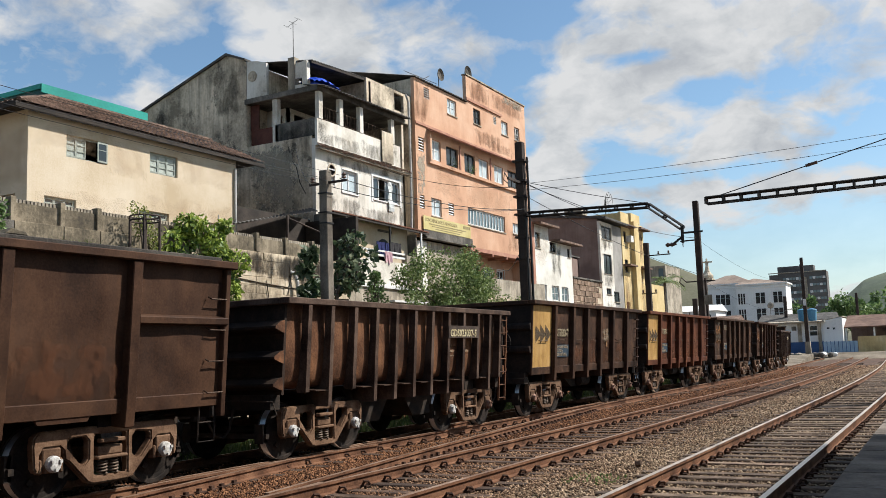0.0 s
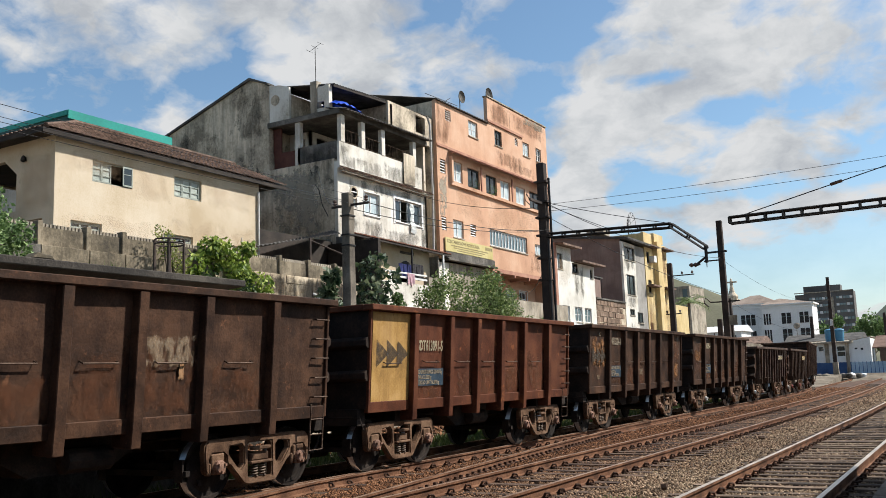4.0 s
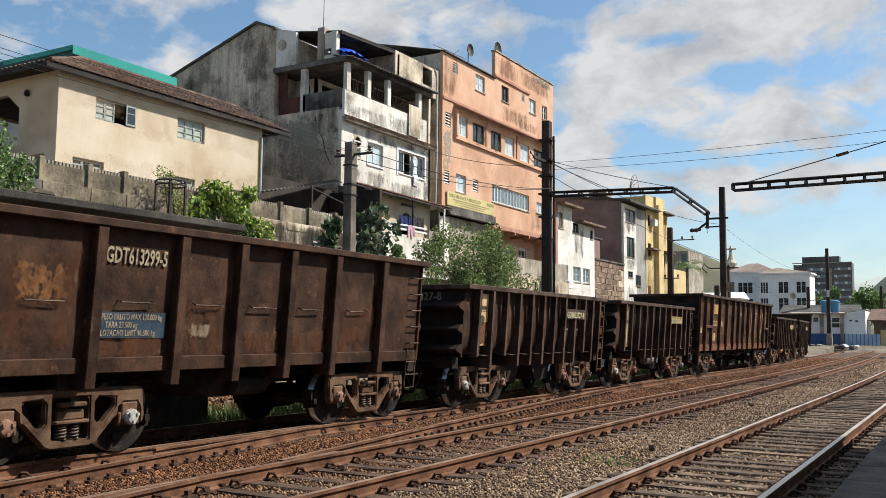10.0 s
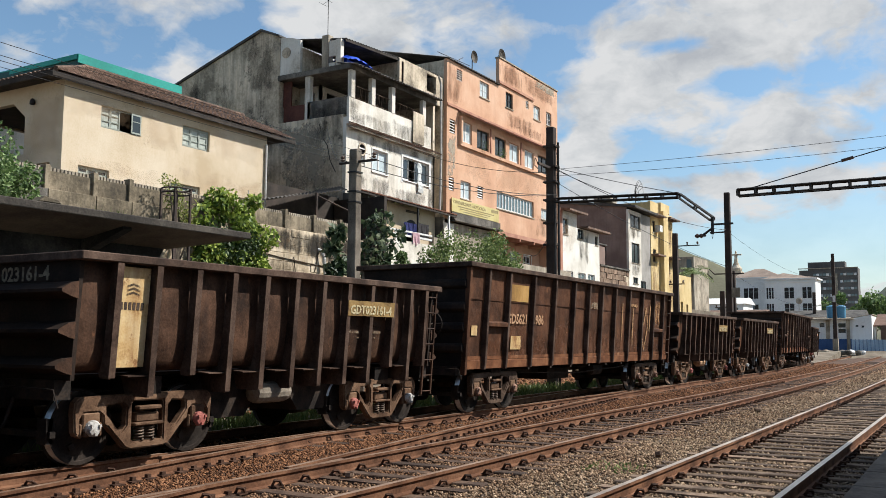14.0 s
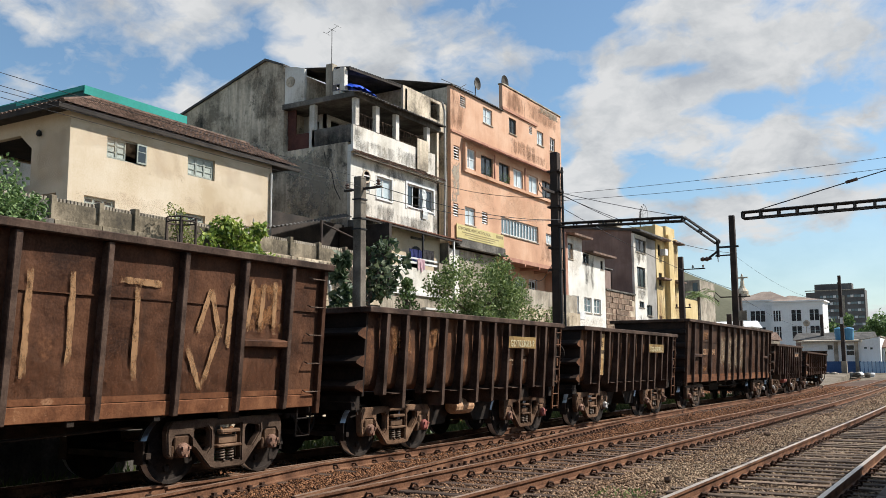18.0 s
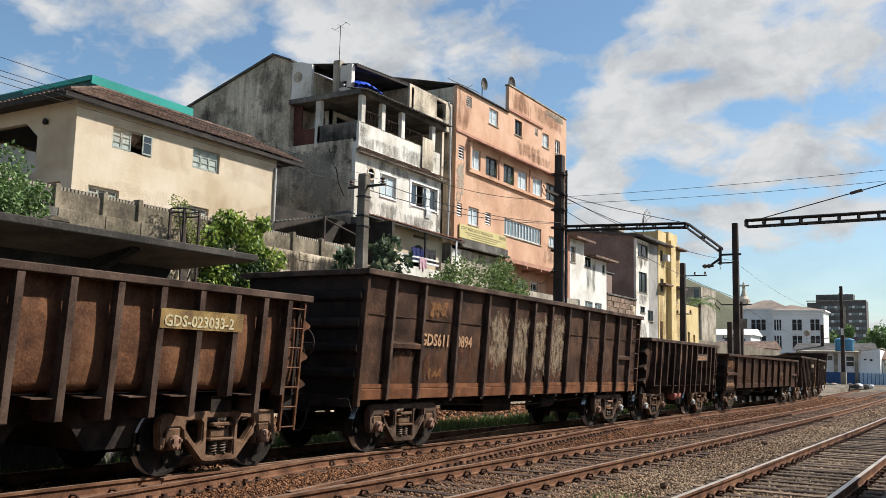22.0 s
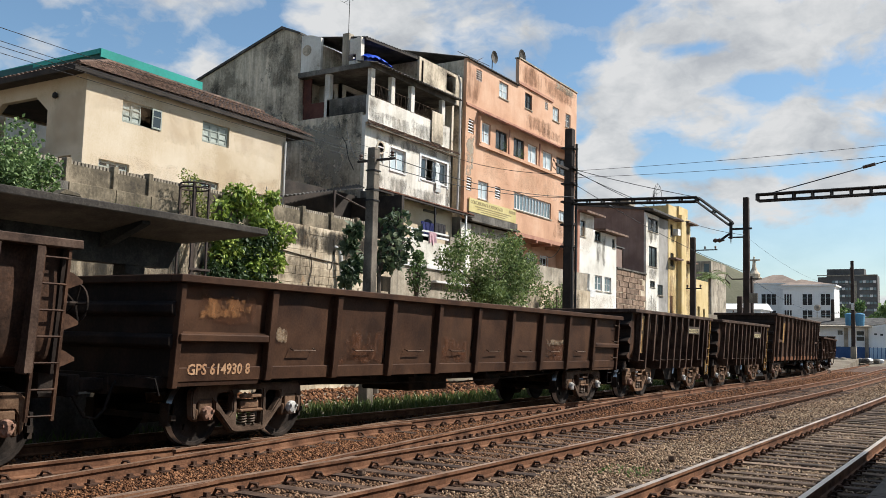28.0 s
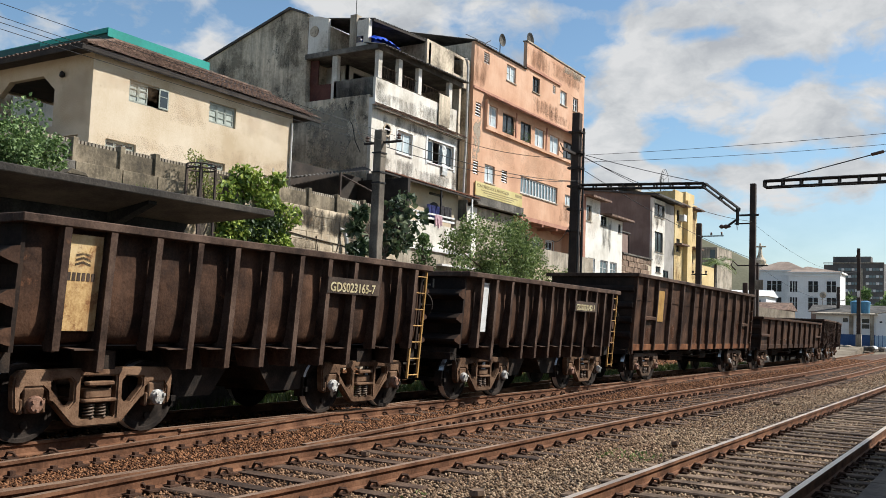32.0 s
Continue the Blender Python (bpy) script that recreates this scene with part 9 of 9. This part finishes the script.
M_FENCEBLUE = surface("pale_blue_fence_paint", [(0.24, 0.36, 0.48), (0.34, 0.47, 0.60), (0.42, 0.54, 0.66)], 0.8, 12, 0.3, 0.8, dirt=(0.30, 0.33, 0.36))
M_BROWNTILE = surface("brown_clay_tile", [(0.085, 0.048, 0.034), (0.14, 0.082, 0.060), (0.20, 0.125, 0.094)], 0.8, 12, 0.3, 0.9, dirt=(0.07, 0.05, 0.04))
white_fence = House("blue_yard_fence", "pale blue painted yard fence with slim posts", "fence", (-12, 123.6, BZ))
for i in range(9):
    x = -13.95 + i * 0.445
    white_fence.put("panel", MB().box(x + 0.03, x + 0.415, 123.56, 123.64, BZ, 1.93), M_FENCEBLUE)
    white_fence.put("post", MB().box(x - 0.03, x + 0.03, 123.52, 123.68, BZ, 2.0), M_BLUEWALL)
yard_wall = House("ochre_yard_wall", "low ochre yard wall beside the shed", "wall", (-8, 123.8, BZ))
yard_wall.wall("wall", MB().box(-9.9, -4.0, 123.6, 123.9, BZ, 2.45), M_YELLOWWALL)
yard_wall.wall("wall", MB().box(-3.99, 14.0, 123.6, 123.9, BZ, 2.6), M_CONC)
shed = House("open_shed", "low open shed with a brown tiled roof", "shed", (-4, 130, BZ))
shed.put("roof", MB().prism([(126.6, 3.75), (133.0, 5.35), (139.5, 3.75), (139.5, 3.6), (133.0, 5.2), (126.6, 3.6)], -11.66, 12, "x"), M_BROWNTILE, None, "brown tiled shed roof")
shed.put("back_wall", MB().box(-11.66, 12, 136, 136.3, BZ, 3.9), M_BROWNWALL)
for x in (-11.5, -8.2, -4.9, -1.6, 1.7, 5.0):
    shed.put("post", MB().box(x - 0.1, x + 0.1, 126.9, 127.1, BZ, 3.7), M_WHITEFAR)
tank = House("water_tank", "two blue plastic water tanks on the roof", "water tank", (-15.5, 127.5, 4.7))
for x in (-16.55, -15.35):
    tank.put("tank", MB().lathe([(0.50, 4.72), (0.58, 5.9), (0.61, 6.05), (0.63, 6.15), (0.60, 6.2), (0.2, 6.35)], "z", 16).moved(x, 126.6, 0), M_BLUETANK)
heap = House("rubbish_heap", "heap of pale sacks and stones beside the track", "heap", (-13, 117, 0.2))
for x, y, r_, m_ in ((-14.3, 117.5, 0.45, M_CONC_DARK), (-13.4, 117.8, 0.52, M_FRAMEWHITE), (-12.6, 118.3, 0.4, M_CONC_DARK), (-13.6, 116.9, 0.45, M_CONC_DARK), (-12.2, 118.8, 0.35, M_FRAMEWHITE), (-15.9, 116, 0.5, M_CONC), (-16.7, 116, 0.45, M_CONC_DARK)):
    mb = MB().lathe([(r_ * 0.7, -0.3), (r_, 0.0), (r_ * 0.8, r_ * 0.4), (r_ * 0.3, r_ * 0.62)], "z", 9)
    mb.v = [(px * rng.uniform(0.8, 1.25) + x, py * rng.uniform(0.8, 1.25) + y, pz * rng.uniform(0.9, 1.1) + 0.4) for px, py, pz in mb.v]
    heap.put("sack", mb, m_)

# white civic building
civic = House("white_civic_building", "white two-storey civic building with a hip roof", "building", (-38, 202, -0.3))


def tall_windows(h, face, rows, n, groups):
    for z0, z1 in rows:
        for g0, g1 in groups:
            w = (g1 - g0) / n
            for i in range(n):
                a, b = g0 + i * w + 0.09, g0 + (i + 1) * w - 0.09
                wob = h.put("window", MB().box(a, b, face - 0.06, face - 0.01, z0, z1), M_FRAMEDARK)
                h.put("transom", MB().box(a, b, face - 0.09, face - 0.061, z0 + (z1 - z0) * 0.62, z0 + (z1 - z0) * 0.67), M_GLASS_PALE, wob)


M_ROOFFAR = surface("dusty_far_roof_tile", [(0.17, 0.125, 0.10), (0.25, 0.19, 0.15), (0.33, 0.26, 0.21)], 0.3, 6, 0.2, 0.9, dirt=(0.15, 0.12, 0.10))
civic.wall("wing", MB().box(-46.9, -36.0, 203, 216, -0.3, 15.2), M_WHITEFAR)
civic.wall("wing", MB().box(-38.3, -28.4, 196, 202.9, -0.3, 14.35), M_WHITEFAR)
for x0, x1, y, z in ((-47.2, -38.31, 202.8, 14.5), (-38.6, -28.1, 195.8, 13.75), (-47.3, -38.31, 202.6, 15.2), (-38.7, -28.0, 195.6, 14.35)):
    civic.put("cornice", MB().box(x0, x1, y, y + 0.4, z, z + 0.3), M_WHITEFAR)
civic.put("cornice", MB().box(-28.39, -28.0, 196, 203, 14.35, 14.65), M_WHITEFAR)
civic.put("roof", MB().add([(-47.3, 202.6, 15.5), (-36, 202.6, 15.5), (-36, 216, 15.5), (-47.3, 216, 15.5), (-42.4, 207, 17.6), (-40.5, 207, 17.6)], [(0, 1, 5, 4), (1, 2, 5), (2, 3, 4, 5), (3, 0, 4), (3, 2, 1, 0)]), M_ROOFFAR, None, "dusty brown hip roof")
civic.put("roof", MB().add([(-38.7, 195.6, 14.65), (-28.0, 195.6, 14.65), (-28.0, 203.2, 14.65), (-38.7, 203.2, 14.65), (-35.2, 199.5, 16.0), (-33.0, 199.5, 15.6)], [(0, 1, 5, 4), (1, 2, 5), (2, 3, 4, 5), (3, 0, 4), (3, 2, 1, 0)]), M_ROOFFAR, None, "dusty brown hip roof")
tall_windows(civic, 203, ((10.85, 13.15), (6.6, 9.6)), 3, [(-44.15, -41.0)])
tall_windows(civic, 196, ((10.5, 12.72), (6.5, 9.4)), 3, [(-38.05, -36.5)])
tall_windows(civic, 196, ((10.5, 12.72), (6.5, 9.4)), 2, [(-34.5, -32.5), (-31.0, -29.1)])
civic.put("satellite_dish", MB().lathe([(0.05, 0.0), (0.4, 0.10), (0.62, 0.28), (0.62, 0.31), (0.4, 0.13), (0.05, 0.04)], "y", 16).moved(-29.9, 185, 9.5).tube([(-29.9, 185, 9.5), (-29.9, 185, 6.0)], 0.06, 6), M_CONC, None, "pale satellite dish on a post")
# dark office block
office = House("office_block", "dark grey office block with window bands", "building", (-42, 325, -0.3))
office.wall("body", MB().box(-48.6, -33.4, 320, 326, -0.3, 25.7), M_DARKFAR)
office.wall("stair_tower", MB().box(-51.5, -48.601, 321, 326, -0.3, 25.4), M_DARKFAR)
office.put("roof_edge", MB().box(-51.6, -33.3, 319.8, 320.0, 25.7, 26.0), M_CONC)
office.wall("penthouse", MB().box(-48.7, -37.3, 321, 325.5, 25.7, 28.0), M_DARKFAR)
office.put("roof_mast", MB().box(-42.6, -41.6, 328, 329, 28.0, 29.0), M_FRAMEDARK)
for z in (23.3, 21.0, 18.7, 16.4, 14.1, 11.8):
    for g0, n_ in ((-47.0, 6), (-38.7, 5)):
        for i in range(n_):
            x = g0 + i * 1.02
            office.put("window", MB().box(x, x + 0.86, 319.9, 319.98, z, z + 0.8), M_GLASS_PALE if (i * 7 + int(z)) % 3 else M_FRAMEWHITE)
office.put("pilaster", MB().box(-40.6, -39.5, 319.6, 320, -0.3, 24.0), M_CONC, None, "pale pilaster")
# tower house on the slope behind the ochre house and a row of roofs
tower_house = House("pale_tower_house", "pale grey tower house before the hill", "building", (-36, 128, 5))
tower_house.wall("body", MB().box(-37.6, -34.6, 128, 136, -0.3, 13.6), M_CONC)
for z in (9.5, 12.0):
    tower_house.put("window", MB().box(-35.6, -34.9, 127.95, 127.99, z, z + 1.2), M_GLASS)
low_roofs = House("yellow_low_house", "low pale yellow house behind the masts", "house", (-27, 96, 5))
low_roofs.wall("front_wall", pierced(-26.0, 0.2, 88.7, 95.0, -0.3, 8.3, [(91.0, 91.8, 4.3, 5.6), (93.0, 93.7, 4.3, 5.4)]), M_YELLOWWALL)
low_roofs.wall("end_wall", MB().box(-32, -26.2, 94.8, 95.0, -0.3, 7.4), M_YELLOWWALL)
low_roofs.wall("back_wall", MB().box(-32.2, -32, 88.7, 95.0, -0.3, 8.2), M_CREAM)
low_roofs.put("roof", MB().box(-32.2, -26.21, 88.7, 94.79, 8.0, 8.2), M_CONC)
for i, (x0, x1, y, z, m_) in enumerate(((-36, -28, 140, 6.5, M_TILE), (-25.6, -15.2, 148, 6.55, M_CORRU), (-30, -24, 176, 7.4, M_TILE), (-45, -36, 165, 9.5, M_WHITEFAR))):
    hh = House("town_house", "small far house among the roofs", "house", ((x0 + x1) / 2, y + 4, -0.3))
    hh.wall("body", MB().box(x0, x1, y, y + 8, -0.3, z - 1.2), M_WHITEFAR if i == 3 else M_BROWNWALL)
    hh.put("roof", MB().prism([(y - 0.5, z - 1.2), (y + 4, z), (y + 8.5, z - 1.2)], x0 - 0.4, x1 + 0.4, "x"), m_)
    for k in range(3):
        wx = x0 + (x1 - x0) * (0.2 + 0.3 * k)
        hh.put("window", MB().box(wx, wx + 0.9, y - 0.05, y - 0.01, z - 3.2, z - 1.9), M_GLASS)
# statue with open arms on its column, one plain shape
st = MB().box(-61.2, -57.8, 263, 267, -0.3, 21.5).lathe([(1.6, 21.5), (1.7, 22.4), (0.9, 23.4), (0.75, 24.0)], "z", 10)
st.v[8:] = [(x - 59.5, y + 265, z) for x, y, z in st.v[8:]]
k0 = len(st.v)
st.lathe([(0.55, 24.0), (0.62, 24.4), (0.42, 25.6), (0.5, 26.6), (0.2, 26.9), (0.28, 27.2), (0.1, 27.5)], "z", 8)
st.v[k0:] = [(x - 59.5, y + 265, z) for x, y, z in st.v[k0:]]
st.box(-61.1, -57.9, 264.8, 265.2, 26.2, 26.6)
tagged(part("statue", st, M_GREYWALL), "grey statue with open arms on a tower", "statue")


def hill(name, label, pts, mat, depth):
    """A ridge seen far off: its crest follows rounded bumps and falls away to both sides."""
    mb = MB()
    n = 60
    for i in range(n + 1):
        u = i / n * (len(pts) - 1)
        k = min(int(u), len(pts) - 2)
        f = u - k
        f = f * f * (3 - 2 * f)
        x, y, z = [pts[k][c] + (pts[k + 1][c] - pts[k][c]) * f for c in range(3)]
        z += noise.noise(Vector((x * 0.02, y * 0.02, 1.0))) * z * 0.10
        for j, (dd, hh) in enumerate(((-1.0, 0.0), (-0.62, 0.42), (-0.3, 0.78), (0.0, 1.0), (0.5, 0.6), (1.0, 0.0))):
            mb.v.append((x, y + dd * depth, -1.0 + (z + 1.0) * hh + (noise.noise(Vector((x * 0.03, dd * 3, 5.0))) * z * 0.05 if 0 < hh < 1 else 0)))
    mb.f += [(i * 6 + j, (i + 1) * 6 + j, (i + 1) * 6 + j + 1, i * 6 + j + 1) for i in range(n) for j in range(5)]
    return tagged(part(name, mb, mat, smooth=True), label, "hill", kind="structure")


hill("hill", "bare brown-green hill behind the town", [(-480, 760, 20), (-330, 760, 72), (-225, 760, 82), (-180, 760, 62), (-130, 760, 40), (-60, 760, 14), (0, 760, 4)], M_HILL, 130)
hill("hill", "wooded dark green hill beyond the yard", [(-140, 1000, 4), (-110, 1000, 30), (-70, 1000, 62), (-20, 1000, 84), (180, 1000, 120), (400, 1000, 90), (600, 1000, 20)], M_HILLGREEN, 190)

# ---- trees, bushes, vines ----


def tree(name, label, base, trunk, limbs, crown, count, size, mat, seed):
    """A tapered trunk with limbs that reach into a crown of many small leaves."""
    h = House(name, label, "tree" if "tree" in name else "bush", base)
    bx, by, bz = base
    top = Vector((bx, by, bz + trunk))
    h.put("trunk", MB().tube([(bx, by, bz), (bx + 0.05, by + 0.04, bz + trunk * 0.5), top], [0.13, 0.10, 0.07], 7), M_BARK)
    for i in range(limbs):
        mb = MB()
        c = crown[i % len(crown)]
        p = Vector(c[:3])
        mid = top.lerp(p, 0.55) + Vector((rng.uniform(-0.2, 0.2), rng.uniform(-0.2, 0.2), 0.15))
        mb.tube([top - Vector((0, 0, 0.2)), mid, p], [0.06, 0.04, 0.015], 5)
        h.put("limb", mb, M_BARK)
    h.put("crown", leaf_cloud(crown, count, size, seed), mat)
    return h


def clumps(seed, n, box, r0, r1):
    r = random.Random(seed)
    x0, x1, y0, y1, z0, z1 = box
    out = []
    while len(out) < n:
        u, v, w = r.uniform(-1, 1), r.uniform(-1, 1), r.uniform(-1, 1)
        if u * u + v * v + w * w < 1:
            out.append(((x0 + x1) / 2 + u * (x1 - x0) / 2, (y0 + y1) / 2 + v * (y1 - y0) / 2, (z0 + z1) / 2 + w * (z1 - z0) / 2, r.uniform(r0, r1)))
    return out


tree("olive_tree", "dense small-leaved tree before the salmon house", (-21.0, 38.4, -0.3), 3.6, 14, clumps(1, 80, (-22.4, -19.6, 34.2, 43.0, 2.8, 6.9), 0.4, 0.75), 17000, 0.125, M_LEAF_DRY, 1)
tree("broad_leaf_tree", "young tree with large drooping leaves by the pole", (-18.2, 25.2, -0.3), 4.4, 8, [(-18, 25.9, 5.7, 0.45), (-17.9, 26.5, 5.2, 0.45), (-18, 25.5, 4.9, 0.4), (-18.1, 26.0, 4.4, 0.4), (-18.2, 25.4, 4.2, 0.35), (-18, 23.5, 5.1, 0.2), (-18, 23.2, 4.6, 0.22), (-18, 23.6, 4.0, 0.26), (-18, 23.3, 3.6, 0.28)], 900, 0.27, M_LEAF_BROAD, 2)
tree("conifer_bush", "feathery green bush below the porch", (-22.6, 34.3, 2.2), 1.4, 5, [(-22.6, 34.3, 5.4, 0.25), (-22.6, 34.4, 5.0, 0.40), (-22.6, 34.2, 4.5, 0.5), (-22.6, 34.5, 4.1, 0.55)], 2000, 0.10, M_LEAF, 3)
vine = House("vine", "bright green vine hanging over the wall", "vine", (-20.9, 21.8, 2.0))
vine.put("leaves", leaf_cloud(clumps(4, 34, (-21.2, -20.3, 20.0, 23.3, 3.3, 6.45), 0.2, 0.42), 5600, 0.165, 4, 0.9), M_LEAF_BRIGHT)
vine.put("under_leaves", leaf_cloud(clumps(5, 30, (-21.1, -20.5, 19.8, 22.8, 1.8, 5.6), 0.25, 0.5), 4200, 0.145, 5, 0.8), M_LEAF_DARK)
vine.put("stem", MB().tube([(-20.9, 21.5, -0.3), (-20.95, 21.7, 2.5), (-20.95, 21.2, 5.0), (-21.1, 21.0, 6.1)], 0.05, 6), M_BARK)
vine.put("stem", MB().tube([(-20.9, 22.4, -0.3), (-20.9, 22.6, 3.0), (-20.95, 22.9, 5.2)], 0.04, 6), M_BARK)
tree("leafy_bush", "pale green bush above the canopy", (-20.0, 11.8, -0.3), 4.6, 8, clumps(6, 26, (-21.0, -18.8, 9.0, 13.9, 4.5, 6.35), 0.3, 0.6), 9500, 0.105, M_LEAF, 6)
tree("twiggy_bush", "thin yellow-green bush before the fence", (-20.7, 19.1, -0.3), 4.2, 9, [(-20.7 + 0.1 * (i % 3), 18.5 + 0.14 * i, 4.7 + 0.22 * (i * 7 % 8), 0.30) for i in range(9)], 1300, 0.075, M_LEAF_TWIG, 8)
for i, (x, y, z, w, hgt) in enumerate(((-20.9, 16.2, 4.5, 0.4, 0.75), (-20.9, 17.0, 4.5, 0.3, 0.85))):
    grass("wild_grass", "thin wild grass growing at the wall", [(x - 0.1, x + 0.1, y - w, y + w, z)], 70, hgt * 0.5, hgt, M_LEAF_DRY, 20 + i)
for i, (box, n, cnt, m_, lab) in enumerate((((-24.8, -24.0, 51.0, 56.0, 3.4, 5.4), 12, 1200, M_LEAF_DRY, "dry scrub on the slope"), ((-21.0, -20.2, 26.0, 30.0, 0.6, 2.8), 12, 1000, M_LEAF_DARK, "dark scrub along the wall"))):
    b = House("scrub", lab, "bush", ((box[0] + box[1]) / 2, (box[2] + box[3]) / 2, 0.0))
    b.put("foliage", leaf_cloud(clumps(30 + i, n, box, 0.25, 0.55), cnt, 0.14, 30 + i), m_)
    b.put("stem", MB().tube([((box[0] + box[1]) / 2, (box[2] + box[3]) / 2, -0.3), ((box[0] + box[1]) / 2, (box[2] + box[3]) / 2, box[5] - 0.4)], 0.06, 6), M_BARK)
# palm before the hill
palm = House("palm_tree", "grey-green palm tree behind the masts", "tree", (-28.5, 104, 5))
palm.put("trunk", MB().tube([(-28.5, 104, 5), (-28.4, 104, 8.0), (-28.3, 104, 9.6)], [0.22, 0.17, 0.14], 8), M_BARK)
for i in range(22):
    a, e = i * 2.399, rng.uniform(-0.1, 1.0)
    pts = [(-28.3 + math.cos(a) * r_ * math.cos(e * 0.6), 104 + math.sin(a) * r_ * math.cos(e * 0.6), 9.6 + math.sin(e) * r_ - 0.22 * r_ * r_) for r_ in (0, 0.6, 1.2, 1.8, 2.4)]
    mb = MB()
    for p, q in zip(pts, pts[1:]):
        for s in (-1, 1):
            for k in range(4):
                c = Vector(p).lerp(Vector(q), k / 4)
                d = Vector((-math.sin(a) * s, math.cos(a) * s, -0.5)) * 0.55
                mb.add([c, c + d * 0.6 + Vector((0.05, 0.05, 0)), c + d, c + d * 0.5], [(0, 1, 2, 3)])
    palm.put("frond", mb, M_LEAF_DRY)
for i, (x, y, n, rad, z) in enumerate(((-21, 230, 16, 6.0, 7.5), (-12, 240, 16, 6.5, 8.0), (-4, 225, 14, 6.0, 7.0), (-30, 250, 12, 6.0, 8.5), (6, 235, 12, 6, 8), (-70, 230, 10, 5, 8), (-17, 262, 14, 7, 9.5))):
    tree("shade_tree", "round green tree far beyond the yard", (x, y, -0.3), 4.0, 8, clumps(50 + i, n, (x - rad, x + rad, y - 3, y + 3, 3.5, z + 5), 1.2, 2.4), 1500, 0.9, M_LEAF, 50 + i)


# ---- motions ----
def travel(t):
    """Metres that the train has gone since 15 s."""
    u = t - 15.0
    return 4.98536 * u + 0.0067421 * u * u - 0.00017269 * u ** 3


def motions():
    for ob, mid, bc in wagons:
        rows = []
        for i in range(65):
            t = i * 0.5
            s = mid - travel(t)
            xa, ya, _ = line_at(s - bc)
            xb, yb, _ = line_at(s + bc)
            rows.append((t, pose((xa + xb) / 2, (ya + yb) / 2, 0, 0, 0, math.degrees(math.atan2(-(xb - xa), yb - ya)))))
        walk(ob, rows)
    for ob, number, y in wheelsets:
        mid = wagons[number][1]
        rows = [t * 0.1 for t in range(321) if -12.0 < mid - travel(t * 0.1) < 70.0]
        if len(rows) < 2:
            continue
        keyed = [(t, pose(0, y, AXLE_R) @ Matrix.Rotation(travel(t) / AXLE_R, 4, "X")) for t in rows]
        if rows[0] > 0.05:
            keyed.insert(0, (0.0, keyed[0][1]))
        if rows[-1] < 31.95:
            keyed.append((32.0, keyed[-1][1]))
        walk(ob, keyed)


motions()
